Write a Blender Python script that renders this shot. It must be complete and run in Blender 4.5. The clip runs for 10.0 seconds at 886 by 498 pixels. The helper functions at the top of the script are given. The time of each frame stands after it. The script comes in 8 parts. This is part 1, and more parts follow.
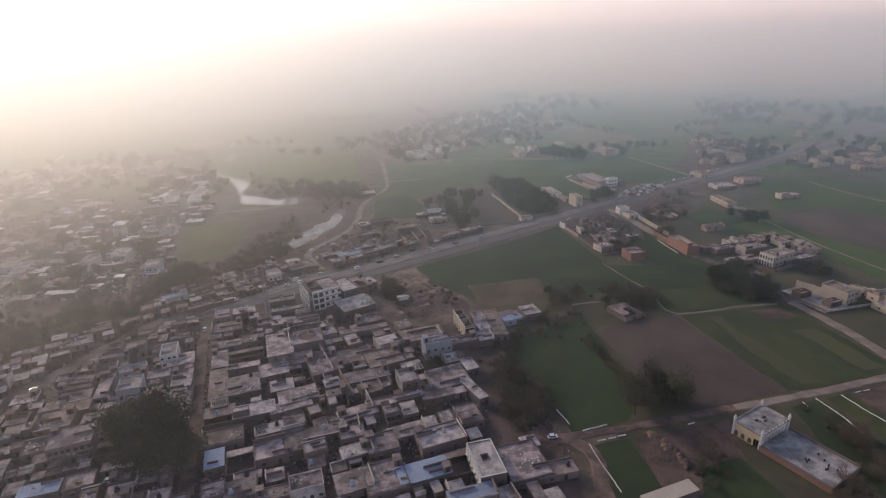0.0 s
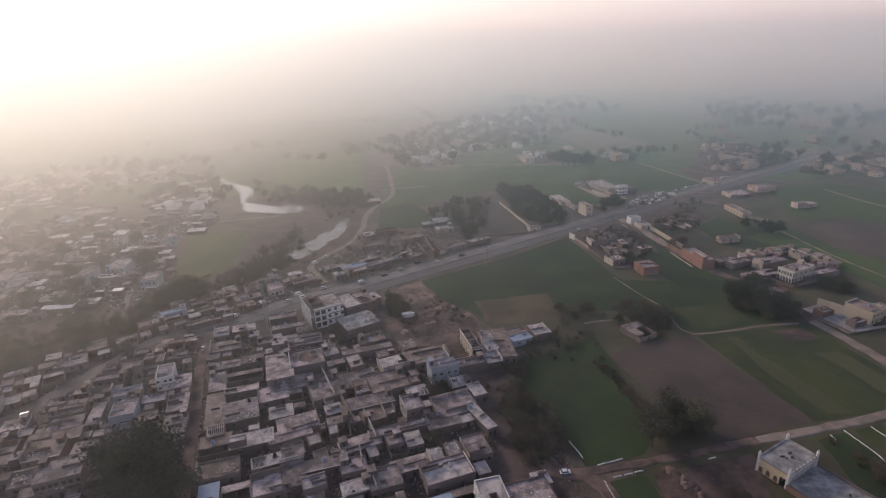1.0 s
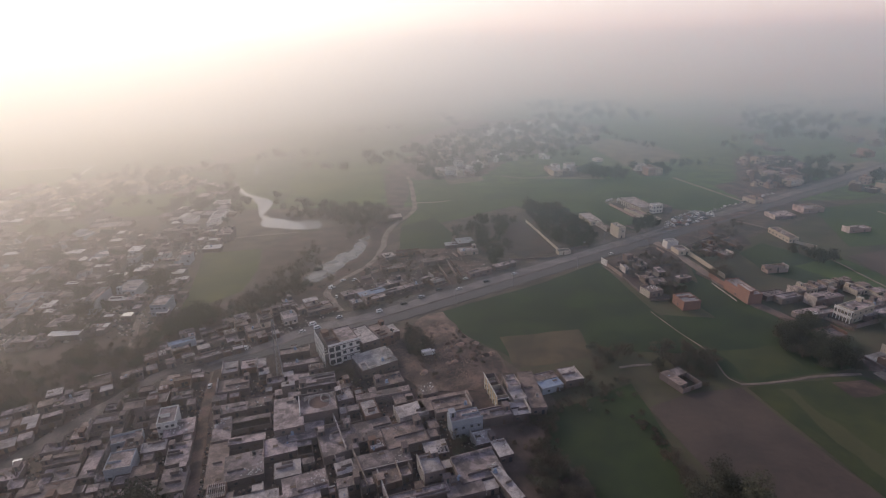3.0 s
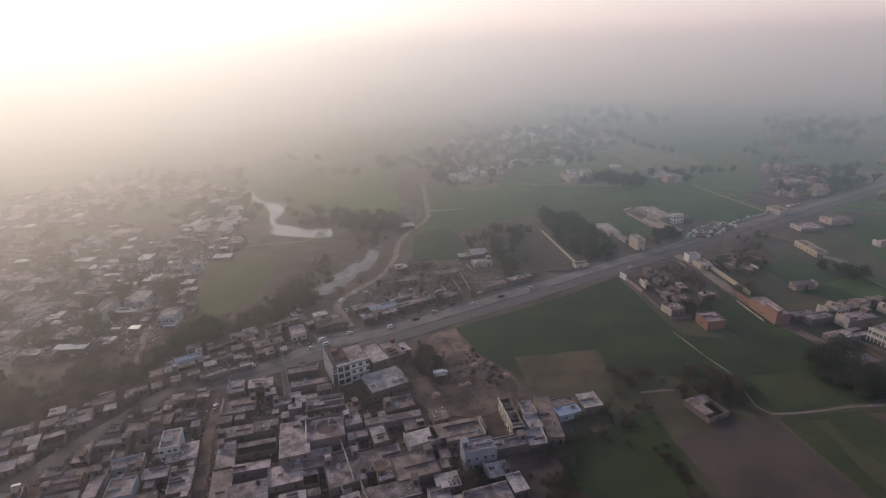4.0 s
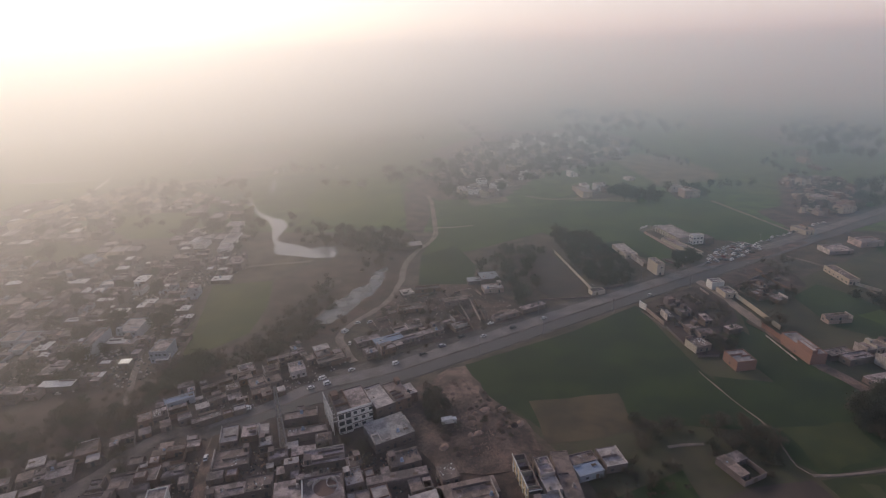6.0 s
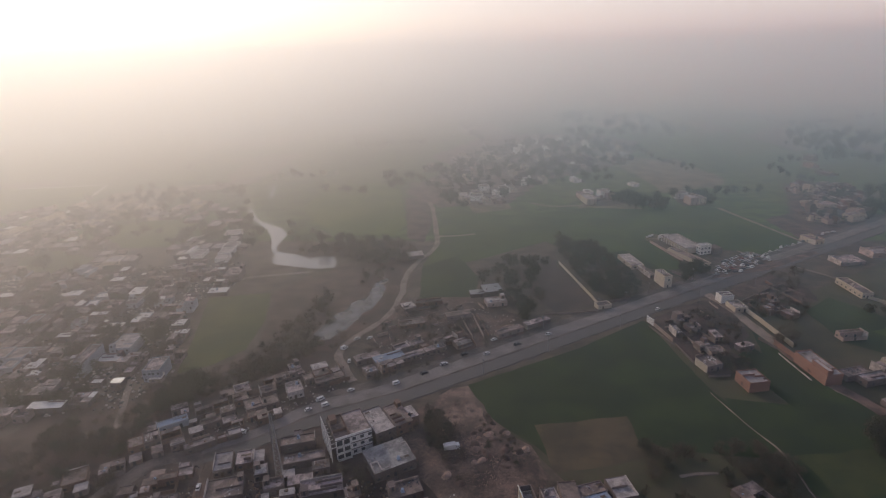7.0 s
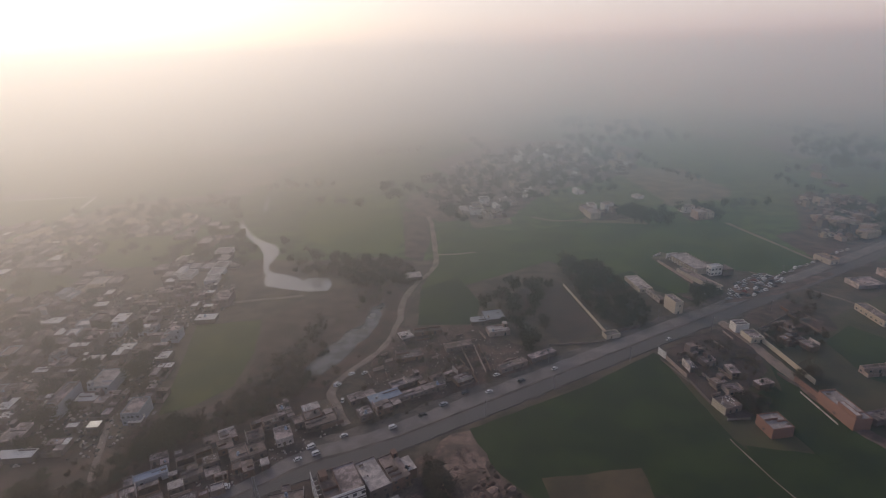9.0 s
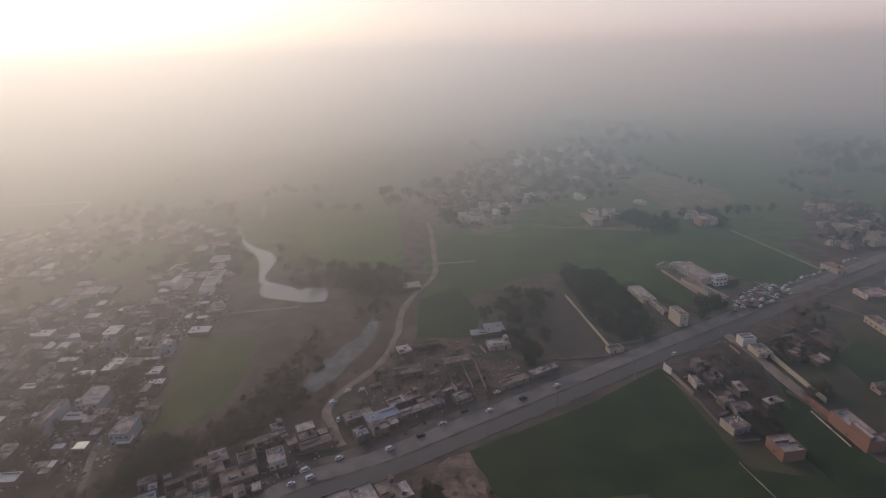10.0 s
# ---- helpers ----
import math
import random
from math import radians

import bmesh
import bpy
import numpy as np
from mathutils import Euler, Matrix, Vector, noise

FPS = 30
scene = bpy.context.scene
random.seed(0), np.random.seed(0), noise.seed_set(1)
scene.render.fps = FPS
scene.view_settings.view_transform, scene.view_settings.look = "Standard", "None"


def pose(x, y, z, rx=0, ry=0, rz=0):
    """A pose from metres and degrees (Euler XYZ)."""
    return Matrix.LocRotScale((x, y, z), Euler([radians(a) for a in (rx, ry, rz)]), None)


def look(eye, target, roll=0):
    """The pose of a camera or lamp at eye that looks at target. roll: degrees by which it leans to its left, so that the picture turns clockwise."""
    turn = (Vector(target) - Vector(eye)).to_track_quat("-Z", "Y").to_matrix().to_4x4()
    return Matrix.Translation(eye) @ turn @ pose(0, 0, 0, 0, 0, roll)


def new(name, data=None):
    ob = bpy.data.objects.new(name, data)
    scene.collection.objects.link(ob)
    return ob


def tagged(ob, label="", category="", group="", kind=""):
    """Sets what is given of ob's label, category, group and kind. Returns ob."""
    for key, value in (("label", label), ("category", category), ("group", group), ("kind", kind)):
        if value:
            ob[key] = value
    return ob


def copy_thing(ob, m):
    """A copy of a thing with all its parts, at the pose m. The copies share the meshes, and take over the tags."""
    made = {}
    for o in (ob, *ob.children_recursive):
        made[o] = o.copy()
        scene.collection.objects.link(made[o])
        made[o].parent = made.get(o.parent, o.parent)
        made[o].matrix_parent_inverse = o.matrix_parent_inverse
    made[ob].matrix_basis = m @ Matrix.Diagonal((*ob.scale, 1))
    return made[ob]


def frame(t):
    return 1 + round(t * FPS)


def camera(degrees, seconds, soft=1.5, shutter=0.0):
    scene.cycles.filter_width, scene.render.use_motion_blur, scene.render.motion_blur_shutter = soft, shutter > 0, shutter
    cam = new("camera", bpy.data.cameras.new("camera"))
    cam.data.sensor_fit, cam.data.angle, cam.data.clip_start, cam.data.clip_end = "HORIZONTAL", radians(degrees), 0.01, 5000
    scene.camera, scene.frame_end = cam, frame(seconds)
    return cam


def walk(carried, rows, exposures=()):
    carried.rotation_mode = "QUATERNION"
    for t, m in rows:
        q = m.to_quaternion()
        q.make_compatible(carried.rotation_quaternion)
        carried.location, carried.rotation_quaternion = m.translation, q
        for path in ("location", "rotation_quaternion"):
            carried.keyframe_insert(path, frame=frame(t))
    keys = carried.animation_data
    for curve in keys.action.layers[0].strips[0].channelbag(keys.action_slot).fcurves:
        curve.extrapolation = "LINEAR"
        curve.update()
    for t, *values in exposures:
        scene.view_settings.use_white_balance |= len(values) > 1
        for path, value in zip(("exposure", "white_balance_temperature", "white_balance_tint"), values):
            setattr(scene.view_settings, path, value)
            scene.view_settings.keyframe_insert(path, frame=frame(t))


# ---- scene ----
cam = camera(77.9, 10.0, soft=1.1)
PATH = [
(0, (0.00, 0.00, 130.00), (0.00, 93.47, 94.45), -1.66),
    (0.5, (0.16, 6.09, 132.03), (-0.56, 99.57, 96.52), -1.74),
    (1, (-0.10, 12.08, 133.95), (-1.16, 105.56, 98.44), -1.77),
    (1.5, (-0.33, 18.02, 135.94), (-1.90, 111.51, 100.46), -1.75),
    (2, (-0.39, 23.72, 137.70), (-2.90, 117.22, 102.31), -1.80),
    (2.5, (-0.58, 29.93, 139.50), (-4.27, 123.42, 104.20), -1.78),
    (4, (-1.60, 47.76, 145.15), (-9.08, 141.10, 110.06), -1.79),
    (4.5, (-2.09, 53.50, 147.10), (-10.01, 146.83, 112.09), -1.80),
    (5, (-2.63, 59.26, 149.07), (-10.91, 152.58, 114.09), -1.82),
    (5.5, (-3.35, 65.04, 151.15), (-11.89, 158.36, 116.24), -1.81),
    (7, (-5.29, 81.75, 157.53), (-14.26, 175.04, 122.67), -1.86),
    (7.5, (-5.93, 87.48, 159.83), (-14.91, 180.77, 124.96), -1.87),
    (8, (-6.56, 93.04, 162.28), (-15.56, 186.30, 127.34), -1.90),
    (8.5, (-7.01, 98.76, 164.38), (-16.01, 192.04, 129.49), -1.92),
    (9, (-7.19, 104.23, 166.18), (-15.94, 197.54, 131.31), -1.94),
    (9.5, (-7.25, 109.79, 167.94), (-16.04, 203.13, 133.16), -1.93),
    (10, (-7.30, 114.59, 169.47), (-16.07, 207.93, 134.67), -1.96),
]
walk(cam, [(t, look(eye, target, roll)) for t, eye, target, roll in PATH], exposures=[(0.0, -0.54, 6500, 21), (5.0, -0.82, 6500, 21), (7.5, -0.98, 6500, 21), (10.0, -1.08, 6500, 21)])

# ---- light ----
SUN_AZ, SUN_EL = radians(-44.0), radians(21.0)   # azimuth from +y towards +x
world = bpy.data.worlds.new("sky")
scene.world = world
world.use_nodes = True
wn = world.node_tree
sky = wn.nodes.new("ShaderNodeTexSky")
sky.sky_type = "NISHITA"
sky.sun_disc = False
sky.sun_elevation = SUN_EL
sky.sun_rotation = SUN_AZ
sky.dust_density = 2.0
sky.air_density = 1.0
bg = wn.nodes["Background"]
bg.inputs["Strength"].default_value = 0.12
veil = wn.nodes.new("ShaderNodeMix")     # high thin cloud over the clear sky
veil.data_type = "RGBA"
veil.blend_type = "ADD"
veil.inputs["Factor"].default_value = 1.0
tc = wn.nodes.new("ShaderNodeTexCoord")
up = wn.nodes.new("ShaderNodeSeparateXYZ")
low = wn.nodes.new("ShaderNodeMath")     # brightest along the horizon
low.operation = "SUBTRACT"
low.use_clamp = True
low.inputs[0].default_value = 1.0
fall = wn.nodes.new("ShaderNodeMath")
fall.operation = "POWER"
fall.inputs[1].default_value = 3.2
shade = wn.nodes.new("ShaderNodeMix")
shade.data_type = "RGBA"
shade.inputs["A"].default_value = (0.66, 0.86, 1.85, 1)
shade.inputs["B"].default_value = (10.45, 9.95, 9.75, 1)
wn.links.new(tc.outputs["Generated"], up.inputs["Vector"])
wn.links.new(up.outputs["Z"], low.inputs[1])
wn.links.new(low.outputs[0], fall.inputs[0])
wn.links.new(fall.outputs[0], shade.inputs["Factor"])
wn.links.new(shade.outputs["Result"], veil.inputs["B"])
wn.links.new(sky.outputs[0], veil.inputs["A"])
wn.links.new(veil.outputs["Result"], bg.inputs[0])

sun_data = bpy.data.lights.new("sun", "SUN")
sun_data.energy, sun_data.angle, sun_data.color = 3.5, radians(6.0), (1.0, 0.88, 0.62)
sun = new("sun", sun_data)
to_sun = Vector((math.sin(SUN_AZ) * math.cos(SUN_EL), math.cos(SUN_AZ) * math.cos(SUN_EL), math.sin(SUN_EL)))
sun.rotation_euler = (-to_sun).to_track_quat("-Z", "Y").to_euler()

LOW_HAZE, MID_HAZE, HIGH_HAZE, HAZE_FORWARD = 0.00088, 0.00068, 0.00017, 0.54
RIGHT_HAZE_COLOUR, LEFT_HAZE_COLOUR = (0.63, 0.89, 1.0, 1), (1.0, 0.932, 0.86, 1)     # haze colours: sunlight's warmth put into the left side, blue into the right
scene.cycles.volume_bounces = 3


# ---- materials ----
def material(name, base, dark, scale=0.3, fine=3.0, rough=0.9, bump=0.3, spread=0.25, metal=0.0, random_tint=0.25):
    """Two scales of noise between a base and a darker or dirtier colour, and a tint of its own for each object."""
    m = bpy.data.materials.new(name)
    m.use_nodes = True
    nt = m.node_tree
    n, l = nt.nodes, nt.links
    b = n["Principled BSDF"]
    b.inputs["Roughness"].default_value = rough
    b.inputs["Metallic"].default_value = metal
    geo = n.new("ShaderNodeNewGeometry")
    big = n.new("ShaderNodeTexNoise")
    big.inputs["Scale"].default_value = scale
    big.inputs["Detail"].default_value = 5
    small = n.new("ShaderNodeTexNoise")
    small.inputs["Scale"].default_value = fine
    small.inputs["Detail"].default_value = 4
    l.new(geo.outputs["Position"], big.inputs["Vector"])
    l.new(geo.outputs["Position"], small.inputs["Vector"])
    mix1 = n.new("ShaderNodeMix")
    mix1.data_type = "RGBA"
    mix1.inputs["A"].default_value = (*dark, 1)
    mix1.inputs["B"].default_value = (*base, 1)
    ramp = n.new("ShaderNodeMapRange")
    ramp.inputs["From Min"].default_value = 0.5 - spread
    ramp.inputs["From Max"].default_value = 0.5 + spread
    add = n.new("ShaderNodeMath")
    add.operation = "MULTIPLY_ADD"
    add.inputs[1].default_value = 0.5
    half = n.new("ShaderNodeMath")
    half.operation = "MULTIPLY"
    half.inputs[1].default_value = 0.5
    l.new(small.outputs["Fac"], half.inputs[0])
    l.new(big.outputs["Fac"], add.inputs[0])
    l.new(half.outputs[0], add.inputs[2])
    l.new(add.outputs[0], ramp.inputs["Value"])
    l.new(ramp.outputs["Result"], mix1.inputs["Factor"])
    info = n.new("ShaderNodeObjectInfo")
    hsv = n.new("ShaderNodeHueSaturation")
    val = n.new("ShaderNodeMapRange")
    val.inputs["To Min"].default_value = 1 - random_tint
    val.inputs["To Max"].default_value = 1 + random_tint
    l.new(info.outputs["Random"], val.inputs["Value"])
    l.new(val.outputs["Result"], hsv.inputs["Value"])
    l.new(mix1.outputs["Result"], hsv.inputs["Color"])
    l.new(hsv.outputs["Color"], b.inputs["Base Color"])
    if bump:
        bp = n.new("ShaderNodeBump")
        bp.inputs["Strength"].default_value = bump
        bp.inputs["Distance"].default_value = 0.1
        l.new(small.outputs["Fac"], bp.inputs["Height"])
        l.new(bp.outputs["Normal"], b.inputs["Normal"])
    return m


def striped(name, base, dark, angle, spacing, depth=0.5, rough=0.95):
    """Crop or plough rows under patchy growth."""
    m = material(name, base, dark, 0.035, 0.6, rough, 0.4, 0.16, 0, 0.12)
    nt = m.node_tree
    n, l = nt.nodes, nt.links
    b = n["Principled BSDF"]
    src = b.inputs["Base Color"].links[0].from_socket
    geo = n.new("ShaderNodeNewGeometry")
    mp = n.new("ShaderNodeMapping")
    mp.inputs["Rotation"].default_value = (0, 0, radians(-angle))
    wave = n.new("ShaderNodeTexWave")
    wave.inputs["Scale"].default_value = 1.0 / spacing
    wave.inputs["Distortion"].default_value = 1.5
    wave.inputs["Detail"].default_value = 3
    l.new(geo.outputs["Position"], mp.inputs["Vector"])
    l.new(mp.outputs["Vector"], wave.inputs["Vector"])
    rg = n.new("ShaderNodeMapRange")
    rg.inputs["To Min"].default_value = 1 - depth
    rg.inputs["To Max"].default_value = 1.0
    l.new(wave.outputs["Fac"], rg.inputs["Value"])
    mul = n.new("ShaderNodeMix")
    mul.data_type = "RGBA"
    mul.blend_type = "MULTIPLY"
    mul.inputs["Factor"].default_value = 1.0
    l.new(src, mul.inputs["A"])
    l.new(rg.outputs["Result"], mul.inputs["B"])
    l.new(mul.outputs["Result"], b.inputs["Base Color"])
    return m


def blotched(m, scale, low, high, edge=0.1, seed=0.0, rough=0.62):
    """Uneven patches over a material: stains, repairs, thin or rank growth, and shadows painted on bare earth."""
    nt = m.node_tree
    n, l = nt.nodes, nt.links
    b = n["Principled BSDF"]
    src = b.inputs["Base Color"].links[0].from_socket
    geo = n.new("ShaderNodeNewGeometry")
    move = n.new("ShaderNodeVectorMath")
    move.inputs[1].default_value = (seed, seed * 0.7, 0)
    noise = n.new("ShaderNodeTexNoise")
    noise.inputs["Scale"].default_value = scale
    noise.inputs["Detail"].default_value = 7
    noise.inputs["Roughness"].default_value = rough
    rg = n.new("ShaderNodeMapRange")
    rg.interpolation_type = "SMOOTHSTEP"
    rg.inputs["From Min"].default_value = 0.5 - edge
    rg.inputs["From Max"].default_value = 0.5 + edge
    tone = n.new("ShaderNodeMix")
    tone.data_type = "RGBA"
    tone.inputs["A"].default_value = (*low, 1)
    tone.inputs["B"].default_value = (*high, 1)
    mul = n.new("ShaderNodeMix")
    mul.data_type = "RGBA"
    mul.blend_type = "MULTIPLY"
    mul.inputs["Factor"].default_value = 1.0
    l.new(geo.outputs["Position"], move.inputs[0])
    l.new(move.outputs[0], noise.inputs["Vector"])
    l.new(noise.outputs["Fac"], rg.inputs["Value"])
    l.new(rg.outputs["Result"], tone.inputs["Factor"])
    l.new(src, mul.inputs["A"])
    l.new(tone.outputs["Result"], mul.inputs["B"])
    l.new(mul.outputs["Result"], b.inputs["Base Color"])
    return m


PLASTER = material("grey_plaster", (0.205, 0.153, 0.139), (0.115, 0.087, 0.08), 0.25, 1.6, random_tint=0.3)
ROOF = blotched(material("weathered_roof", (0.42, 0.338, 0.318), (0.2, 0.16, 0.151), 0.3, 1.2, spread=0.2, random_tint=0.38), 0.22, (0.5, 0.49, 0.48), (1.2, 1.18, 1.16), 0.09)
MUD_ROOF = blotched(material("mud_brick_roof", (0.325, 0.238, 0.2), (0.18, 0.135, 0.113), 0.25, 1.2, random_tint=0.25), 0.25, (0.6, 0.6, 0.6), (1.15, 1.15, 1.15), 0.1, 31)
PALE_ROOF = blotched(material("pale_roof", (0.54, 0.472, 0.435), (0.345, 0.3, 0.276), 0.25, 1.2, random_tint=0.15), 0.3, (0.66, 0.65, 0.64), (1.1, 1.1, 1.1), 0.1, 57)
BLUE_ROOF = material("bluish_roof", (0.33, 0.4, 0.5), (0.2, 0.23, 0.28), 0.3, 1.2, random_tint=0.2)
WHITE = material("white_paint", (0.74, 0.72, 0.68), (0.5, 0.47, 0.43), 0.3, 1.5, 0.8, random_tint=0.1)
CREAM = material("cream_paint", (0.5, 0.43, 0.335), (0.34, 0.29, 0.23), 0.3, 1.5, 0.8, random_tint=0.1)
# brighter, yellower copy of CREAM: low sun on west walls put into the colour
SUNLIT_CREAM = material("sunlit_cream", (0.66, 0.52, 0.33), (0.5, 0.39, 0.25), 0.3, 1.5, 0.8, random_tint=0.05)
PINK = material("pink_paint", (0.38, 0.28, 0.235), (0.25, 0.19, 0.16), 0.3, 1.5, 0.8, random_tint=0.1)
BLUE_WALL = material("pale_blue_paint", (0.34, 0.36, 0.4), (0.22, 0.23, 0.25), 0.3, 1.5, 0.8, random_tint=0.1)
GREY_SLAB = blotched(material("grey_paving", (0.4, 0.37, 0.35), (0.2, 0.185, 0.175), 0.3, 1.4, spread=0.16, random_tint=0.1), 0.2, (0.6, 0.6, 0.6), (1.2, 1.2, 1.17), 0.12, 11)
BRICK = material("red_brick", (0.2, 0.118, 0.088), (0.135, 0.083, 0.064), 0.3, 2.5, random_tint=0.15)
RED_BRICK = material("warm_red_brick", (0.3, 0.155, 0.115), (0.2, 0.11, 0.085), 0.3, 2.5, random_tint=0.1)
# near-black that paints the shade inside openings; also colours dark goods
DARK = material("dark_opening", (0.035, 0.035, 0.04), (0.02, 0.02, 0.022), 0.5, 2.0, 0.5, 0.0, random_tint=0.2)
WOOD = material("dark_wood", (0.14, 0.09, 0.055), (0.08, 0.05, 0.03), 0.5, 3.0, 0.7)
TIN = material("tin_sheet", (0.42, 0.44, 0.46), (0.25, 0.24, 0.23), 0.4, 2.0, 0.5, metal=0.5, random_tint=0.2)
# dark blotches on the bare earths paint small shadows as well as stains
RUBBLE = blotched(material("rubble", (0.3, 0.21, 0.165), (0.16, 0.115, 0.09), 0.3, 2.0), 0.09, (0.55, 0.52, 0.5), (1.42, 1.34, 1.3), 0.11, 43)
SOIL = blotched(material("bare_soil", (0.125, 0.08, 0.064), (0.068, 0.045, 0.038), 0.06, 0.7, spread=0.2, random_tint=0.15), 0.09, (0.55, 0.52, 0.5), (1.42, 1.34, 1.3), 0.11, 7)
DUST = blotched(material("dusty_track", (0.285, 0.222, 0.182), (0.18, 0.142, 0.118), 0.15, 1.2, random_tint=0.1), 0.12, (0.74, 0.72, 0.7), (1.15, 1.12, 1.1), 0.12, 61)
ASPHALT = blotched(material("worn_asphalt", (0.235, 0.205, 0.192), (0.15, 0.132, 0.125), 0.1, 1.2, 0.85, 0.1, random_tint=0.05), 0.1, (0.78, 0.77, 0.76), (1.12, 1.1, 1.08), 0.12, 91)
OLD_ASPHALT = material("old_asphalt", (0.14, 0.123, 0.117), (0.095, 0.084, 0.08), 0.1, 1.2, 0.85, 0.1, random_tint=0.05)
VERGE = blotched(material("dusty_verge", (0.185, 0.124, 0.101), (0.092, 0.063, 0.053), 0.1, 0.8, spread=0.2, random_tint=0.1), 0.09, (0.55, 0.52, 0.5), (1.42, 1.34, 1.3), 0.11, 19)
ROAD_EDGE = blotched(material("grey_road_dust", (0.165, 0.134, 0.118), (0.082, 0.067, 0.06), 0.1, 0.8, spread=0.2, random_tint=0.1), 0.09, (0.62, 0.6, 0.6), (1.25, 1.22, 1.2), 0.12, 67)
VILLAGE_EARTH = blotched(material("trodden_earth", (0.1, 0.067, 0.057), (0.05, 0.035, 0.032), 0.12, 0.9, spread=0.2, random_tint=0.1), 0.09, (0.55, 0.52, 0.5), (1.42, 1.34, 1.3), 0.11, 29)
YARD_EARTH = blotched(material("yard_earth", (0.19, 0.128, 0.102), (0.066, 0.047, 0.04), 0.14, 1.0, spread=0.13, random_tint=0.1), 0.09, (0.55, 0.52, 0.5), (1.42, 1.34, 1.3), 0.11, 37)
SCRUB = blotched(material("dry_scrub", (0.102, 0.063, 0.049), (0.052, 0.033, 0.027), 0.12, 0.8, spread=0.2, random_tint=0.1), 0.06, (0.7, 0.7, 0.7), (1.4, 1.35, 1.3), 0.13, 13)
GRASS = blotched(material("rough_grass", (0.05, 0.058, 0.021), (0.062, 0.048, 0.032), 0.07, 0.6, spread=0.2, random_tint=0.2), 0.035, (0.7, 0.68, 0.68), (1.35, 1.25, 1.2), 0.14, 71)
CROP = blotched(striped("green_wheat", (0.052, 0.1, 0.015), (0.036, 0.066, 0.011), 105, 2.6, 0.14), 0.022, (0.72, 0.76, 0.8), (1.35, 1.15, 1.1), 0.14, 3)
CROP_B = blotched(striped("deep_green_wheat", (0.024, 0.05, 0.008), (0.016, 0.032, 0.006), 20, 3.0, 0.12), 0.03, (0.66, 0.7, 0.75), (1.55, 1.3, 1.3), 0.15, 17)
CROP_PALE = blotched(striped("yellowing_crop", (0.1, 0.125, 0.028), (0.066, 0.08, 0.022), 105, 3.0, 0.2), 0.025, (0.7, 0.72, 0.8), (1.3, 1.1, 1.1), 0.14, 23)
CROP_LIGHT = blotched(striped("light_green_wheat", (0.1, 0.15, 0.02), (0.07, 0.11, 0.016), 105, 2.8, 0.1), 0.022, (0.78, 0.82, 0.85), (1.2, 1.08, 1.0), 0.14, 9)
CROP_C = blotched(striped("olive_crop", (0.04, 0.06, 0.012), (0.028, 0.04, 0.01), 105, 2.8, 0.09), 0.03, (0.7, 0.75, 0.8), (1.5, 1.22, 1.2), 0.13, 41)
CROP_TAN = striped("fading_crop", (0.088, 0.086, 0.03), (0.056, 0.062, 0.022), 105, 3.0, 0.09)
PLOUGH = blotched(striped("ploughed_earth", (0.1, 0.07, 0.055), (0.065, 0.046, 0.038), 105, 2.2, 0.12), 0.03, (0.78, 0.78, 0.8), (1.22, 1.18, 1.14), 0.14, 53)
STUBBLE = blotched(striped("dry_stubble", (0.145, 0.106, 0.058), (0.095, 0.072, 0.042), 105, 3.0, 0.2), 0.05, (0.72, 0.74, 0.74), (1.25, 1.2, 1.15), 0.13, 5)
BARK = material("bark", (0.11, 0.08, 0.055), (0.07, 0.05, 0.035), 1.0, 5.0)
LEAF = material("dull_foliage", (0.078, 0.076, 0.04), (0.046, 0.045, 0.027), 0.5, 2.5, 0.8, 0.0, random_tint=0.35)
LEAF_DRY = material("dry_foliage", (0.115, 0.085, 0.052), (0.075, 0.056, 0.034), 0.5, 2.5, 0.8, 0.0, random_tint=0.3)
CAR_WHITE = material("white_car_paint", (0.75, 0.75, 0.74), (0.6, 0.6, 0.58), 1.0, 4.0, 0.3, 0.0, random_tint=0.05)
CAR_SILVER = material("silver_car_paint", (0.45, 0.46, 0.48), (0.36, 0.36, 0.38), 1.0, 4.0, 0.3, 0.0, metal=0.5, random_tint=0.1)
CAR_DARK = material("dark_car_paint", (0.05, 0.05, 0.06), (0.03, 0.03, 0.035), 1.0, 4.0, 0.3, 0.0, random_tint=0.2)
CAR_RED = material("red_car_paint", (0.35, 0.05, 0.04), (0.25, 0.04, 0.03), 1.0, 4.0, 0.3, 0.0, random_tint=0.1)
GLASS = material("dark_glass", (0.02, 0.024, 0.028), (0.015, 0.018, 0.02), 1.0, 3.0, 0.08, 0.0)
TYRE = material("tyre_rubber", (0.025, 0.025, 0.025), (0.015, 0.015, 0.015), 1.0, 5.0)
METAL = material("grey_metal", (0.35, 0.35, 0.36), (0.22, 0.21, 0.2), 0.6, 3.0, 0.5, metal=0.6)
def water(name, rough, ripple):
    m = bpy.data.materials.new(name)
    m.use_nodes = True
    n, l = m.node_tree.nodes, m.node_tree.links
    b = n["Principled BSDF"]
    b.inputs["Base Color"].default_value = (0.27, 0.262, 0.235, 1)
    b.inputs["Roughness"].default_value = rough
    waves = n.new("ShaderNodeTexNoise")
    waves.inputs["Scale"].default_value = 0.6
    bump = n.new("ShaderNodeBump")
    bump.inputs["Strength"].default_value = ripple
    l.new(waves.outputs["Fac"], bump.inputs["Height"])
    l.new(bump.outputs["Normal"], b.inputs["Normal"])
    return m


WATER = water("still_water", 0.12, 0.06)
RIPPLED = water("rippled_water", 0.42, 0.3)
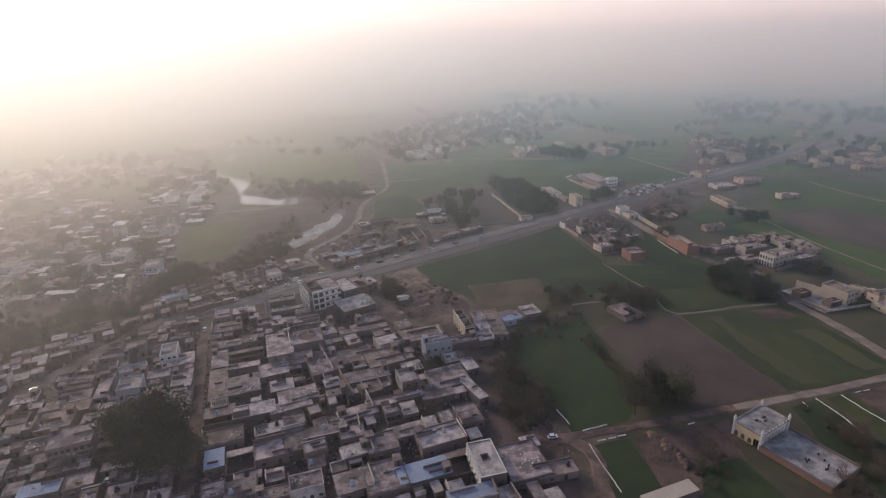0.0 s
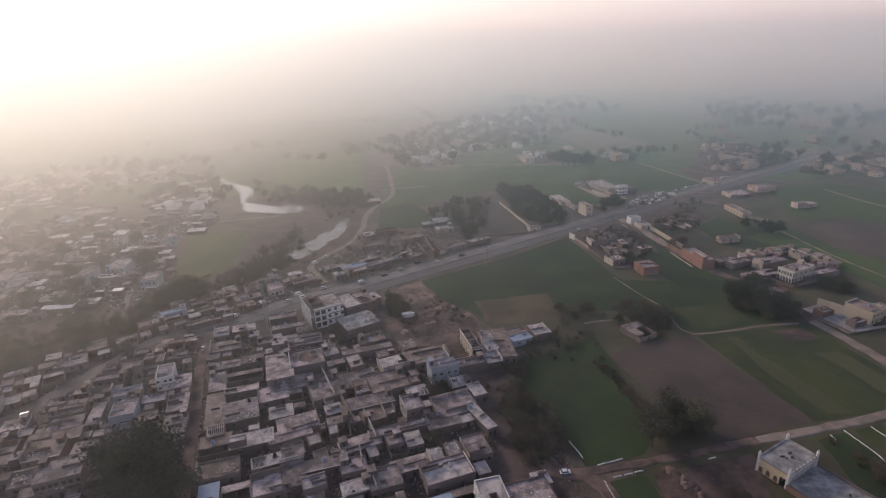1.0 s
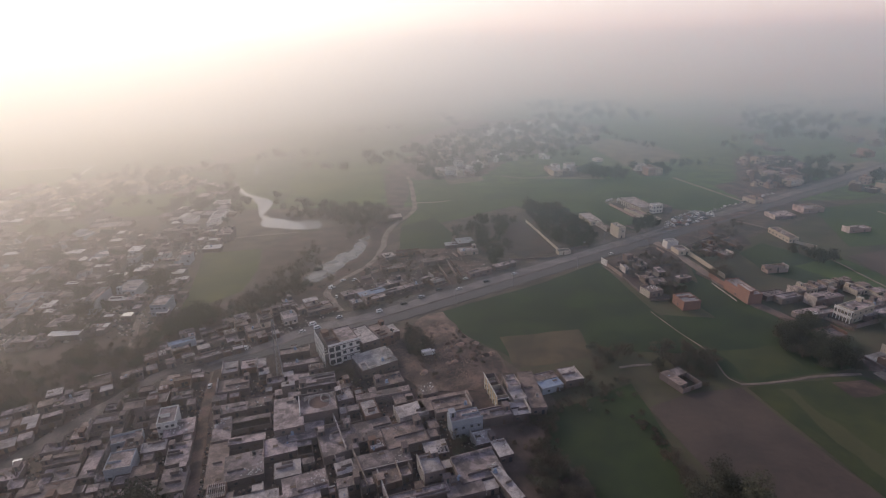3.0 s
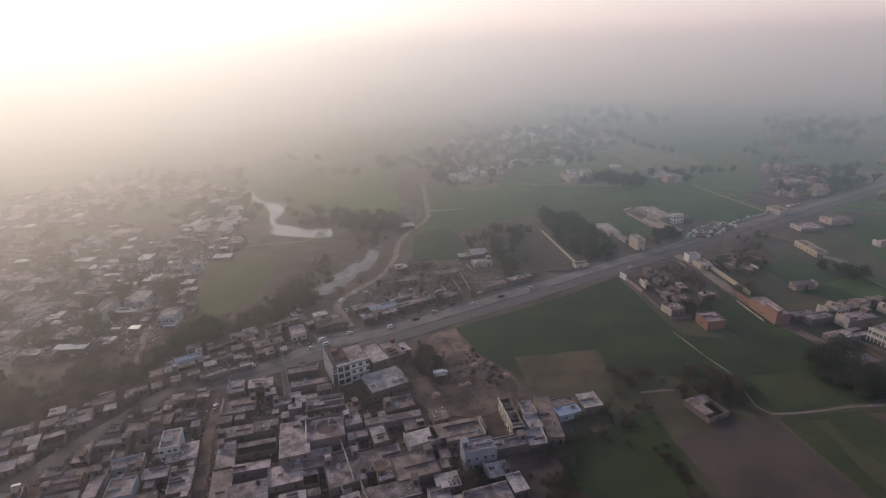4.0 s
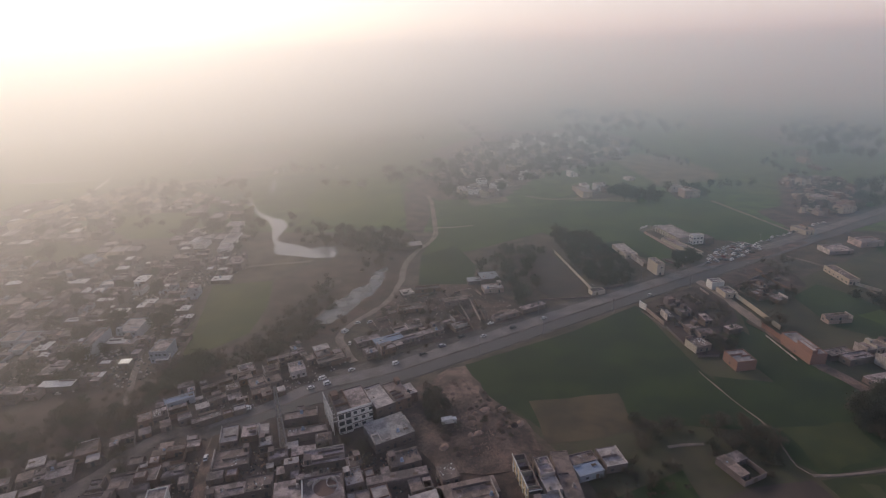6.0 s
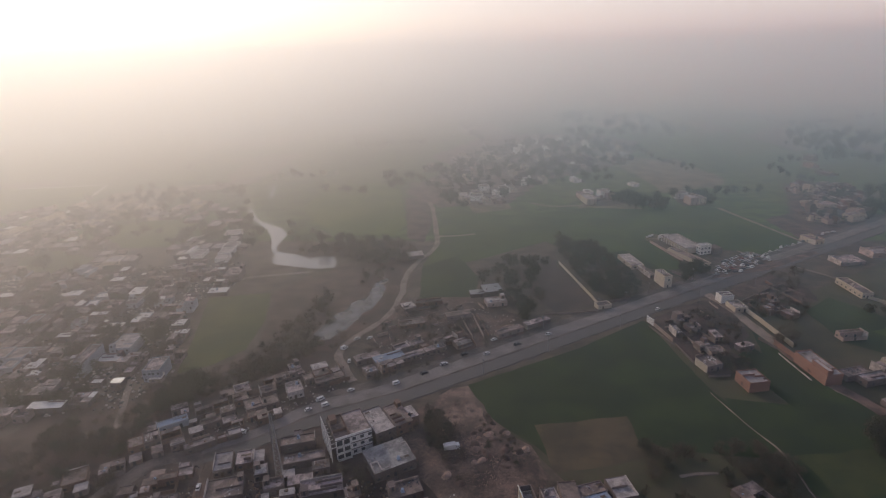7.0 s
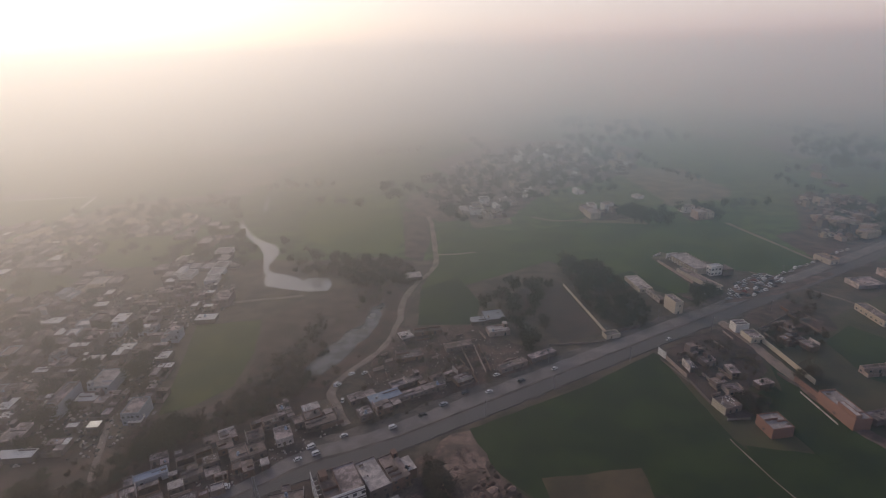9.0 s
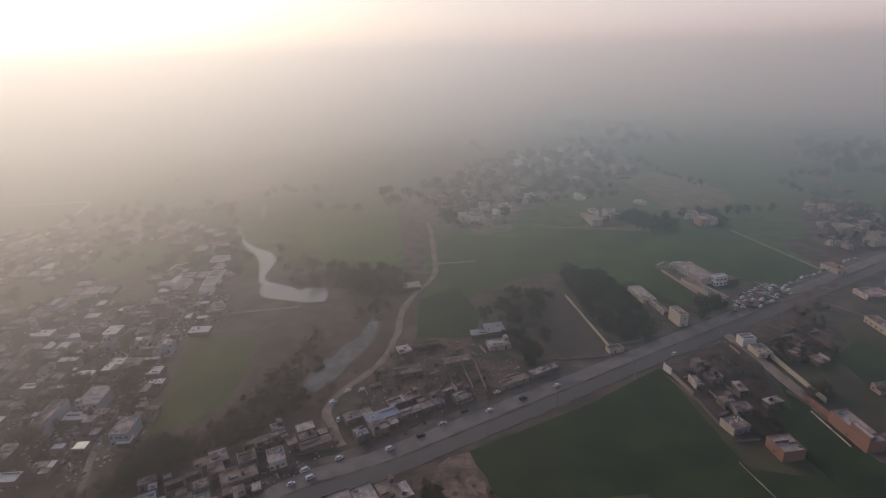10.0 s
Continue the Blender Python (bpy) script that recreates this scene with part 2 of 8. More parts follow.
MURKY = blotched(material("murky_water", (0.1, 0.105, 0.105), (0.06, 0.06, 0.058), 0.08, 0.5, 0.2, 0.06, random_tint=0.05), 0.12, (0.5, 0.45, 0.4), (1.25, 1.25, 1.25), 0.09, 15)

# ground: a patchwork of far fields, bare soil between them
def ground_material():
    m = material("farmland", (0.115, 0.088, 0.062), (0.066, 0.052, 0.038), 0.03, 0.5, spread=0.2, random_tint=0.0)
    nt = m.node_tree
    n, l = nt.nodes, nt.links
    b = n["Principled BSDF"]
    src = b.inputs["Base Color"].links[0].from_socket
    geo = n.new("ShaderNodeNewGeometry")
    mp = n.new("ShaderNodeMapping")
    mp.inputs["Rotation"].default_value = (0, 0, radians(-15))
    mp.inputs["Scale"].default_value = (1 / 90, 1 / 150, 0)
    vor = n.new("ShaderNodeTexVoronoi")
    vor.distance = "CHEBYCHEV"
    vor.inputs["Scale"].default_value = 1.0
    vor.inputs["Randomness"].default_value = 0.75
    l.new(geo.outputs["Position"], mp.inputs["Vector"])
    l.new(mp.outputs["Vector"], vor.inputs["Vector"])
    sep = n.new("ShaderNodeSeparateColor")
    l.new(vor.outputs["Color"], sep.inputs["Color"])
    ramp = n.new("ShaderNodeValToRGB")
    ramp.color_ramp.interpolation = "CONSTANT"
    e = ramp.color_ramp.elements
    e[0].position, e[0].color = 0.0, (0.06, 0.105, 0.02, 1)
    e[1].position, e[1].color = 0.4, (0.048, 0.085, 0.016, 1)
    for p, c in ((0.6, (0.08, 0.11, 0.028)), (0.8, (0.13, 0.105, 0.08)), (0.91, (0.17, 0.145, 0.09))):
        x = e.new(p)
        x.color = (*c, 1)
    l.new(sep.outputs["Red"], ramp.inputs["Fac"])
    sepx = n.new("ShaderNodeSeparateXYZ")
    l.new(geo.outputs["Position"], sepx.inputs["Vector"])
    far = n.new("ShaderNodeMapRange")
    far.inputs["From Min"].default_value = 520
    far.inputs["From Max"].default_value = 526
    l.new(sepx.outputs["Y"], far.inputs["Value"])
    mx = n.new("ShaderNodeMix")
    mx.data_type = "RGBA"
    l.new(far.outputs["Result"], mx.inputs["Factor"])
    l.new(src, mx.inputs["A"])
    l.new(ramp.outputs["Color"], mx.inputs["B"])
    l.new(mx.outputs["Result"], b.inputs["Base Color"])
    return blotched(m, 0.07, (0.62, 0.6, 0.6), (1.35, 1.28, 1.25), 0.12, 83)


FARMLAND = ground_material()


# ---- building kit ----
class Kit:
    """Collects boxes, prisms and sheets into one mesh."""

    def __init__(self):
        self.v, self.f = [], []

    def box(self, x0, y0, z0, x1, y1, z1, top=1.0):
        i = len(self.v)
        cx, cy, hx, hy = (x0 + x1) / 2, (y0 + y1) / 2, (x1 - x0) / 2, (y1 - y0) / 2
        for z, k in ((z0, 1.0), (z1, top)):
            self.v += [(cx - hx * k, cy - hy * k, z), (cx + hx * k, cy - hy * k, z), (cx + hx * k, cy + hy * k, z), (cx - hx * k, cy + hy * k, z)]
        self.f += [(i + 3, i + 2, i + 1, i), (i + 4, i + 5, i + 6, i + 7), (i, i + 1, i + 5, i + 4), (i + 1, i + 2, i + 6, i + 5), (i + 2, i + 3, i + 7, i + 6), (i + 3, i, i + 4, i + 7)]
        return self

    def ring(self, x0, y0, x1, y1, z0, z1, th):
        """Four walls round a rectangle, butted at the corners."""
        self.box(x0, y0, z0, x1, y0 + th, z1)
        self.box(x0, y1 - th, z0, x1, y1, z1)
        self.box(x0, y0 + th, z0, x0 + th, y1 - th, z1)
        self.box(x1 - th, y0 + th, z0, x1, y1 - th, z1)
        return self

    def prism(self, x, y, z0, z1, r, n=8, top=1.0, squash=1.0):
        i = len(self.v)
        for z, k in ((z0, 1.0), (z1, top)):
            self.v += [(x + r * k * math.cos(2 * math.pi * a / n), y + r * k * squash * math.sin(2 * math.pi * a / n), z) for a in range(n)]
        self.f += [tuple(range(i + n - 1, i - 1, -1)), tuple(range(i + n, i + 2 * n))]
        self.f += [(i + a, i + (a + 1) % n, i + n + (a + 1) % n, i + n + a) for a in range(n)]
        return self

    def beam(self, a, b, r):
        a, b = Vector(a), Vector(b)
        w = (b - a).normalized()
        s = w.cross(Vector((0, 0, 1)) if abs(w.z) < 0.9 else Vector((1, 0, 0))).normalized() * r
        u = w.cross(s).normalized() * r
        i = len(self.v)
        for p in (a, b):
            self.v += [tuple(p + s + u), tuple(p - s + u), tuple(p - s - u), tuple(p + s - u)]
        self.f += [(i + 3, i + 2, i + 1, i), (i + 4, i + 5, i + 6, i + 7)] + [(i + k, i + (k + 1) % 4, i + 4 + (k + 1) % 4, i + 4 + k) for k in range(4)]
        return self

    def mesh(self, name, m):
        me = bpy.data.meshes.new(name)
        me.from_pydata(self.v, [], self.f)
        me.materials.append(m)
        me.update()
        return me


def part(name, kit, m, parent, label=""):
    ob = new(name, kit.mesh(name, m))
    ob.parent = parent
    if label:
        tagged(ob, label)
    return ob


def thing(name, x, y, rz, label, category, group="", z=0.0):
    ob = new(name)
    ob.empty_display_size = 0.5
    ob.matrix_basis = pose(x, y, z, 0, 0, rz)
    return tagged(ob, label, category, group)


def alone(name, kit, m, label, category, group="", kind="", at=None):
    ob = new(name, kit.mesh(name, m))
    if at:
        ob.matrix_basis = pose(*at)
    return tagged(ob, label, category, group, kind)


LEVEL = [0.0]


def sheet(name, pts, top, m, label, category="field", kind="structure", thick=0.06, ragged=0.45):
    """A low slab with the outline pts, its edges broken by small wobbles."""
    rng = random.Random(len(pts) * 100 + int(pts[0][0]))
    LEVEL[0] += 0.004
    z = top + LEVEL[0] - thick
    out = []
    for (x0, y0), (x1, y1) in zip(pts, list(pts[1:]) + [pts[0]]):
        n = max(1, int(math.hypot(x1 - x0, y1 - y0) / 6))
        for k in range(n):
            j = 0.0 if k == 0 else ragged
            out.append((x0 + (x1 - x0) * k / n + rng.uniform(-j, j), y0 + (y1 - y0) * k / n + rng.uniform(-j, j)))
    bm = bmesh.new()
    f = bm.faces.new([bm.verts.new((x, y, z)) for x, y in out])
    if f.normal.z < 0 or f.calc_area() and sum(a[0] * b[1] - b[0] * a[1] for a, b in zip(out, out[1:] + out[:1])) < 0:
        bmesh.ops.reverse_faces(bm, faces=[f])
    ext = bmesh.ops.extrude_face_region(bm, geom=[f])
    vs = [g for g in ext["geom"] if isinstance(g, bmesh.types.BMVert)]
    bmesh.ops.translate(bm, verts=vs, vec=(0, 0, thick))
    bmesh.ops.recalc_face_normals(bm, faces=bm.faces)
    bmesh.ops.triangulate(bm, faces=bm.faces)
    me = bpy.data.meshes.new(name)
    bm.to_mesh(me)
    bm.free()
    me.materials.append(m)
    return tagged(new(name, me), label, category, "", kind)


def strip(name, pts, width, z, m, label, category="road", kind="structure", thick=0.05, wobble=0.0, widths=None):
    """A band of the given width along a smoothed line."""
    rng = random.Random(int(abs(pts[0][0]) * 10) + len(pts))
    line = []
    p = [pts[0]] + list(pts) + [pts[-1]]
    for i in range(1, len(p) - 2):
        n = max(2, int(math.hypot(p[i + 1][0] - p[i][0], p[i + 1][1] - p[i][1]) / 4))
        for k in range(n + (i == len(p) - 3)):
            t = k / n
            q = [0.5 * (2 * p[i][c] + (p[i + 1][c] - p[i - 1][c]) * t + (2 * p[i - 1][c] - 5 * p[i][c] + 4 * p[i + 1][c] - p[i + 2][c]) * t * t
                 + (3 * p[i][c] - p[i - 1][c] - 3 * p[i + 1][c] + p[i + 2][c]) * t ** 3) for c in (0, 1)]
            w = width if not widths else widths[i - 1] + (widths[min(i, len(widths) - 1)] - widths[i - 1]) * t
            line.append((*q, w))
    kit = Kit()
    batter = 0.05 if name == "road" and z > 0.1 else min(0.9, width * 0.15)
    for i, (x, y, w) in enumerate(line):
        a, b = line[max(i - 1, 0)], line[min(i + 1, len(line) - 1)]
        dx, dy = b[0] - a[0], b[1] - a[1]
        d = math.hypot(dx, dy) or 1
        nx, ny = -dy / d, dx / d
        l, r = w / 2 + rng.uniform(-wobble, wobble), w / 2 + rng.uniform(-wobble, wobble)
        kit.v += [(x + nx * l, y + ny * l, z + thick), (x - nx * r, y - ny * r, z + thick), (x + nx * (l + batter), y + ny * (l + batter), 0), (x - nx * (r + batter), y - ny * (r + batter), 0)]
        if i:
            j = 4 * i
            kit.f += [(j - 4, j - 3, j + 1, j), (j - 3, j - 1, j + 3, j + 1), (j - 2, j - 4, j, j + 2)]
    e = 4 * len(line) - 4
    kit.f += [(0, 2, 3, 1), (e, e + 1, e + 3, e + 2)]
    return alone(name, kit, m, label, category, "", kind)


def offset(pts, d):
    """The line moved by d to its left."""
    out = []
    for i, (x, y) in enumerate(pts):
        a, b = pts[max(i - 1, 0)], pts[min(i + 1, len(pts) - 1)]
        dx, dy = b[0] - a[0], b[1] - a[1]
        k = math.hypot(dx, dy)
        out.append((x - dy / k * d, y + dx / k * d))
    return out


def inside(x, y, poly):
    hit = False
    for (x0, y0), (x1, y1) in zip(poly, list(poly[1:]) + [poly[0]]):
        if (y0 > y) != (y1 > y) and x < (x1 - x0) * (y - y0) / (y1 - y0) + x0:
            hit = not hit
    return hit


TAKEN = []     # footprints so far: centre, half sizes, angle


def footprint_free(x, y, w, d, ang, gap=0.3):
    def axes(a):
        return ((math.cos(a), math.sin(a)), (-math.sin(a), math.cos(a)))
    a1 = axes(radians(ang))
    for X, Y, W, D, A in TAKEN:
        if abs(X - x) + abs(Y - y) > w + d + W + D:
            continue
        a2 = axes(radians(A))
        apart = False
        for ux, uy in (*a1, *a2):
            far = abs((X - x) * ux + (Y - y) * uy)
            r1 = (w / 2 + gap) * abs(a1[0][0] * ux + a1[0][1] * uy) + (d / 2 + gap) * abs(a1[1][0] * ux + a1[1][1] * uy)
            r2 = W / 2 * abs(a2[0][0] * ux + a2[0][1] * uy) + D / 2 * abs(a2[1][0] * ux + a2[1][1] * uy)
            if far > r1 + r2:
                apart = True
                break
        if not apart:
            return False
    return True


# ---- ground ----
def build_ground():
    bm = bmesh.new()
    radii = (0, 60, 130, 220, 330, 460, 620, 820, 1100, 1500, 2100, 2900, 3800, 4650)
    n = 48
    rings = [[bm.verts.new((0, 150, 0))]]
    for r in radii[1:]:
        rings.append([bm.verts.new((r * math.cos(2 * math.pi * k / n), 150 + r * math.sin(2 * math.pi * k / n), 0)) for k in range(n)])
    for k in range(n):
        bm.faces.new((rings[0][0], rings[1][k], rings[1][(k + 1) % n]))
        for a, b in zip(rings[1:], rings[2:]):
            bm.faces.new((a[k], b[k], b[(k + 1) % n], a[(k + 1) % n]))
    me = bpy.data.meshes.new("ground")
    bm.to_mesh(me)
    bm.free()
    me.materials.append(FARMLAND)
    return tagged(new("ground", me), "flat dusty farmland plain of fields and bare soil", "ground", "", "structure")


build_ground()


def build_haze():
    """One body of haze: dense near the ground, thinning upwards, thicker over the far plain and beyond the drain."""
    tree = bpy.data.node_groups.new("haze_body", "GeometryNodeTree")
    tree.interface.new_socket("Geometry", in_out="INPUT", socket_type="NodeSocketGeometry")
    tree.interface.new_socket("Geometry", in_out="OUTPUT", socket_type="NodeSocketGeometry")
    n, l = tree.nodes, tree.links
    out = n.new("NodeGroupOutput")
    cube = n.new("GeometryNodeVolumeCube")
    cube.inputs["Min"].default_value = (-3400, -2000, -12)
    cube.inputs["Max"].default_value = (3400, 3500, 420)
    for axis, count in zip("XYZ", (40, 60, 30)):
        cube.inputs["Resolution " + axis].default_value = count
    sep = n.new("ShaderNodeSeparateXYZ")
    l.new(n.new("GeometryNodeInputPosition").outputs[0], sep.inputs[0])

    def curve(axis, steps):
        """A value that runs smoothly through (place, value) steps along one axis."""
        last = None
        for (a, va), (b, vb) in zip(steps, steps[1:]):
            r = n.new("ShaderNodeMapRange")
            for key, v in (("From Min", a), ("From Max", b), ("To Min", 0.0 if last else va), ("To Max", vb - va if last else vb)):
                r.inputs[key].default_value = v
            l.new(sep.outputs[axis], r.inputs["Value"])
            if last is None:
                last = r.outputs[0]
            else:
                s = n.new("ShaderNodeMath")
                s.operation = "ADD"
                l.new(last, s.inputs[0])
                l.new(r.outputs[0], s.inputs[1])
                last = s.outputs[0]
        return last

    def join(op, a, b):
        s = n.new("ShaderNodeMath")
        s.operation = op
        l.new(a, s.inputs[0])
        l.new(b, s.inputs[1])
        return s.outputs[0]

    far = join("MULTIPLY", curve("Y", ((430, 0.0), (760, 0.0012), (900, 0.0014), (1100, 0.003))), curve("Z", ((70, 1.0), (130, 0.3), (200, 0.04), (280, 0.0))))
    left = join("MULTIPLY", curve("X", ((-260, 0.0013), (-30, 0.0))), curve("Z", ((70, 1.0), (130, 0.0))))
    base = join("MULTIPLY", curve("Z", ((60, LOW_HAZE), (130, MID_HAZE), (190, HIGH_HAZE), (300, HIGH_HAZE * 0.35), (415, 0.0))), curve("Y", ((135, 0.1), (390, 1.0), (900, 1.0), (1300, 1.3))))
    total = join("ADD", join("ADD", base, far), left)
    fine = n.new("ShaderNodeMath")     # stored a thousandfold, or the thin parts would be dropped
    fine.operation = "MULTIPLY"
    fine.inputs[1].default_value = 1000.0
    l.new(total, fine.inputs[0])
    l.new(fine.outputs[0], cube.inputs["Density"])
    m = bpy.data.materials.new("morning_haze")
    m.use_nodes = True
    nt = m.node_tree
    nt.nodes.clear()
    o = nt.nodes.new("ShaderNodeOutputMaterial")
    s = nt.nodes.new("ShaderNodeVolumeScatter")
    dens = nt.nodes.new("ShaderNodeAttribute")
    dens.attribute_name = "density"
    s.inputs["Anisotropy"].default_value = HAZE_FORWARD
    where = nt.nodes.new("ShaderNodeTexCoord")
    axes = nt.nodes.new("ShaderNodeSeparateXYZ")
    side = nt.nodes.new("ShaderNodeMapRange")
    side.interpolation_type = "SMOOTHSTEP"
    side.inputs["From Min"].default_value = -200
    side.inputs["From Max"].default_value = 190
    tone = nt.nodes.new("ShaderNodeMix")
    tone.data_type = "RGBA"
    # sunward warmth fades to blue across x, set in the scatter colour
    tone.inputs["A"].default_value = LEFT_HAZE_COLOUR
    tone.inputs["B"].default_value = RIGHT_HAZE_COLOUR
    nt.links.new(where.outputs["Object"], axes.inputs["Vector"])
    nt.links.new(axes.outputs["X"], side.inputs["Value"])
    nt.links.new(side.outputs["Result"], tone.inputs["Factor"])
    nt.links.new(tone.outputs["Result"], s.inputs["Color"])
    thin = nt.nodes.new("ShaderNodeMath")
    thin.operation = "MULTIPLY"
    thin.inputs[1].default_value = 0.001
    nt.links.new(dens.outputs["Fac"], thin.inputs[0])
    nt.links.new(thin.outputs[0], s.inputs["Density"])
    nt.links.new(s.outputs[0], o.inputs["Volume"])
    m.cycles.volume_step_rate = 4.0
    setm = n.new("GeometryNodeSetMaterial")
    setm.inputs["Material"].default_value = m
    l.new(cube.outputs[0], setm.inputs[0])
    l.new(setm.outputs[0], out.inputs[0])
    me = bpy.data.meshes.new("haze")
    me.materials.append(m)
    ob = tagged(new("haze", me), "thick pale winter haze lying over the plain", "haze", "", "structure")
    ob.modifiers.new("haze_body", "NODES").node_group = tree
    return ob


build_haze()

# ---- roads and tracks ----
ROAD = [(-176.2, 184.3), (-145.8, 248.9), (-124.8, 255.3), (-106, 268.8), (-84.7, 286.4), (-49.3, 305.4), (30.8, 359.8), (120.0, 420.5), (292.0, 536.0), (520.0, 692.0), (900.0, 952.0), (1500.0, 1360.0)]
strip("road", offset(ROAD[4:], 2.6), 23.0, 0.0, ROAD_EDGE, "dusty verge of the main road", "road", wobble=1.0, thick=0.22)
strip("road", ROAD[:5], 15.0, 0.0, ROAD_EDGE, "narrow dusty bazaar road", "road", wobble=0.8, thick=0.21, widths=[5.0, 5.5, 8.0, 12.0, 15.0])
strip("road", offset(ROAD[2:], 3.6)[:2] + offset(ROAD[4:], 4.9), 8.4, 0.22, ASPHALT, "worn grey carriageway of the main road", "road", wobble=0.45, widths=[2.5, 5.5] + [8.4] * 8)
strip("road", offset(ROAD[2:], -3.0)[:2] + offset(ROAD[4:], -4.9), 8.2, 0.22, OLD_ASPHALT, "dark older carriageway of the main road", "road", wobble=0.45, widths=[2.0, 5.0] + [8.2] * 8)
strip("road_median", offset(ROAD[5:], 0.0), 0.8, 0.26, ROAD_EDGE, "low dark earth strip between the carriageways", "median", wobble=0.2, thick=0.1)

sheet("village_ground", [(-244.4, 217.5), (-220.1, 226), (-173.5, 257), (-147.7, 294.2), (-112.2, 308.3), (-77.1, 305.7), (-47.3, 287.2), (-25.1, 247.9), (26.2, 244.7), (26.8, 203.2), (37.5, 158.6), (40.4, 123.3), (-166.3, 130.8)], 0.01, VILLAGE_EARTH, "trodden earth between the village houses", "ground", ragged=1.2)
sheet("pasture", [(70, 335), (150, 390), (300, 492), (560, 668), (700, 640), (700, 60), (150, 60), (60, 150), (30, 240), (-15, 300)], 0.01, GRASS, "rough dull green grass and fallow land", "field")
TRACK = [(-75.2, 312.2), (-83.4, 325.7), (-89.4, 337.2), (-87, 351.9), (-77.2, 369.1), (-69.4, 386.8), (-66.6, 416.8), (-67.9, 446.5), (-62.7, 475.6), (-52.2, 509.2), (-56.8, 556.5), (-67.1, 626.8), (-66.3, 621.2), (-72.6, 645.6)]
strip("dirt_track", TRACK, 3.4, 0.2, DUST, "pale earth track along the drain", "track", wobble=0.5)
strip("dirt_track", [(-55.4, 535), (-35.8, 536.3), (-20.5, 541.3)], 2.2, 0.2, DUST, "thin pale track beside a field", "track", wobble=0.3)
LANE = [(43, 154.8), (61.2, 157.6), (83.2, 162.5), (106.3, 167.6), (128, 172.4), (150.7, 177.5), (174.8, 183.9), (194.6, 188)]
strip("dirt_road", LANE[:4], 3.0, 0.2, VERGE, "brown earth lane between the fields", "track", wobble=0.5)
strip("dirt_road", LANE[3:], 3.0, 0.2, DUST, "pale earth lane between the fields", "track", wobble=0.4)
strip("dirt_road", [(32.1, 182.5), (28.9, 168.5), (32.9, 155.8), (42.2, 153.1), (47.4, 146.8), (48.3, 136.5), (47, 123.1)], 4.5, 0.185, VERGE, "trodden earth lane at the edge of the village", "track", wobble=0.8)
strip("dirt_road", [(132.8, 424.1), (141.2, 395.2), (148.6, 355.4)], 5.2, 0.19, DUST, "pale dusty mouth of the earth road", "track", wobble=0.5)
strip("dirt_road", [(148.6, 355.4), (154.5, 323.2), (164.8, 301.8), (178.4, 262.2), (177.5, 250.8)], 5.2, 0.2, VERGE, "grey earth road past the farm houses", "track", wobble=0.5)
strip("dirt_road", [(177.5, 250.8), (183.3, 229.3), (186, 214.3), (187.2, 200), (190.4, 183.1)], 4.6, 0.21, DUST, "pale stretch of the earth road past the farm houses", "track", wobble=0.5)
STREET = [(-120.5, 253.7), (-115.1, 230.4), (-108.4, 210.3), (-100.9, 188.9), (-94.8, 170.8), (-88.8, 152.4), (-81.7, 132.1)]
strip("street", STREET, 3.6, 0.2, VERGE, "narrow straight unpaved village street", "street", wobble=0.3)
strip("street", [(-61.6, 232.7), (-53.2, 214.4), (-46.2, 198.3), (-37.8, 182.1), (-32, 168), (-28.1, 152.7)], 2.2, 0.2, VILLAGE_EARTH, "narrow crooked village alley", "street", wobble=0.3)
strip("dirt_track", [(214.8, 618.1), (232, 560.9), (246.8, 511)], 3.0, 0.2, DUST, "pale track between far green fields", "track", wobble=0.3)
strip("dirt_track", [(34.2, 641.4), (54.2, 628.6), (80.9, 629.9), (96.2, 634.1)], 3.0, 0.2, DUST, "pale track between far green fields", "track", wobble=0.3)
strip("dirt_track", [(114.4, 241.7), (127.5, 242.7), (149.7, 247.4), (169.4, 249.4)], 1.3, 0.2, DUST, "pale raised field path", "track", wobble=0.3)
strip("dirt_track", [(97.2, 309.7), (102.4, 292.7), (106.8, 280.3), (110.8, 268.8), (111.3, 246.2), (116.2, 241.5)], 0.4, 0.2, DUST, "thin worn path along the crop edge", "track", wobble=0.2)
strip("dirt_track", [(66.3, 254.7), (73.1, 256.2), (81.3, 257)], 1.2, 0.2, DUST, "short pale field path", "track", wobble=0.2)
strip("channel", [(-613.8, 721.7), (-574, 728.1), (-514.7, 739.2), (-503.1, 733.6)], 3.2, 0.2, RIPPLED, "narrow irrigation channel shining in the far haze", "water", wobble=0.3)
strip("channel", [(-503.1, 733.6), (-478.8, 663), (-457, 588.3), (-447.9, 557.1)], 3.0, 0.2, RIPPLED, "narrow irrigation channel shining in the far haze", "water", wobble=0.3)
strip("channel", [(-780.8, 968.5), (-797.1, 1019.3), (-808.0, 1069.3)], 6.0, 0.2, RIPPLED, "narrow irrigation channel shining in the far haze", "water", wobble=0.3)
strip("dirt_track", [(-190.4, 440.8), (-168.4, 446.4), (-142.2, 453)], 2.4, 0.2, DUST, "pale bank path by the pond", "track", wobble=0.3)
strip("dirt_track", [(-203.4, 320.4), (-194.5, 314.3), (-183.4, 291.3), (-173.8, 271.5)], 2.6, 0.2, DUST, "earth lane in the hazy village", "track", wobble=0.3)
strip("dirt_track", [(184.9, 499.7), (202.4, 476.8), (228.4, 445.5), (235.5, 396.5), (242.3, 333.5), (253, 285.8)], 1.2, 0.2, DUST, "thin path through green fields", "track", wobble=0.2)
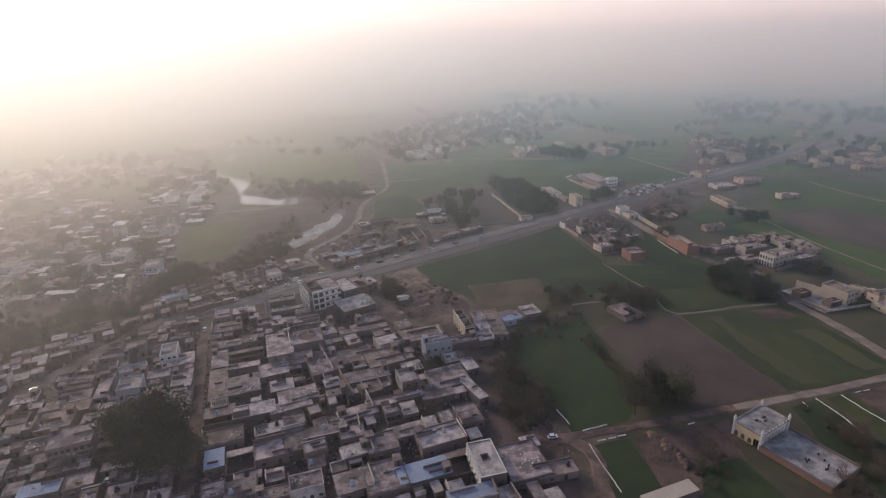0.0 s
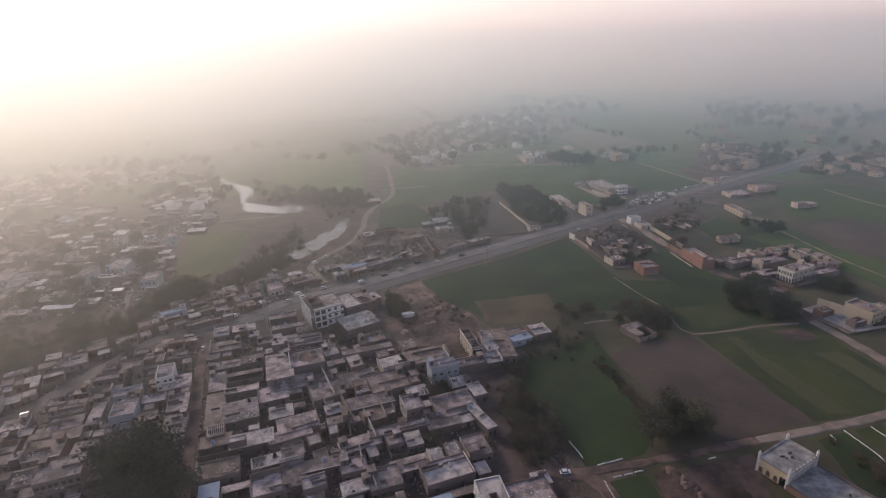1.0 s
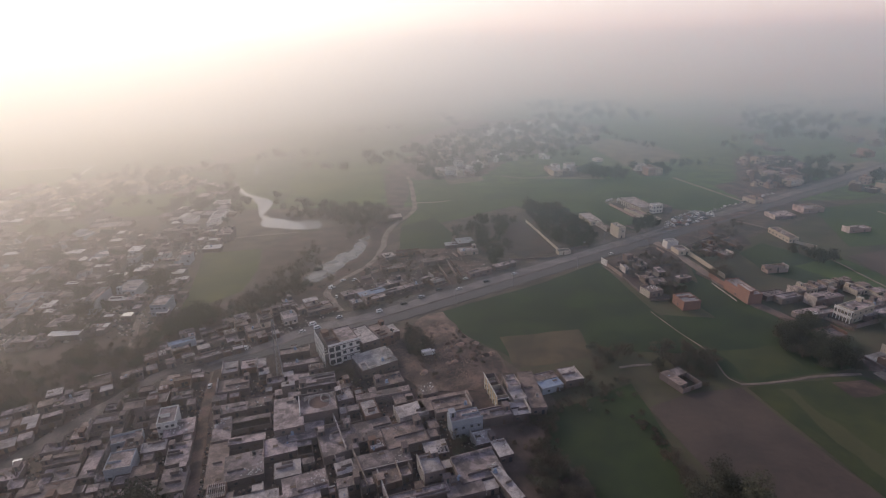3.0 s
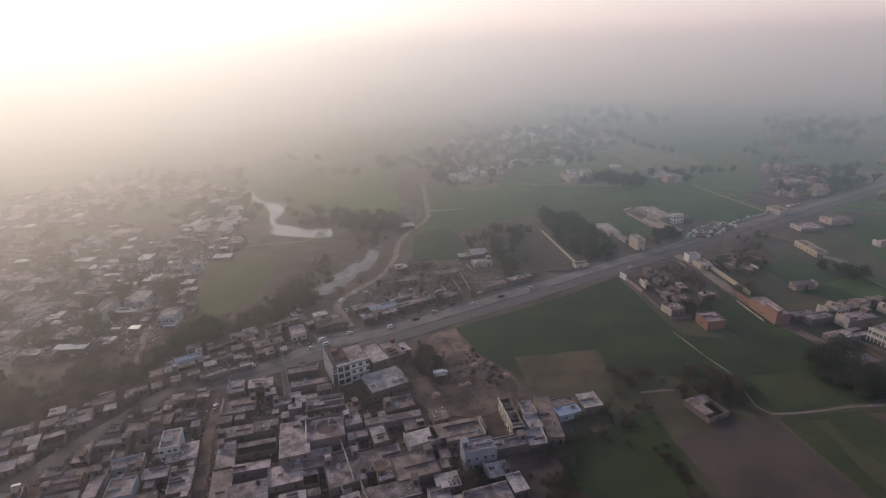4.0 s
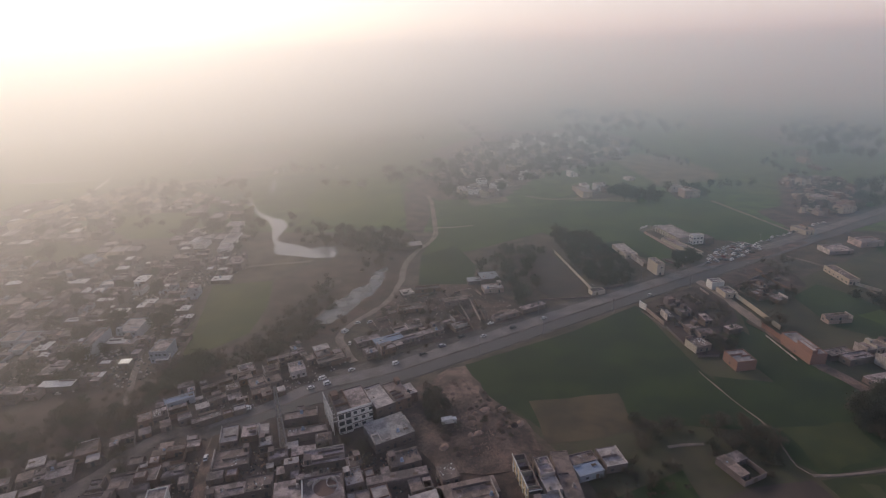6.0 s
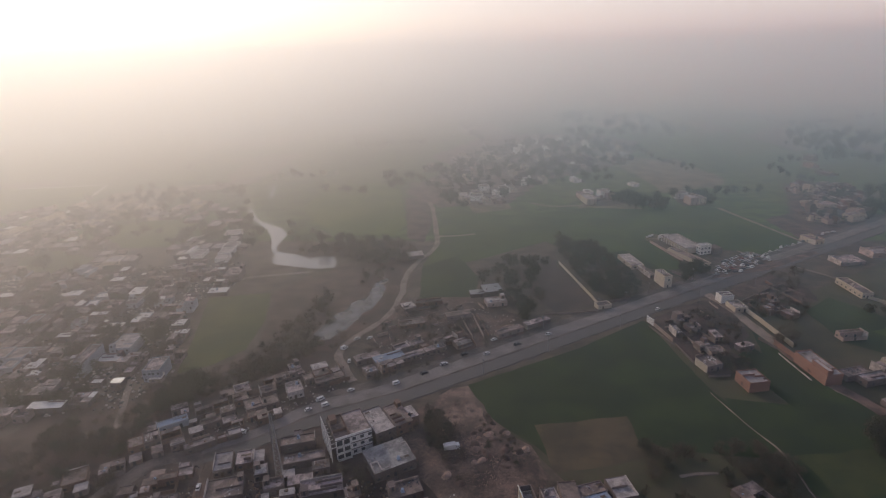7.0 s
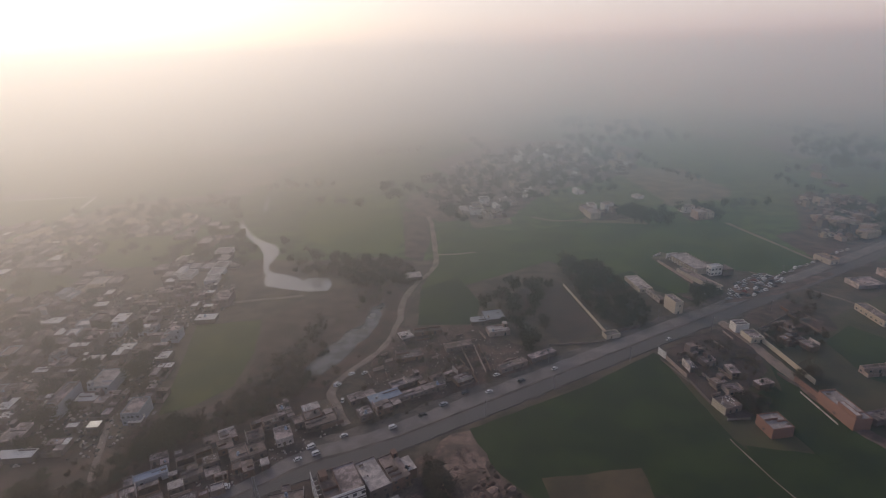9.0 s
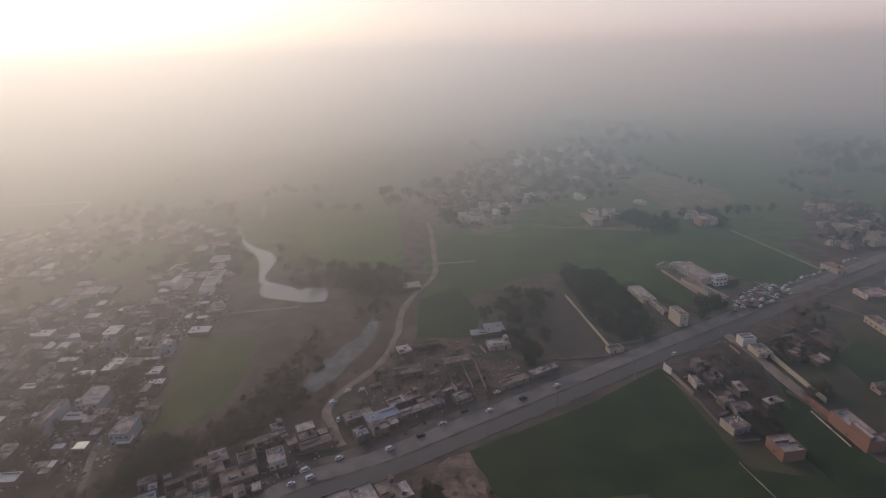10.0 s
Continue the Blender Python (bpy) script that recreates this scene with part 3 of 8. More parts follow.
strip("dirt_track", [(336.5, 488), (344.2, 447.3), (354.6, 418.3)], 2.4, 0.2, DUST, "pale track across green fields", "track", wobble=0.2)

# ---- water ----
POND = [(-270.0, 639.3), (-248.2, 603.2), (-229.3, 577.5), (-210.3, 563.5), (-203.4, 561.1), (-193.0, 543.1), (-190.6, 527.6), (-190.2, 511.9), (-186.5, 500.5), (-179.9, 494.8), (-167.5, 490.7), (-156.5, 484.6), (-150.9, 478.6), (-147.7, 484.7), (-132.4, 484.8), (-126.4, 472.9), (-126.5, 461.5), (-138.4, 459.5), (-158.8, 463.8), (-175.5, 468.4), (-181.4, 476.2), (-183.3, 489.6), (-191.8, 502.7), (-202.4, 530.1), (-217.3, 556.9), (-233.3, 574.4), (-247.7, 590.1), (-266.9, 620.7)]
sheet("pond", POND, 0.12, WATER, "still pond reflecting the bright sky", "water", ragged=1.0)
sheet("drain_water", [(-81.3, 442.9), (-79.2, 423.9), (-81, 402.5), (-87.8, 380.2), (-98.9, 353), (-109.2, 352.6), (-110.3, 359.8), (-106, 374.3), (-98.5, 391.5), (-92.9, 406.5), (-88, 412), (-87.7, 434.6)], 0.12, MURKY, "shallow grey drain water", "water", ragged=2.0)
sheet("pond", [(860, 1606), (870, 1606), (884, 1516), (868, 1516)], 0.1, WATER, "long bright far pool", "water")
sheet("pond", [(-278.8, 731.4), (-270.6, 721.2), (-254.7, 670.9), (-258.1, 666.8), (-269.8, 702.1)], 0.01, WATER, "small bright far pool", "water")

# ---- fields ----
sheet("scrub_belt", [(-240.2, 224.6), (-229.7, 253), (-209.1, 280.9), (-168, 309.7), (-131.8, 305.4), (-145, 291.6), (-167.3, 245.7), (-200.8, 214.3), (-210.7, 190.4)], 0.01, SCRUB, "dark scrubby ground along the drain", "scrub", ragged=2.0)
sheet("scrub_belt", [(-169.1, 280.8), (-136, 307.8), (-121.9, 339.7), (-113.2, 376.6), (-108.5, 419.6), (-119, 424), (-127, 376), (-147, 325.2), (-181.7, 294.9)], 0.018, VILLAGE_EARTH, "dark damp ground along the drain", "scrub", ragged=2.5)
sheet("rough_bank", [(-122.4, 470), (-81.5, 475.4), (-63.6, 452.6), (-65.5, 383.8), (-84.9, 355.5), (-89.4, 334), (-107.8, 310.8), (-142.7, 300.1), (-161.6, 292.3), (-158.8, 314.4), (-141.4, 336.5), (-134.4, 359), (-133.1, 394.4), (-135.4, 438.5)], 0.01, SCRUB, "rough scrubby bank of the drain", "scrub", ragged=1.4)
sheet("wheat_field", [(-17.4, 311.7), (41.7, 348.3), (83.9, 381.5), (86.9, 376.6), (92.5, 342.5), (97, 318.8), (98.8, 310.5), (114.8, 276.9), (103.2, 266.2), (67.9, 269), (56.2, 274.9), (46.7, 264.5), (21.6, 257.3), (12.7, 269.1), (-6.6, 286.6)], 0.01, CROP_B, "large dark green wheat field beside the road")
sheet("stubble_patch", [(13.1, 282.6), (54.5, 290.5), (57, 264.6), (39.9, 258.7), (18.9, 254.2)], 0.01, STUBBLE, "tan stubble patch in the green field", ragged=0.5)
sheet("wheat_field", [(112.2, 268.8), (102.4, 292.7), (102.2, 306), (128.3, 301.8), (141.8, 371.7), (151.6, 334.8), (161.9, 314.9), (170.4, 290.8), (173.5, 267.4), (170.8, 254.6), (118.6, 241.5), (111.7, 248.5)], 0.01, CROP_B, "green wheat field beyond the path")
sheet("yellow_patch", [(114.9, 268.7), (147.1, 273.5), (149.2, 252.6), (119.6, 243.7)], 0.014, CROP_C, "yellowing corner of the wheat field", ragged=1.4)
sheet("wheat_field", [(29.2, 222.2), (53.9, 234.3), (68.2, 242.1), (71.5, 210), (71.9, 184.3), (72, 171.6), (64.7, 162.1), (43.5, 156.9), (40.9, 170.6), (38.4, 186), (27.5, 198.8)], 0.01, CROP_B, "dark green crop behind the village")
sheet("ploughed_field", [(70.6, 225.1), (88, 233.9), (113.5, 239.3), (131.1, 176.9), (91.6, 166.6), (82.7, 180), (77.2, 200.5)], 0.01, PLOUGH, "bare brown ploughed field")
sheet("wheat_field", [(116.2, 239.2), (167.5, 247.6), (173.8, 244.7), (183.3, 194.9), (176, 185.4), (131.9, 176.9)], 0.01, CROP_C, "olive green crop strip by the ploughed field")
sheet("yellow_patch", [(128.4, 238.4), (131.1, 221.6), (132.3, 204.3), (139.7, 181), (148.8, 181.3), (142.8, 201.5), (136.1, 221.3), (135.1, 238)], 0.01, CROP_TAN, "yellowing strips in the green crop", ragged=1.4)
sheet("stubble_patch", [(160.4, 222.5), (171.5, 223.4), (180.2, 190.8), (170.3, 189.3)], 0.01, CROP_TAN, "paler strip in the green crop", ragged=0.9)
sheet("stubble_patch", [(153, 242.9), (168.3, 245), (171.2, 235.8), (155.4, 232.1)], 0.01, SOIL, "bare corner of the crop", ragged=1.4)
sheet("wheat_field", [(49.6, 150), (62.1, 152.8), (65.6, 129.8), (58.5, 122.7), (48.7, 123)], 0.01, CROP_B, "dark green plot edged with white stones")
sheet("soil_plot", [(64.7, 153), (101.1, 161.4), (94.5, 132.3), (84.6, 121.7), (65.1, 122.4)], 0.01, SOIL, "bare earth plot with spoil heaps")
sheet("wheat_field", [(126.6, 166.7), (140.2, 170.8), (142.6, 154), (147.3, 142.7), (140.9, 123.9), (121.6, 120.4), (125.7, 143.5)], 0.01, CROP_B, "dark green plot beside the prayer hall", ragged=0.8)
sheet("wheat_field", [(142.5, 171.7), (152.7, 174.1), (157.7, 153.4), (156.3, 142.3), (149, 144.7)], 0.01, CROP_C, "dull green plot between white kerbs")
sheet("soil_plot", [(154.2, 174.7), (170.9, 178.7), (179.3, 164.9), (160.7, 147.5)], 0.01, SOIL, "bare plot between white kerbs")
sheet("wheat_field", [(80.2, 137.7), (95.2, 142.2), (100, 125.4), (94.7, 119.3), (73.9, 120.1)], 0.01, CROP_B, "dark grass below the prayer hall wall")
sheet("wheat_field", [(119.8, 341), (133.8, 353.6), (139.8, 335), (148.9, 301.3), (130.7, 295.8), (123, 322.4)], 0.01, CROP_B, "green plot beside the long brick wall")
sheet("wheat_field", [(183.2, 395.7), (207.6, 416.4), (221.1, 396.1), (231.8, 371.6), (205.6, 330.4), (197.5, 349.3), (184.9, 359.6)], 0.01, CROP_B, "green field behind the long wall")
sheet("wheat_field", [(290, 498), (352.5, 513.2), (390.5, 465.1), (311.7, 362.3), (306.2, 412.1), (262.4, 405.7)], 0.01, CROP, "green field by the far road")
sheet("ploughed_field", [(249.9, 388), (303.3, 407.7), (322.8, 376.9), (333.4, 354.1), (292, 304.6), (279.3, 320.1), (252.5, 349.4)], 0.01, PLOUGH, "bare brown ploughed field")
sheet("wheat_field", [(206, 372), (243.9, 388.6), (256.3, 332.4), (272.2, 310.9), (274.9, 284.1), (241.6, 270.9), (228.3, 334.7)], 0.01, CROP, "green field past the ploughed land")
sheet("wheat_field", [(-57.6, 605.1), (17.5, 596.3), (91.5, 622.6), (149.4, 613.7), (212.1, 618.2), (246.1, 514), (206.4, 489.8), (172.3, 504.5), (163.7, 519.8), (131.5, 541.8), (84.8, 477.2), (63.7, 484.1), (39.6, 521.7), (-18.4, 477.8), (-48.7, 458.2), (-58.8, 468.6), (-47.6, 523.1)], 0.01, CROP, "wide green field across the road")
sheet("wheat_field", [(72.6, 484), (98.4, 500.9), (111, 477), (130.1, 440.3), (118.9, 457.9)], 0.01, CROP_B, "small green plot by the cream tower")
sheet("wheat_field", [(-58.3, 464.7), (-32.8, 487.7), (-15.2, 446), (-16.3, 413), (-53.8, 410.7)], 0.01, CROP_B, "small green plot by the track")
sheet("ploughed_field", [(10.8, 464.4), (42.7, 477.4), (49.4, 458), (60, 403.7), (34.3, 389.6), (23, 413.2)], 0.01, PLOUGH, "brown plot beside the grove")
sheet("wheat_field", [(-198.5, 406.3), (-158, 416.1), (-146.2, 375.4), (-143.6, 341.1), (-155.7, 324), (-170, 315.1), (-180.5, 352.1)], 0.01, CROP_PALE, "yellow-green field by the drain")
sheet("stubble_patch", [(-156.2, 414.6), (-138.7, 448.7), (-129.6, 415.3), (-134, 370), (-137.7, 341.3), (-144.5, 375.4)], 0.01, SCRUB, "dry ground beside the yellow-green field", ragged=1.4)
sheet("wheat_field", [(-207.1, 628.9), (-202.3, 723.9), (-118.4, 733.5), (-86.8, 570.7), (-91.9, 535.4), (-136.8, 540.4), (-173.9, 571.1)], 0.01, CROP_LIGHT, "light green field behind the pond")
sheet("scrub_belt", [(-152, 496), (-128, 522), (-86, 530), (-66, 508), (-64, 462), (-82, 476), (-122, 488)], 0.013, SCRUB, "dark scrubby ground between pond and track", "scrub", ragged=2.5)
sheet("soil_plot", [(-101.2, 665.4), (-75.2, 664.8), (-62.3, 570.6), (-63.6, 518.4), (-79.2, 530.4)], 0.01, SOIL, "bare plot beside the track")
OPEN_FIELDS = [
    [(-359.7, 529.9), (-379.6, 566.9), (-337.4, 586.2), (-284.1, 579.1), (-258.8, 534), (-273.6, 505.4), (-325.7, 505.1)],
    [(-407.7, 485.4), (-390, 499.8), (-330.1, 480.3), (-315.3, 454.1), (-344.9, 445.8), (-374.3, 448.3)],
]
sheet("wheat_field", OPEN_FIELDS[0], 0.016, CROP_LIGHT, "yellow-green field among hazy village houses", ragged=2.0)
sheet("wheat_field", OPEN_FIELDS[1], 0.016, CROP_PALE, "dull yellowing field among hazy village houses", ragged=2.0)
sheet("village_ground", [(-104, 688), (-62, 628), (-30, 630), (12, 640), (60, 745), (130, 790), (185, 850), (230, 1005), (180, 1090), (-10, 1110), (-100, 900), (-60, 830)], 0.012, VERGE, "bare earth of the far village", "ground", ragged=3.0)
sheet("village_ground", [(241.2, 580.9), (273.3, 602.5), (303, 670), (318, 710), (385, 707.4), (375, 660), (343.5, 585.1), (280.8, 537.2), (252.9, 520), (245.7, 528.5)], 0.012, SOIL, "bare earth between the houses near the far road", "ground", ragged=2.5)
sheet("wheat_field", [(93.1, 537.5), (120.7, 528.5), (133.8, 477.5), (130, 462.3), (119.6, 460.1), (105.1, 488)], 0.016, CROP, "green plot beside the long school block", ragged=0.8)
sheet("yard", [(82, 668), (90, 630), (106, 628), (145, 640), (140, 668)], 0.012, SOIL, "bare yard of the far farm", "yard", ragged=1.5)
sheet("yard", [(182, 662), (185, 624), (210, 630), (205, 664)], 0.012, SOIL, "bare yard of the far farm", "yard", ragged=1.5)
sheet("wheat_field", [(-660, 727), (-574, 726), (-506.9, 733), (-484, 650), (-465, 575), (-520, 560), (-600, 610)], 0.01, CROP_LIGHT, "hazy field past the village")
sheet("rubble_yard", [(-45.6, 271.4), (-39.1, 293.1), (-18.2, 310.5), (-7.2, 289), (10.9, 269), (17, 251.5), (7.1, 239.5), (-12.7, 236.3), (-25.4, 239.1), (-35.8, 257.1)], 0.01, YARD_EARTH, "bare yard strewn with broken brick and rubble", "yard", ragged=2.2)
sheet("rubble_yard", [(-30.4, 302.1), (-16.9, 310.6), (-8.8, 295.4), (-7.4, 282.5), (-18.6, 276.3), (-27, 287)], 0.01, RUBBLE, "pinkish corner of the yard under crushed brick", "yard", ragged=1.8)
sheet("yard", [(91, 385), (114.3, 402.3), (131.5, 411.2), (140.4, 405.8), (140, 377.8), (137.5, 364.3), (126.4, 355.6), (120.6, 347.5), (126.9, 336.6), (112.3, 325.8), (102.2, 324.5), (98.4, 337.3), (94.3, 358.5), (90, 374)], 0.018, VILLAGE_EARTH, "dark trampled yard of the roadside sheds", "yard", ragged=1.2)
sheet("yard", [(146.6, 422), (187.8, 453), (203.1, 430.4), (197.9, 410), (168, 399.9)], 0.01, SOIL, "dusty yard of low walls", "yard", ragged=1.4)
sheet("car_park", [(145.4, 444.2), (166.4, 478.7), (194.2, 498.5), (204.3, 479.2), (241.2, 498.9), (242.2, 494), (191.8, 461.4)], 0.1, VERGE, "dusty ground where cars are parked", "yard")
sheet("yard", [(-75.8, 355.9), (-66.5, 409.7), (-21, 410.9), (12, 386.2), (13.7, 364.1), (-26.6, 338.7), (-65.2, 320.4)], 0.01, SOIL, "bare ground around the roadside shops", "yard", ragged=1.4)

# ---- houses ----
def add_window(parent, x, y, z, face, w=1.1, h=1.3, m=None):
    """A dark panel painted as an unlit opening, on a wall that faces -y (s), +y (n), -x (w) or +x (e); sill and shade
    slab are its own.
    """
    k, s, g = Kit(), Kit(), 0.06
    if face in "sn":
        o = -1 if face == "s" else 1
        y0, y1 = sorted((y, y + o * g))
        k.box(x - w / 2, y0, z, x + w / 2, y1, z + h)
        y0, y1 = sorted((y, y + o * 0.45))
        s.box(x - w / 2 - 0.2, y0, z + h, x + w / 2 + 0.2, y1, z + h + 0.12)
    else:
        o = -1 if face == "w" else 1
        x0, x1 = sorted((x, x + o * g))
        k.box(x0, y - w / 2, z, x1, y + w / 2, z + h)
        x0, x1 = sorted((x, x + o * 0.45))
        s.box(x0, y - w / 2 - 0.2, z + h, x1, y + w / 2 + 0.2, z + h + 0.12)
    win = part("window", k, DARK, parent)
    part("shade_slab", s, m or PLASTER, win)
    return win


GOODS = []
PARTY = [1.13, 1.24]     # the close-built houses share their party walls


def goods(parent, x, y, z, sx, sy, sz, rng):
    """One crate, bundle or heap of bricks on a roof; all share a few meshes."""
    if not GOODS:
        for m in (WOOD, RUBBLE, PALE_ROOF, DARK, BLUE_ROOF, BRICK):
            GOODS.append(Kit().box(-0.5, -0.5, 0, 0.5, 0.5, 1.0, 0.82).mesh("crate", m))
    ob = new("crate", rng.choice(GOODS))
    ob.parent = parent
    ob.matrix_basis = pose(x, y, z, 0, 0, rng.uniform(0, 90)) @ Matrix.Diagonal((sx, sy, sz, 1))
    return ob


def house(x, y, w, d, h, ang, wall=None, roof=None, label="", windows=2, stair=True, court=0.0, clutter=2, seed=None, parapet=0.45, group="village houses", far=False, name="house", west=0):
    """A flat-roofed house: walls that run up into a parapet, a roof deck, openings, a stair room and roof clutter; court: the share of the plot left as a walled yard in front."""
    rng = random.Random(int(x * 13 + y * 7) if seed is None else seed)
    wall, roof = wall or PLASTER, roof or ROOF
    if group == "village houses" and w < 16:
        ang += rng.uniform(-2.5, 2.5)
        ang += 5.0 if -62 < x < -20 and y > 160 else 0.0
        w, d = w * PARTY[0], d * PARTY[1]
    TAKEN.append((x, y, w, d, ang))
    ob = thing(name, x, y, ang, label or "flat-roofed grey plastered village house with a parapet", "house", group)
    x0, x1, y0, y1, th = -w / 2, w / 2, -d / 2, d / 2, 0.3
    yb = y0 + d * court
    flush = wall in (PLASTER, BRICK) and parapet <= 0.6 and rng.random() < 0.62     # a slab over the wall heads, with no parapet
    top = h - parapet if flush else h
    if flush:
        part("wall", Kit().ring(x0, yb, x1, y1, 0, top - 0.16, th), wall, ob)
        part("roof", Kit().box(x0 - 0.1, yb - 0.12, top - 0.16, x1 + 0.1, y1 + 0.1, top), roof, ob)
    else:
        part("wall", Kit().ring(x0, yb, x1, y1, 0, h, th), wall, ob)
        part("roof", Kit().box(x0 + th, yb + th, h - parapet - 0.25, x1 - th, y1 - th, h - parapet), roof, ob)
    sides = ((x0 - 0.05, yb - 0.05, x1 + 0.05, yb + th), (x0 - 0.05, y1 - th, x1 + 0.05, y1 + 0.05), (x0 - 0.05, yb + th, x0 + th, y1 - th), (x1 - th, yb + th, x1 + 0.05, y1 - th))
    if not far and wall is not RED_BRICK and wall is not CREAM and d > 6 and rng.random() < 0.24:
        ex = rng.choice((x0 - 0.1, x1 - 0.16))
        part("side_wall", Kit().box(ex, y0 if court else yb + 0.1, 0.3, ex + 0.26, y1 - 0.1, h + rng.uniform(0.6, 1.5)), rng.choice((PALE_ROOF, PALE_ROOF, roof)), ob)
    for a, b, c, e in rng.sample(sides, rng.choice((0, 0, 1, 1, 2))):
        part("coping", Kit().box(a, b, top, c, e, top + (rng.uniform(0.7, 1.7) if rng.random() < 0.3 else rng.uniform(0.05, 0.4))), rng.choice((wall, roof, roof, PALE_ROOF)), ob)
    if court > 0.05:
        part("yard_wall", Kit().box(x0, y0, 0, x1, y0 + 0.25, 2.2).box(x0, y0 + 0.25, 0, x0 + 0.25, yb, 2.2).box(x1 - 0.25, y0 + 0.25, 0, x1, yb, 2.2), wall, ob)
        part("door", Kit().box(-0.6, y0 - 0.05, 0, 0.6, y0, 2.0), WOOD, ob)
    floors = max(1, round((h - parapet) / 3.6))
    for fl in range(floors):
        z = fl * (h - parapet) / floors
        n = windows if not far else min(windows, 2)
        for k in range(n):
            px = x0 + w * (k + 0.5 + rng.uniform(-0.15, 0.15)) / n
            if fl == 0 and k == n // 2:
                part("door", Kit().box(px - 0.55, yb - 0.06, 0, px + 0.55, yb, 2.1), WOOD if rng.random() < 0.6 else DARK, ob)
            else:
                add_window(ob, px, yb, z + 1.0, "s", m=wall)
        if west or (not far and d > 6 and rng.random() < 0.5):
            for k in range(west or 1):
                add_window(ob, x0, yb + (y1 - yb) * (k + 0.5) / (west or 1), z + 1.0, "w", 1.4 if west else 1.1, m=wall)
    dk = h - parapet
    if stair and rng.random() < 0.65 and w > 5 and y1 - yb > 5:
        sw, sd, sh = rng.uniform(2.0, 2.9), rng.uniform(2.2, 3.4), rng.uniform(1.9, 2.3)
        sx = rng.choice((x0 + th, x1 - th - sw))
        sy = y1 - th - sd if rng.random() < 0.75 else yb + th
        room = part("stair_room", Kit().box(sx, sy, dk, sx + sw, sy + sd, dk + sh), wall, ob)
        part("slab", Kit().box(sx - 0.08, sy - 0.1, dk + sh, sx + sw + 0.08, sy + sd + 0.08, dk + sh + 0.12), rng.choice((roof, wall, wall)), room)
        part("door", Kit().box(sx + sw / 2 - 0.4, sy - 0.05, dk, sx + sw / 2 + 0.4, sy, dk + 1.9), DARK, room)
    if not far and w > 6 and y1 - yb > 6 and rng.random() < 0.22:
        uw, ud, uh, ux = w * rng.uniform(0.35, 0.6), (y1 - yb) * rng.uniform(0.3, 0.5), rng.uniform(2.3, 2.9), x0 if rng.random() < 0.5 and not stair else None
        if ux is not None:
            up_room = part("upper_room", Kit().ring(ux + th, yb + th, ux + uw, yb + ud, dk, dk + uh, 0.22), wall, ob)
            part("roof", Kit().box(ux + th + 0.22, yb + th + 0.22, dk + uh - 0.35, ux + uw - 0.22, yb + ud - 0.22, dk + uh - 0.2), roof, up_room)
    if not far:
        for _ in range(clutter if w * d > 30 else 0):
            r = rng.random()
            cx, cy = rng.uniform(x0 + 1, x1 - 1), rng.uniform(yb + 1, y1 - 1)
            if r < 0.12:
                part("water_tank", Kit().box(cx - 0.7, cy - 0.7, dk, cx + 0.7, cy + 0.7, dk + 0.3).prism(cx, cy, dk + 0.3, dk + 1.4, 0.55, 10).prism(cx, cy, dk + 1.4, dk + 1.6, 0.5, 10, 0.4), rng.choice((BLUE_ROOF, DARK, PALE_ROOF)), ob)
            elif r < 0.5:
                ln = rng.uniform(0.4, 0.8) * w
                part("roof_wall", Kit().box(max(x0 + th, cx - ln / 2), cy, dk, min(x1 - th, cx + ln / 2), cy + 0.2, dk + rng.uniform(0.5, 1.1)), wall, ob)
            elif r < 0.75:
                bits = Kit()
                for _ in range(rng.randint(20, 40)):
                    bx, by, s = cx + rng.gauss(0, 2.2), cy + rng.gauss(0, 1.8), rng.uniform(0.08, 0.4) * rng.uniform(0.5, 1.0)
                    bx, by = min(max(bx, x0 + 0.8), x1 - 0.8), min(max(by, yb + 0.8), y1 - 0.8)
                    bits.box(bx - s, by - s * rng.uniform(0.4, 1.3), dk, bx + s, by + s, dk + s * rng.uniform(0.4, 1.2), 0.7)
                tagged(part("debris", bits, rng.choice((RUBBLE, PALE_ROOF, PALE_ROOF, DARK, WHITE)), ob), "scraps and sacks strewn over the roof", "", "", "stuff")
                for _ in range(rng.randint(0, 1)):
                    s = rng.uniform(0.3, 0.9)
                    goods(ob, cx + rng.uniform(-1.3, 1.3), cy + rng.uniform(-1.0, 1.0), dk, s, s * rng.uniform(0.6, 1.2), s * rng.uniform(0.4, 1.1), rng)
            else:
                part("string_cot", Kit().box(cx - 0.9, cy - 0.5, dk + 0.35, cx + 0.9, cy + 0.5, dk + 0.43).box(cx - 0.9, cy - 0.5, dk, cx - 0.8, cy - 0.4, dk + 0.6).box(cx + 0.8, cy - 0.5, dk, cx + 0.9, cy - 0.4, dk + 0.6).box(cx - 0.9, cy + 0.4, dk, cx - 0.8, cy + 0.5, dk + 0.6).box(cx + 0.8, cy + 0.4, dk, cx + 0.9, cy + 0.5, dk + 0.6), WOOD, ob)
    return ob


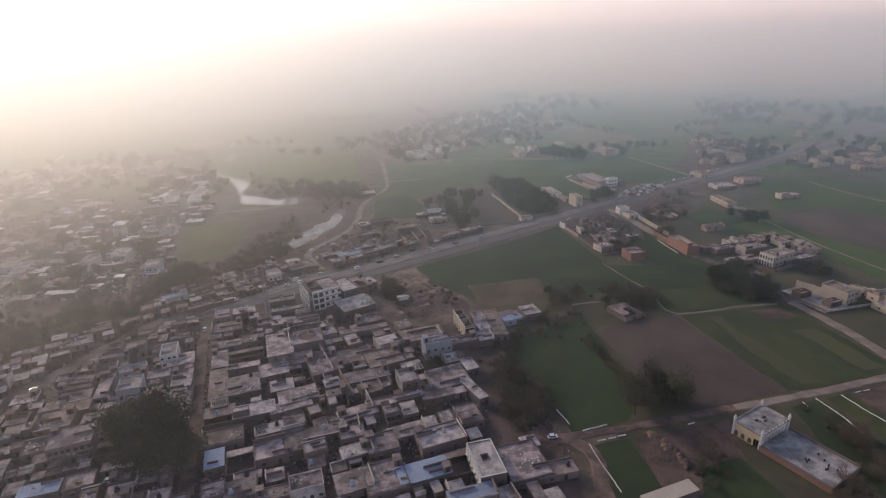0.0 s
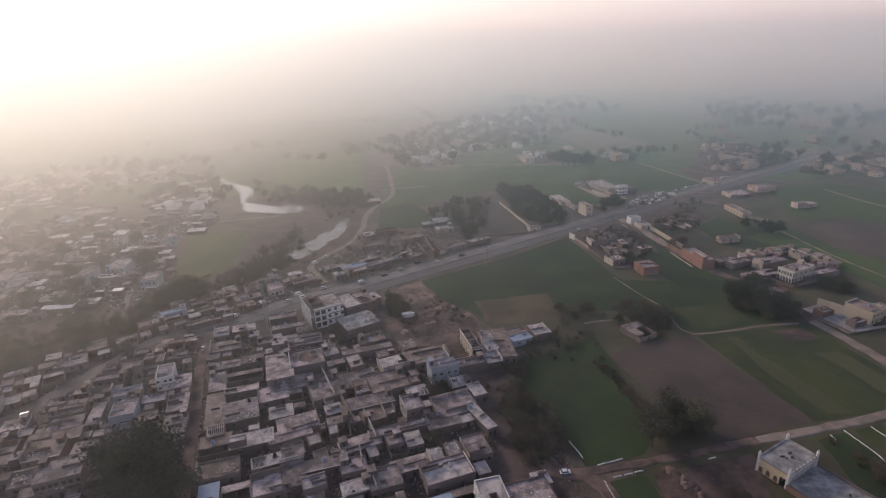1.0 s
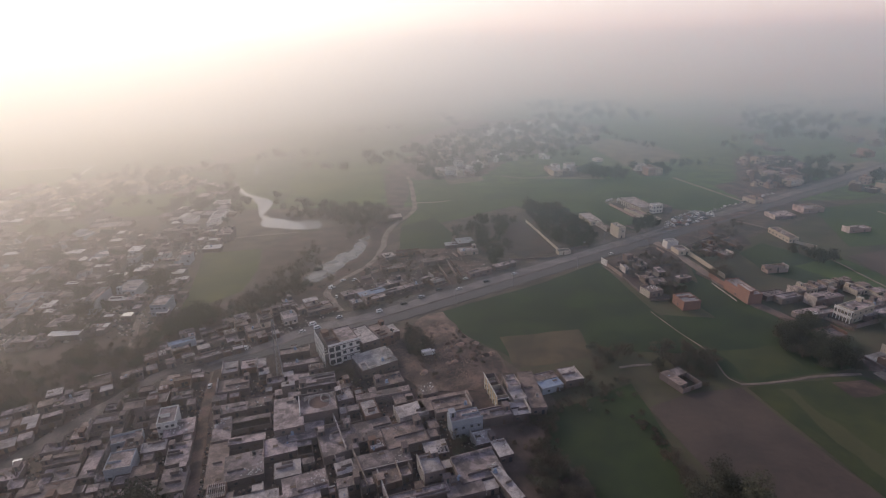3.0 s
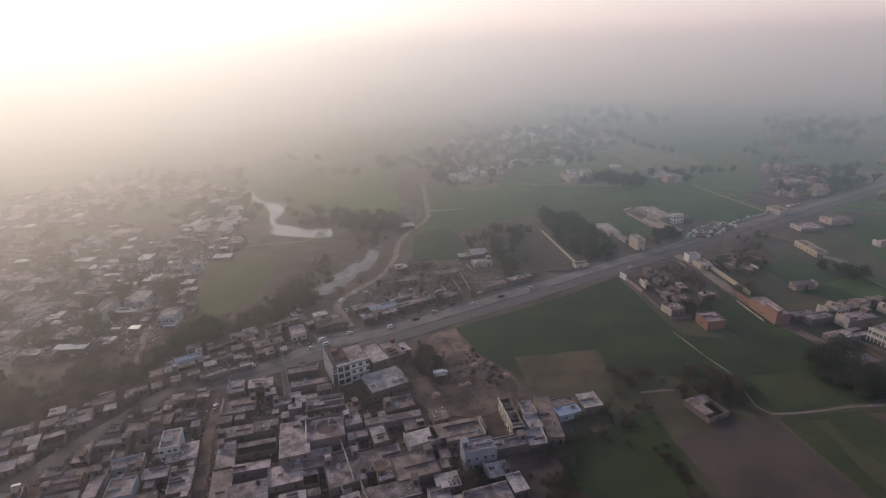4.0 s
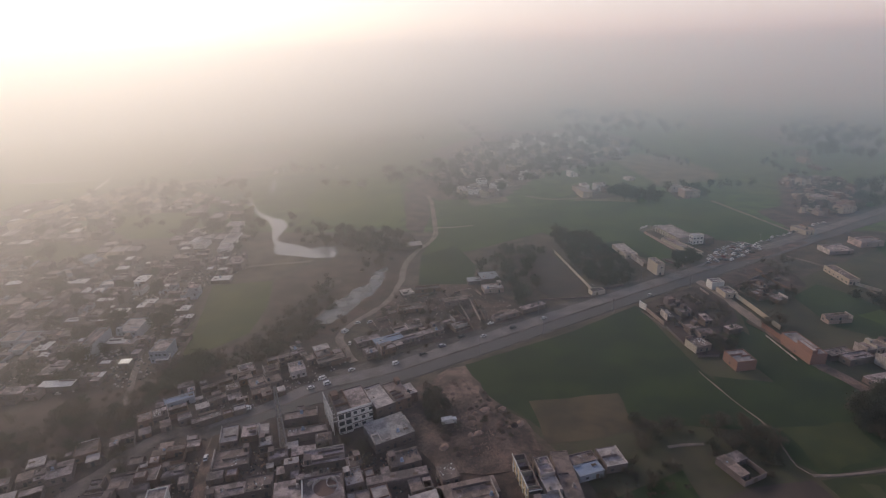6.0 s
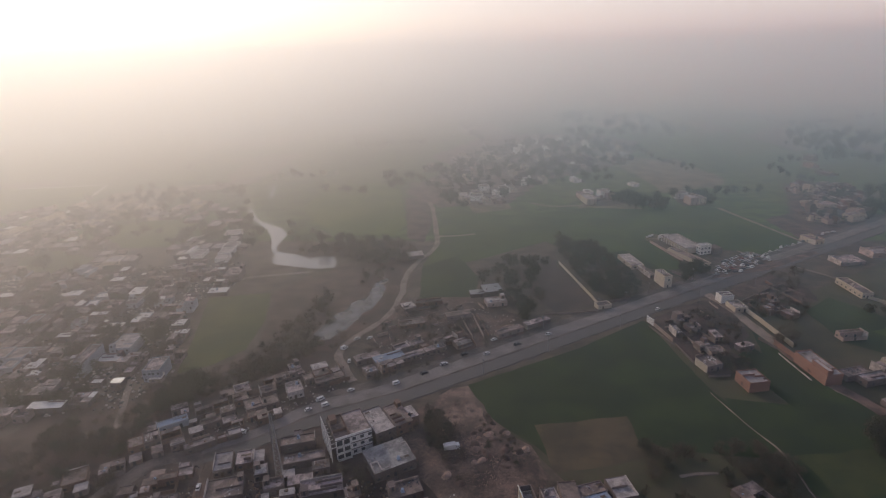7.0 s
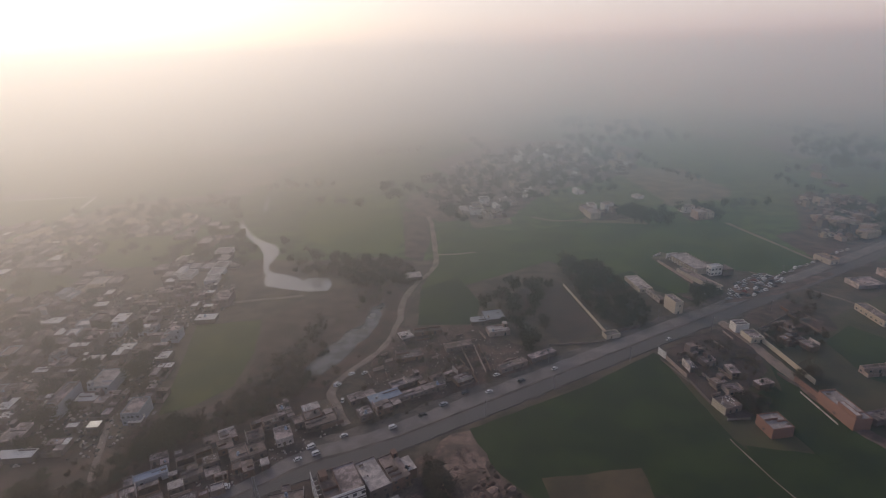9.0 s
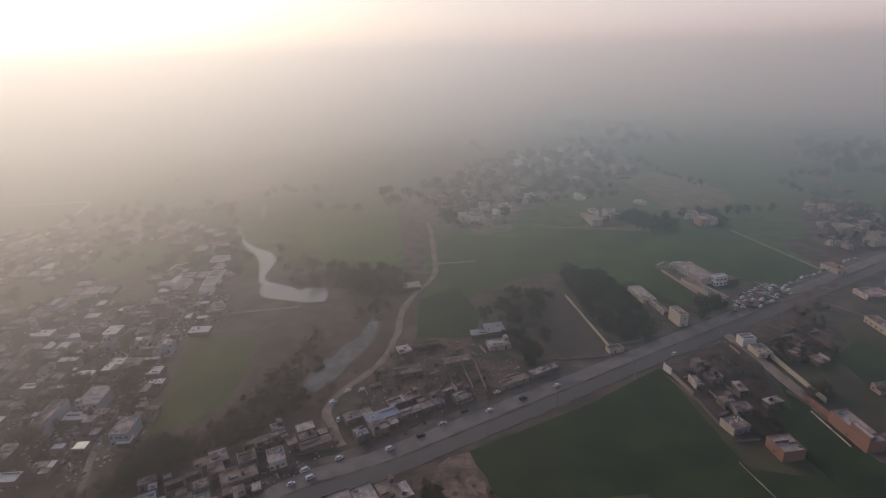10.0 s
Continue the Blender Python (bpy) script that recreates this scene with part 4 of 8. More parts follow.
def compound(x, y, w, d, ang, wall, roofs, label, group, rng):
    """A walled plot with rooms of uneven height along its back and one side, round an open court."""
    TAKEN.append((x, y, w, d, ang))
    ob = thing("house", x, y, ang + rng.uniform(-2, 2), label, "house", group)
    x0, x1, y0, y1 = -w / 2, w / 2, -d / 2, d / 2
    hb = rng.uniform(1.9, 2.7)
    part("yard_wall", Kit().ring(x0, y0, x1, y1, 0, hb, 0.25), wall, ob)
    part("gate", Kit().box(-0.9, y0 - 0.05, 0, 0.9, y0, 1.9), WOOD, ob)
    rd = min(d * 0.55, rng.uniform(3.8, 5.6))
    cut = rng.uniform(0.35, 0.75) * w + x0
    side = rng.choice((-1, 1))
    rw, rl = min(w * 0.45, rng.uniform(3.0, 4.4)), rng.uniform(0.5, 1.0)
    rooms = [(x0 - 0.03, y1 - rd, cut, y1 + 0.03), (cut + 0.02, y1 - rd * rng.uniform(0.75, 1.05), x1 + 0.03, y1 + 0.03)]
    a, b = (x0 - 0.03, x0 + rw) if side < 0 else (x1 - rw, x1 + 0.03)
    bot = y1 - rd * 1.06 - (d - rd * 1.06) * rl
    if d - rd > 3:
        rooms.append((a, max(bot, y0 - 0.03), b, y1 - rd * 1.06))
    for n, (xa, ya, xb, yb) in enumerate(rooms):
        h, p = rng.uniform(2.9, 4.0), rng.uniform(0.12, 0.5)
        if n < 2 and rng.random() < 0.16:
            h += 2.9
        if rng.random() < 0.6:
            part("room_wall", Kit().ring(xa, ya, xb, yb, 0, h - p - 0.14, 0.28), wall, ob)
            part("roof", Kit().box(xa - 0.06, ya - 0.08, h - p - 0.14, xb + 0.06, yb + 0.06, h - p + 0.005 * n), rng.choice(roofs), ob)
        else:
            part("room_wall", Kit().ring(xa, ya, xb, yb, 0, h, 0.28), wall, ob)
            part("roof", Kit().box(xa + 0.28, ya + 0.28, h - p - 0.2, xb - 0.28, yb - 0.28, h - p), rng.choice(roofs), ob)
        mx = (xa + xb) / 2
        part("doorway", Kit().box(mx - 0.55, ya - 0.06, 0, mx + 0.55, ya, 2.0), DARK, ob)
        if xb - xa > 4.5:
            add_window(ob, mx + 1.6, ya, h - 2.2 - p, "s", m=wall)
        if rng.random() < 0.5:
            for _ in range(rng.randint(1, 3)):
                s = rng.uniform(0.35, 1.0)
                goods(ob, rng.uniform(xa + 0.9, xb - 0.9), rng.uniform(ya + 0.9, yb - 0.9), h - p, s, s * rng.uniform(0.5, 1.6), s * rng.uniform(0.3, 0.9), rng)
    for _ in range(rng.randint(0, 2)):
        s = rng.uniform(0.5, 1.2)
        goods(ob, rng.uniform(x0 + 1.2, x1 - 1.2), rng.uniform(y0 + 0.8, y0 + 2), 0, s, s * rng.uniform(0.6, 1.6), s * 0.7, rng)
    return ob


def yard(x, y, w, d, h, ang, wall=None, shed=True):
    """A walled courtyard with a lean-to along one side."""
    rng = random.Random(int(x * 17 + y * 3))
    TAKEN.append((x, y, w, d, ang))
    ob = thing("courtyard", x, y, ang, "walled earth courtyard with a lean-to shed", "courtyard", "village courtyards")
    m = wall or PLASTER
    part("wall", Kit().ring(-w / 2, -d / 2, w / 2, d / 2, 0, h, 0.28), m, ob)
    part("gate", Kit().box(-1.0, -d / 2 - 0.05, 0, 1.0, -d / 2, 2.1), WOOD, ob)
    if shed:
        sd = min(3.2, d * 0.4)
        part("shed_roof", Kit().box(-w / 2 + 0.3, d / 2 - sd, h - 0.1, w / 2 - 0.3, d / 2 - 0.3, h + 0.12), rng.choice((MUD_ROOF, ROOF, ROOF)), ob)
        for px in (-w / 2 + 0.6, 0, w / 2 - 0.6):
            part("post", Kit().prism(px, d / 2 - sd + 0.2, 0, h - 0.1, 0.12, 6), WOOD, ob)
    return ob


def wall_run(x0, y0, x1, y1, h, m, label, category="wall", th=0.3, posts=0):
    """A free-standing wall with a coping and, if asked for, posts."""
    ln, ang = math.hypot(x1 - x0, y1 - y0), math.degrees(math.atan2(y1 - y0, x1 - x0))
    ob = thing("boundary_wall", (x0 + x1) / 2, (y0 + y1) / 2, ang, label, category)
    part("wall", Kit().box(-ln / 2, -th / 2, 0, ln / 2, th / 2, h), m, ob)
    part("coping", Kit().box(-ln / 2 - 0.05, -th / 2 - 0.06, h, ln / 2 + 0.05, th / 2 + 0.06, h + 0.1), m, ob)
    for k in range(posts):
        px = -ln / 2 + ln * k / max(1, posts - 1)
        part("post", Kit().box(px - 0.25, -0.25, 0, px + 0.25, 0.25, h + 0.35).box(px - 0.3, -0.3, h + 0.35, px + 0.3, 0.3, h + 0.45), m, ob)
    return ob


class Stuff:
    """Joins many like things into one mesh, by material."""

    def __init__(self):
        self.kits = {}

    def kit(self, m):
        return self.kits.setdefault(m.name, (m, Kit()))[1]

    def link(self, name, label, category, kind="stuff"):
        v, f, idx, mats = [], [], [], []
        for m, k in self.kits.values():
            o = len(v)
            v += k.v
            f += [tuple(i + o for i in face) for face in k.f]
            idx += [len(mats)] * len(k.f)
            mats.append(m)
        me = bpy.data.meshes.new(name)
        me.from_pydata(v, [], f)
        for m in mats:
            me.materials.append(m)
        me.polygons.foreach_set("material_index", idx)
        me.update()
        return tagged(new(name, me), label, category, "", kind)


FAR_HOUSES = {}     # one joined mesh for each settlement


def turned(kit, x, y, ang, into):
    """Adds a kit, turned and moved, to another one."""
    c, s, o = math.cos(radians(ang)), math.sin(radians(ang)), len(into.v)
    into.v += [(x + c * px - s * py, y + s * px + c * py, pz) for px, py, pz in kit.v]
    into.f += [tuple(i + o for i in face) for face in kit.f]


def far_house(x, y, w, d, h, ang, wall, roof, rng, group):
    """A small flat-roofed house of the distance: walls with a parapet, deck, openings and a stair room."""
    TAKEN.append((x, y, w, d, ang))
    ang += rng.uniform(-8, 8)
    p = rng.uniform(0.3, 0.9)
    town = FAR_HOUSES.setdefault(group, Stuff())
    turned(Kit().ring(-w / 2, -d / 2, w / 2, d / 2, 0, h, 0.4), x, y, ang, town.kit(wall))
    turned(Kit().box(-w / 2 + 0.4, -d / 2 + 0.4, h - p - 0.2, w / 2 - 0.4, d / 2 - 0.4, h - p), x, y, ang, town.kit(roof))
    k = Kit()
    n = max(2, int(w / 4))
    for fl in range(max(1, round(h / 4))):
        for i in range(n):
            px = -w / 2 + w * (i + 0.5) / n
            if rng.random() < 0.45:
                continue
            k.box(px - 0.6, -d / 2 - 0.08, fl * 3.3 + 0.9, px + 0.6, -d / 2, fl * 3.3 + 2.3)
            k.box(-w / 2 - 0.08, px * d / w - 0.6, fl * 3.3 + 0.9, -w / 2, px * d / w + 0.6, fl * 3.3 + 2.3)
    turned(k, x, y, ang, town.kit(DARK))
    if rng.random() < 0.55:
        side, deep, long = rng.choice((-1, 1)), rng.uniform(3.5, 8), d * rng.uniform(0.6, 1.1)
        x0, x1 = sorted((side * w / 2, side * (w / 2 + deep)))
        turned(Kit().ring(x0, -long / 2, x1, long / 2, 0, rng.uniform(1.3, 2.3), 0.3), x, y, ang, town.kit(rng.choice((PLASTER, BRICK, MUD_ROOF))))
        turned(Kit().box(x0 + 0.3, long / 2 - rng.uniform(2.2, 3.2), 0, x1 - 0.3, long / 2 - 0.3, rng.uniform(2.2, 2.9)), x, y, ang, town.kit(rng.choice((ROOF, MUD_ROOF, PALE_ROOF))))
    r1 = rng.random()
    if r1 < 0.3:
        turned(Kit().box(w / 2 - 2.9, d / 2 - 3.2, h - p, w / 2 - 0.45, d / 2 - 0.45, h + 1.6), x, y, ang, town.kit(wall))
    elif r1 < 0.55:
        turned(Kit().ring(-w / 2 + 0.1, -d / 2 + 0.1, w * rng.uniform(-0.1, 0.3), d / 2 - 0.1, h, h + 2.6, 0.3).box(-w / 2 + 0.4, -d / 2 + 0.4, h + 1.9, w * -0.1, d / 2 - 0.4, h + 2.1), x, y, ang, town.kit(wall))


# ---- village houses along the straight street ----
VG = "village houses"
house(-106.0, 236.8, 12.0, 8.5, 3.3, 18.8, PLASTER, MUD_ROOF)
house(-100.6, 220.4, 11.6, 5.0, 3.3, 18.8, PLASTER, ROOF)
house(-89.5, 224.2, 8.7, 6.6, 3.7, 18.8, PLASTER, MUD_ROOF)
house(-98.6, 207.2, 6.0, 11.3, 3.5, 18.8, PLASTER, ROOF)
house(-85.9, 200.1, 11.8, 4.5, 4.1, 18.8, PLASTER, ROOF, court=0.3)
yard(-89.0, 212.6, 14.9, 7.2, 2.4, 18.8)
house(-92.2, 188.4, 6.3, 18.5, 3.3, 18.8, PLASTER, MUD_ROOF, stair=False)
house(-82.2, 187.8, 11.7, 10.5, 3.5, 18.8, PLASTER, ROOF, clutter=5)
house(-72.6, 198.2, 10.5, 7.7, 3.5, 18.8, PLASTER, ROOF, stair=False)
house(-65.8, 185.9, 7.9, 6.1, 3.9, 18.8, PLASTER, PALE_ROOF, stair=False)
house(-57.9, 179.5, 13.2, 7.3, 3.7, 18.8, PLASTER, ROOF, clutter=4)
yard(-63.3, 197.5, 5.8, 7.6, 2.6, 18.8)
house(-51.9, 201.3, 11.8, 13.2, 3.7, 18.8, PLASTER, ROOF, clutter=3)
ob = house(-73.9, 213.6, 9.8, 16.0, 6.6, 18.8, PLASTER, ROOF, "flat grey roof walled with white-edged parapets", clutter=2)
house(-65.3, 207.6, 12.5, 10.7, 3.3, 18.8, PLASTER, ROOF)
house(-85.0, 169.4, 9.7, 8.2, 3.1, 18.8, PLASTER, MUD_ROOF, court=0.35, stair=False)
house(-72.4, 171.3, 13.4, 6.3, 3.5, 18.8, PLASTER, PALE_ROOF, stair=False)
house(-59.2, 173.4, 13.7, 4.5, 3.3, 18.8, PLASTER, ROOF, stair=False)
house(-78.8, 156.5, 12.1, 7.3, 3.3, 18.8, PLASTER, MUD_ROOF, stair=False, clutter=2)
house(-63.3, 159.8, 9.2, 4.5, 3.7, 18.8, PLASTER, PALE_ROOF, clutter=4)
house(-77.5, 145.4, 5.5, 7.4, 3.7, 18.8, PLASTER, BLUE_ROOF, stair=False)
yard(-68.9, 144.9, 9.2, 11.5, 2.6, 18.8)
house(-59.8, 148.9, 9.6, 7.4, 3.7, 18.8, PLASTER, ROOF)
house(-52.7, 153.5, 7.1, 10.2, 3.5, 18.8, PLASTER, ROOF)
house(-55.9, 164.7, 6.9, 5.6, 3.5, 18.8, PLASTER, ROOF, stair=False)
house(-43.8, 157.9, 13.1, 4.5, 3.7, 18.8, PLASTER, ROOF, clutter=2)
house(-44.6, 147.9, 6.8, 4.5, 5.2, 18.8, PLASTER, PALE_ROOF, stair=False)
house(-43.2, 142.8, 4.9, 4.5, 3.5, 18.8, PLASTER, MUD_ROOF, stair=False)
house(-44.0, 132.4, 9.0, 5.5, 5.4, 18.8, PALE_ROOF, ROOF, "two-storey house with pale parapets above a plain front", windows=4)
house(-55.3, 137.4, 5.1, 4.5, 3.5, 18.8, PLASTER, ROOF)
house(-72.8, 131.8, 6.3, 5.4, 3.3, 18.8, PLASTER, ROOF, stair=False)
house(-64.3, 132.3, 8.6, 6.0, 3.5, 18.8, PLASTER, ROOF, clutter=3)
house(-53.4, 129.9, 9.7, 4.5, 3.3, 18.8, PLASTER, MUD_ROOF)
house(-38.8, 230.6, 23.0, 4.5, 3.5, 18.8, PLASTER, ROOF, stair=False, clutter=2)
house(-40.1, 207.2, 14.6, 9.1, 3.5, 18.8, PLASTER, ROOF, clutter=2)
house(-33.2, 191.2, 19.9, 7.8, 3.9, 18.8, PLASTER, ROOF, clutter=2)
house(-30.6, 183.6, 7.6, 6.0, 3.3, 18.8, BRICK, MUD_ROOF, "small brick house with a parapet")
house(-19.9, 174.7, 22.3, 4.5, 3.7, 18.8, PLASTER, ROOF, clutter=3)
house(-26.8, 204.4, 14.1, 10.8, 3.7, 18.8, PLASTER, MUD_ROOF, clutter=2)
house(-25.8, 218.6, 10.5, 7.7, 3.7, 18.8, PLASTER, PALE_ROOF, stair=False)
house(-12.2, 225.2, 21.8, 8.3, 3.7, 18.8, PLASTER, MUD_ROOF, "broad tan flat roof of a large low house", stair=False)
house(-4.0, 210.6, 10.6, 6.4, 7.0, 18.8, BLUE_WALL, ROOF, "two-storey pale blue house with dark windows", windows=4)
house(-4.3, 179.8, 11.3, 7.5, 3.5, 18.8, PLASTER, ROOF)
house(0.5, 188.2, 14.1, 9.8, 3.7, 18.8, PLASTER, ROOF, stair=False)
house(9.6, 181.2, 3.5, 14.4, 4.1, 30, PLASTER, PALE_ROOF, "long narrow roof strewn with rubble", stair=False, clutter=4)
house(-33.2, 167.9, 12.8, 5.6, 3.5, 18.8, PLASTER, ROOF)
house(-33.6, 156.7, 7.8, 5.9, 3.7, 18.8, PLASTER, ROOF)
house(-31.1, 147.5, 8.9, 4.7, 3.7, 18.8, PLASTER, PALE_ROOF)
house(-29.8, 133.9, 10.1, 7.1, 3.7, 18.8, PLASTER, ROOF)
house(-22.7, 150.5, 9.3, 7.8, 3.9, 18.8, PLASTER, ROOF, windows=4)
house(-14.6, 156.8, 11.7, 5.0, 3.7, 18.8, PLASTER, ROOF, windows=5)
house(-20.1, 135.3, 11.7, 10.8, 3.5, 18.8, PLASTER, ROOF, clutter=3)
house(-8.2, 137.4, 16.7, 8.2, 3.7, 18.8, PLASTER, BLUE_ROOF, clutter=2)
house(-2.9, 153.2, 14.3, 8.0, 4.1, 18.8, PLASTER, PALE_ROOF, clutter=5)
yard(2.5, 141.2, 12.7, 10.9, 2.4, 18.8)
house(6.5, 125.7, 12.9, 4.5, 5.4, 14, PLASTER, BLUE_ROOF, "house with a patched pale blue roof", stair=False)
house(23.7, 140.4, 12.5, 13.3, 3.5, 14, PLASTER, ROOF, stair=False, clutter=1)
house(33.5, 136.8, 11.7, 4.5, 3.4, 14, PLASTER, MUD_ROOF, stair=False, parapet=0.5)
house(27.3, 149.5, 4.9, 4.5, 3.2, 14, PLASTER, PALE_ROOF, "small shed with a pale sheet roof", stair=False, parapet=0.2)
house(6.6, 216.5, 14.0, 5.2, 4.1, 18.8, PLASTER, ROOF)
house(24.0, 233.5, 5.8, 21.0, 3.5, 6, PLASTER, MUD_ROOF, "long plain tan roof at the village edge", stair=False, parapet=0.2)
house(15.6, 236.0, 5.0, 7.0, 5.8, 16, PALE_ROOF, ROOF, "narrow pale two-storey house at the village edge", windows=2, stair=False)
house(17.4, 228.5, 5.2, 6.5, 4.8, 16, PALE_ROOF, PALE_ROOF, "narrow pale house with a stepped roof", windows=2, stair=False)
house(17.6, 220.5, 6.0, 6.5, 3.8, 16, PLASTER, PALE_ROOF, "low house with a pale roof at the village edge", windows=2, stair=False)
house(42.0, 244.6, 7.4, 8.2, 3.5, 18, PLASTER, PALE_ROOF, "shed with a bright pale roof", stair=False, parapet=0.15)
house(32.4, 238.2, 9.3, 4.8, 3.1, 22, BLUE_WALL, BLUE_ROOF, "low shed with a blue sheet roof", stair=False, parapet=0.2)
house(31.0, 243.6, 9.5, 4.6, 3.1, 20, PLASTER, MUD_ROOF, stair=False)

house(-9.8, 222.9, 13.4, 7.2, 3.5, 18.8, PLASTER, MUD_ROOF, "broad brown-roofed wing by the rubble yard", stair=False, clutter=3)

# long walls along the crooked alley; the first two coloured lighter as sunlit faces
wall_run(-60.1, 222.3, -47.0, 195.3, 4.6, PALE_ROOF, "long tall wall along the alley, pale as if sunlit")
wall_run(-45.4, 196.4, -36.2, 178.3, 4.4, MUD_ROOF, "long plastered wall along the alley, tan as if sunlit")
wall_run(-34.1, 184.6, -27.6, 170.1, 4.8, PALE_ROOF, "pale weathered party wall between roofs")
wall_run(-33.6, 167.8, -30.8, 157.4, 4.8, PALE_ROOF, "pale weathered party wall between roofs")
wall_run(-27.5, 153.7, -24.7, 145.8, 4.8, PALE_ROOF, "pale weathered party wall between roofs")

def slatted_shed(x, y, w, d, h, ang):
    """A shed under bare rafters, its covering gone."""
    TAKEN.append((x, y, w, d, ang))
    ob = thing("shed", x, y, ang, "roofless brick shed under bare pale rafters", "shed", VG)
    part("wall", Kit().ring(-w / 2, -d / 2, w / 2, d / 2, 0, h, 0.28), BRICK, ob)
    # floor coloured near-black for the shade under the rafters
    part("floor", Kit().box(-w / 2 + 0.28, -d / 2 + 0.28, 0, w / 2 - 0.28, d / 2 - 0.28, 0.3), DARK, ob)
    for k in range(9):
        px = -w / 2 + 0.5 + (w - 1.0) * k / 8
        part("rafter", Kit().box(px - 0.1, -d / 2 - 0.2, h, px + 0.1, d / 2 + 0.2, h + 0.16), PALE_ROOF, ob)
    for k in range(2):
        py = -d / 4 + d / 2 * k
        part("beam", Kit().box(-w / 2 - 0.1, py - 0.12, h - 0.2, w / 2 + 0.1, py + 0.12, h), PALE_ROOF, ob)
    return ob


slatted_shed(-87.0, 175.5, 6.4, 6.4, 3.4, 18.8)

# west of the street
house(-116.1, 208.1, 9.9, 7.8, 3.5, 18.8, PLASTER, ROOF)
house(-122.1, 211.6, 6.0, 8.8, 6.4, 18.8, WHITE, ROOF, "small whitewashed two-storey house with dark openings", stair=False, windows=3)
house(-120.3, 197.1, 7.6, 4.5, 3.5, 18.8, PLASTER, PALE_ROOF, stair=False)
house(-109.0, 193.6, 6.9, 9.5, 3.7, 18.8, PLASTER, ROOF, clutter=4)
house(-104.3, 180.6, 7.3, 9.6, 3.5, 18.8, PLASTER, ROOF, clutter=3)
house(-127.0, 187.6, 7.8, 7.7, 5.4, 18.8, BLUE_WALL, ROOF, "pale blue-grey plastered house", stair=False)
house(-138.2, 189.5, 5.1, 13.9, 3.5, 18.8, PLASTER, ROOF)
house(-150.7, 190.7, 11.0, 4.9, 3.5, 18.8, PLASTER, MUD_ROOF)
house(-166.1, 182.6, 7.9, 5.5, 3.3, 18.8, PLASTER, ROOF)
house(-145.4, 174.3, 17.6, 7.0, 4.1, 18.8, PLASTER, MUD_ROOF, "large house with a brown plaster roof", clutter=3)
house(-129.3, 154.3, 11.8, 9.1, 7.2, 18.8, PLASTER, ROOF, "two-storey plastered house with a row of dark doorways", windows=7)
house(-130.2, 149.8, 17.3, 4.5, 3.7, 18.8, PLASTER, ROOF, stair=False)
house(-122.4, 162.8, 6.3, 6.8, 3.3, 18.8, PLASTER, MUD_ROOF, stair=False)
house(-116.7, 137.0, 7.8, 5.7, 3.7, 18.8, PLASTER, ROOF)
house(-127.8, 134.3, 10.4, 4.5, 3.5, 18.8, PLASTER, BLUE_ROOF, stair=False)
house(-101.7, 132.1, 6.7, 6.2, 3.1, 18.8, PLASTER, ROOF)
house(-133.9, 201.8, 10.0, 4.7, 3.5, 24, BLUE_WALL, ROOF, stair=False)


# ---- white-roofed house with a roof opening ----
def white_house(x, y, w, d, h, ang):
    TAKEN.append((x, y, w, d, ang))
    ob = thing("house", x, y, ang, "white-roofed house with white side bays and a roof opening", "house", VG)
    part("wall", Kit().ring(-w / 2, -d / 2, w / 2, d / 2, 0, h, 0.3), PLASTER, ob)
    hx, hy, hs = -0.2, 0.4, 1.3
    z0, z1 = h - 0.5, h - 0.25
    k = Kit().box(-w / 2 + 0.3, -d / 2 + 0.3, z0, hx - hs, d / 2 - 0.3, z1).box(hx + hs, -d / 2 + 0.3, z0, w / 2 - 0.3, d / 2 - 0.3, z1)
    k.box(hx - hs, -d / 2 + 0.3, z0, hx + hs, hy - hs, z1).box(hx - hs, hy + hs, z0, hx + hs, d / 2 - 0.3, z1)
    part("roof", k, PALE_ROOF, ob, "white limewashed roof")
    part("light_well", Kit().ring(hx - hs, hy - hs, hx + hs, hy + hs, z1 - 2.5, z1 + 0.35, 0.15), PLASTER, ob)
    # near-black floor paints the shade at the bottom of the well
    part("well_floor", Kit().box(hx - hs + 0.15, hy - hs + 0.15, z1 - 2.6, hx + hs - 0.15, hy + hs - 0.15, z1 - 2.5), DARK, ob)
    for k in range(6):
        yy = -d / 2 + d * (k + 0.5) / 6
        part("bay", Kit().box(-w / 2 - 0.1, yy - d / 15, 0.3, -w / 2, yy + d / 15, h - 0.4), WHITE, ob, "white arched bay")
        add_window(ob, -w / 2 - 0.1, yy, 1.2, "w", 0.9, 1.6, WHITE)
    part("parapet", Kit().ring(-w / 2 - 0.05, -d / 2 - 0.05, w / 2 + 0.05, d / 2 + 0.05, h, h + 0.12, 0.4), WHITE, ob)
    add_window(ob, 1.5, -d / 2, 1.2, "s")
    return ob


white_house(11.7, 138.8, 8.4, 15.9, 6.2, 14)


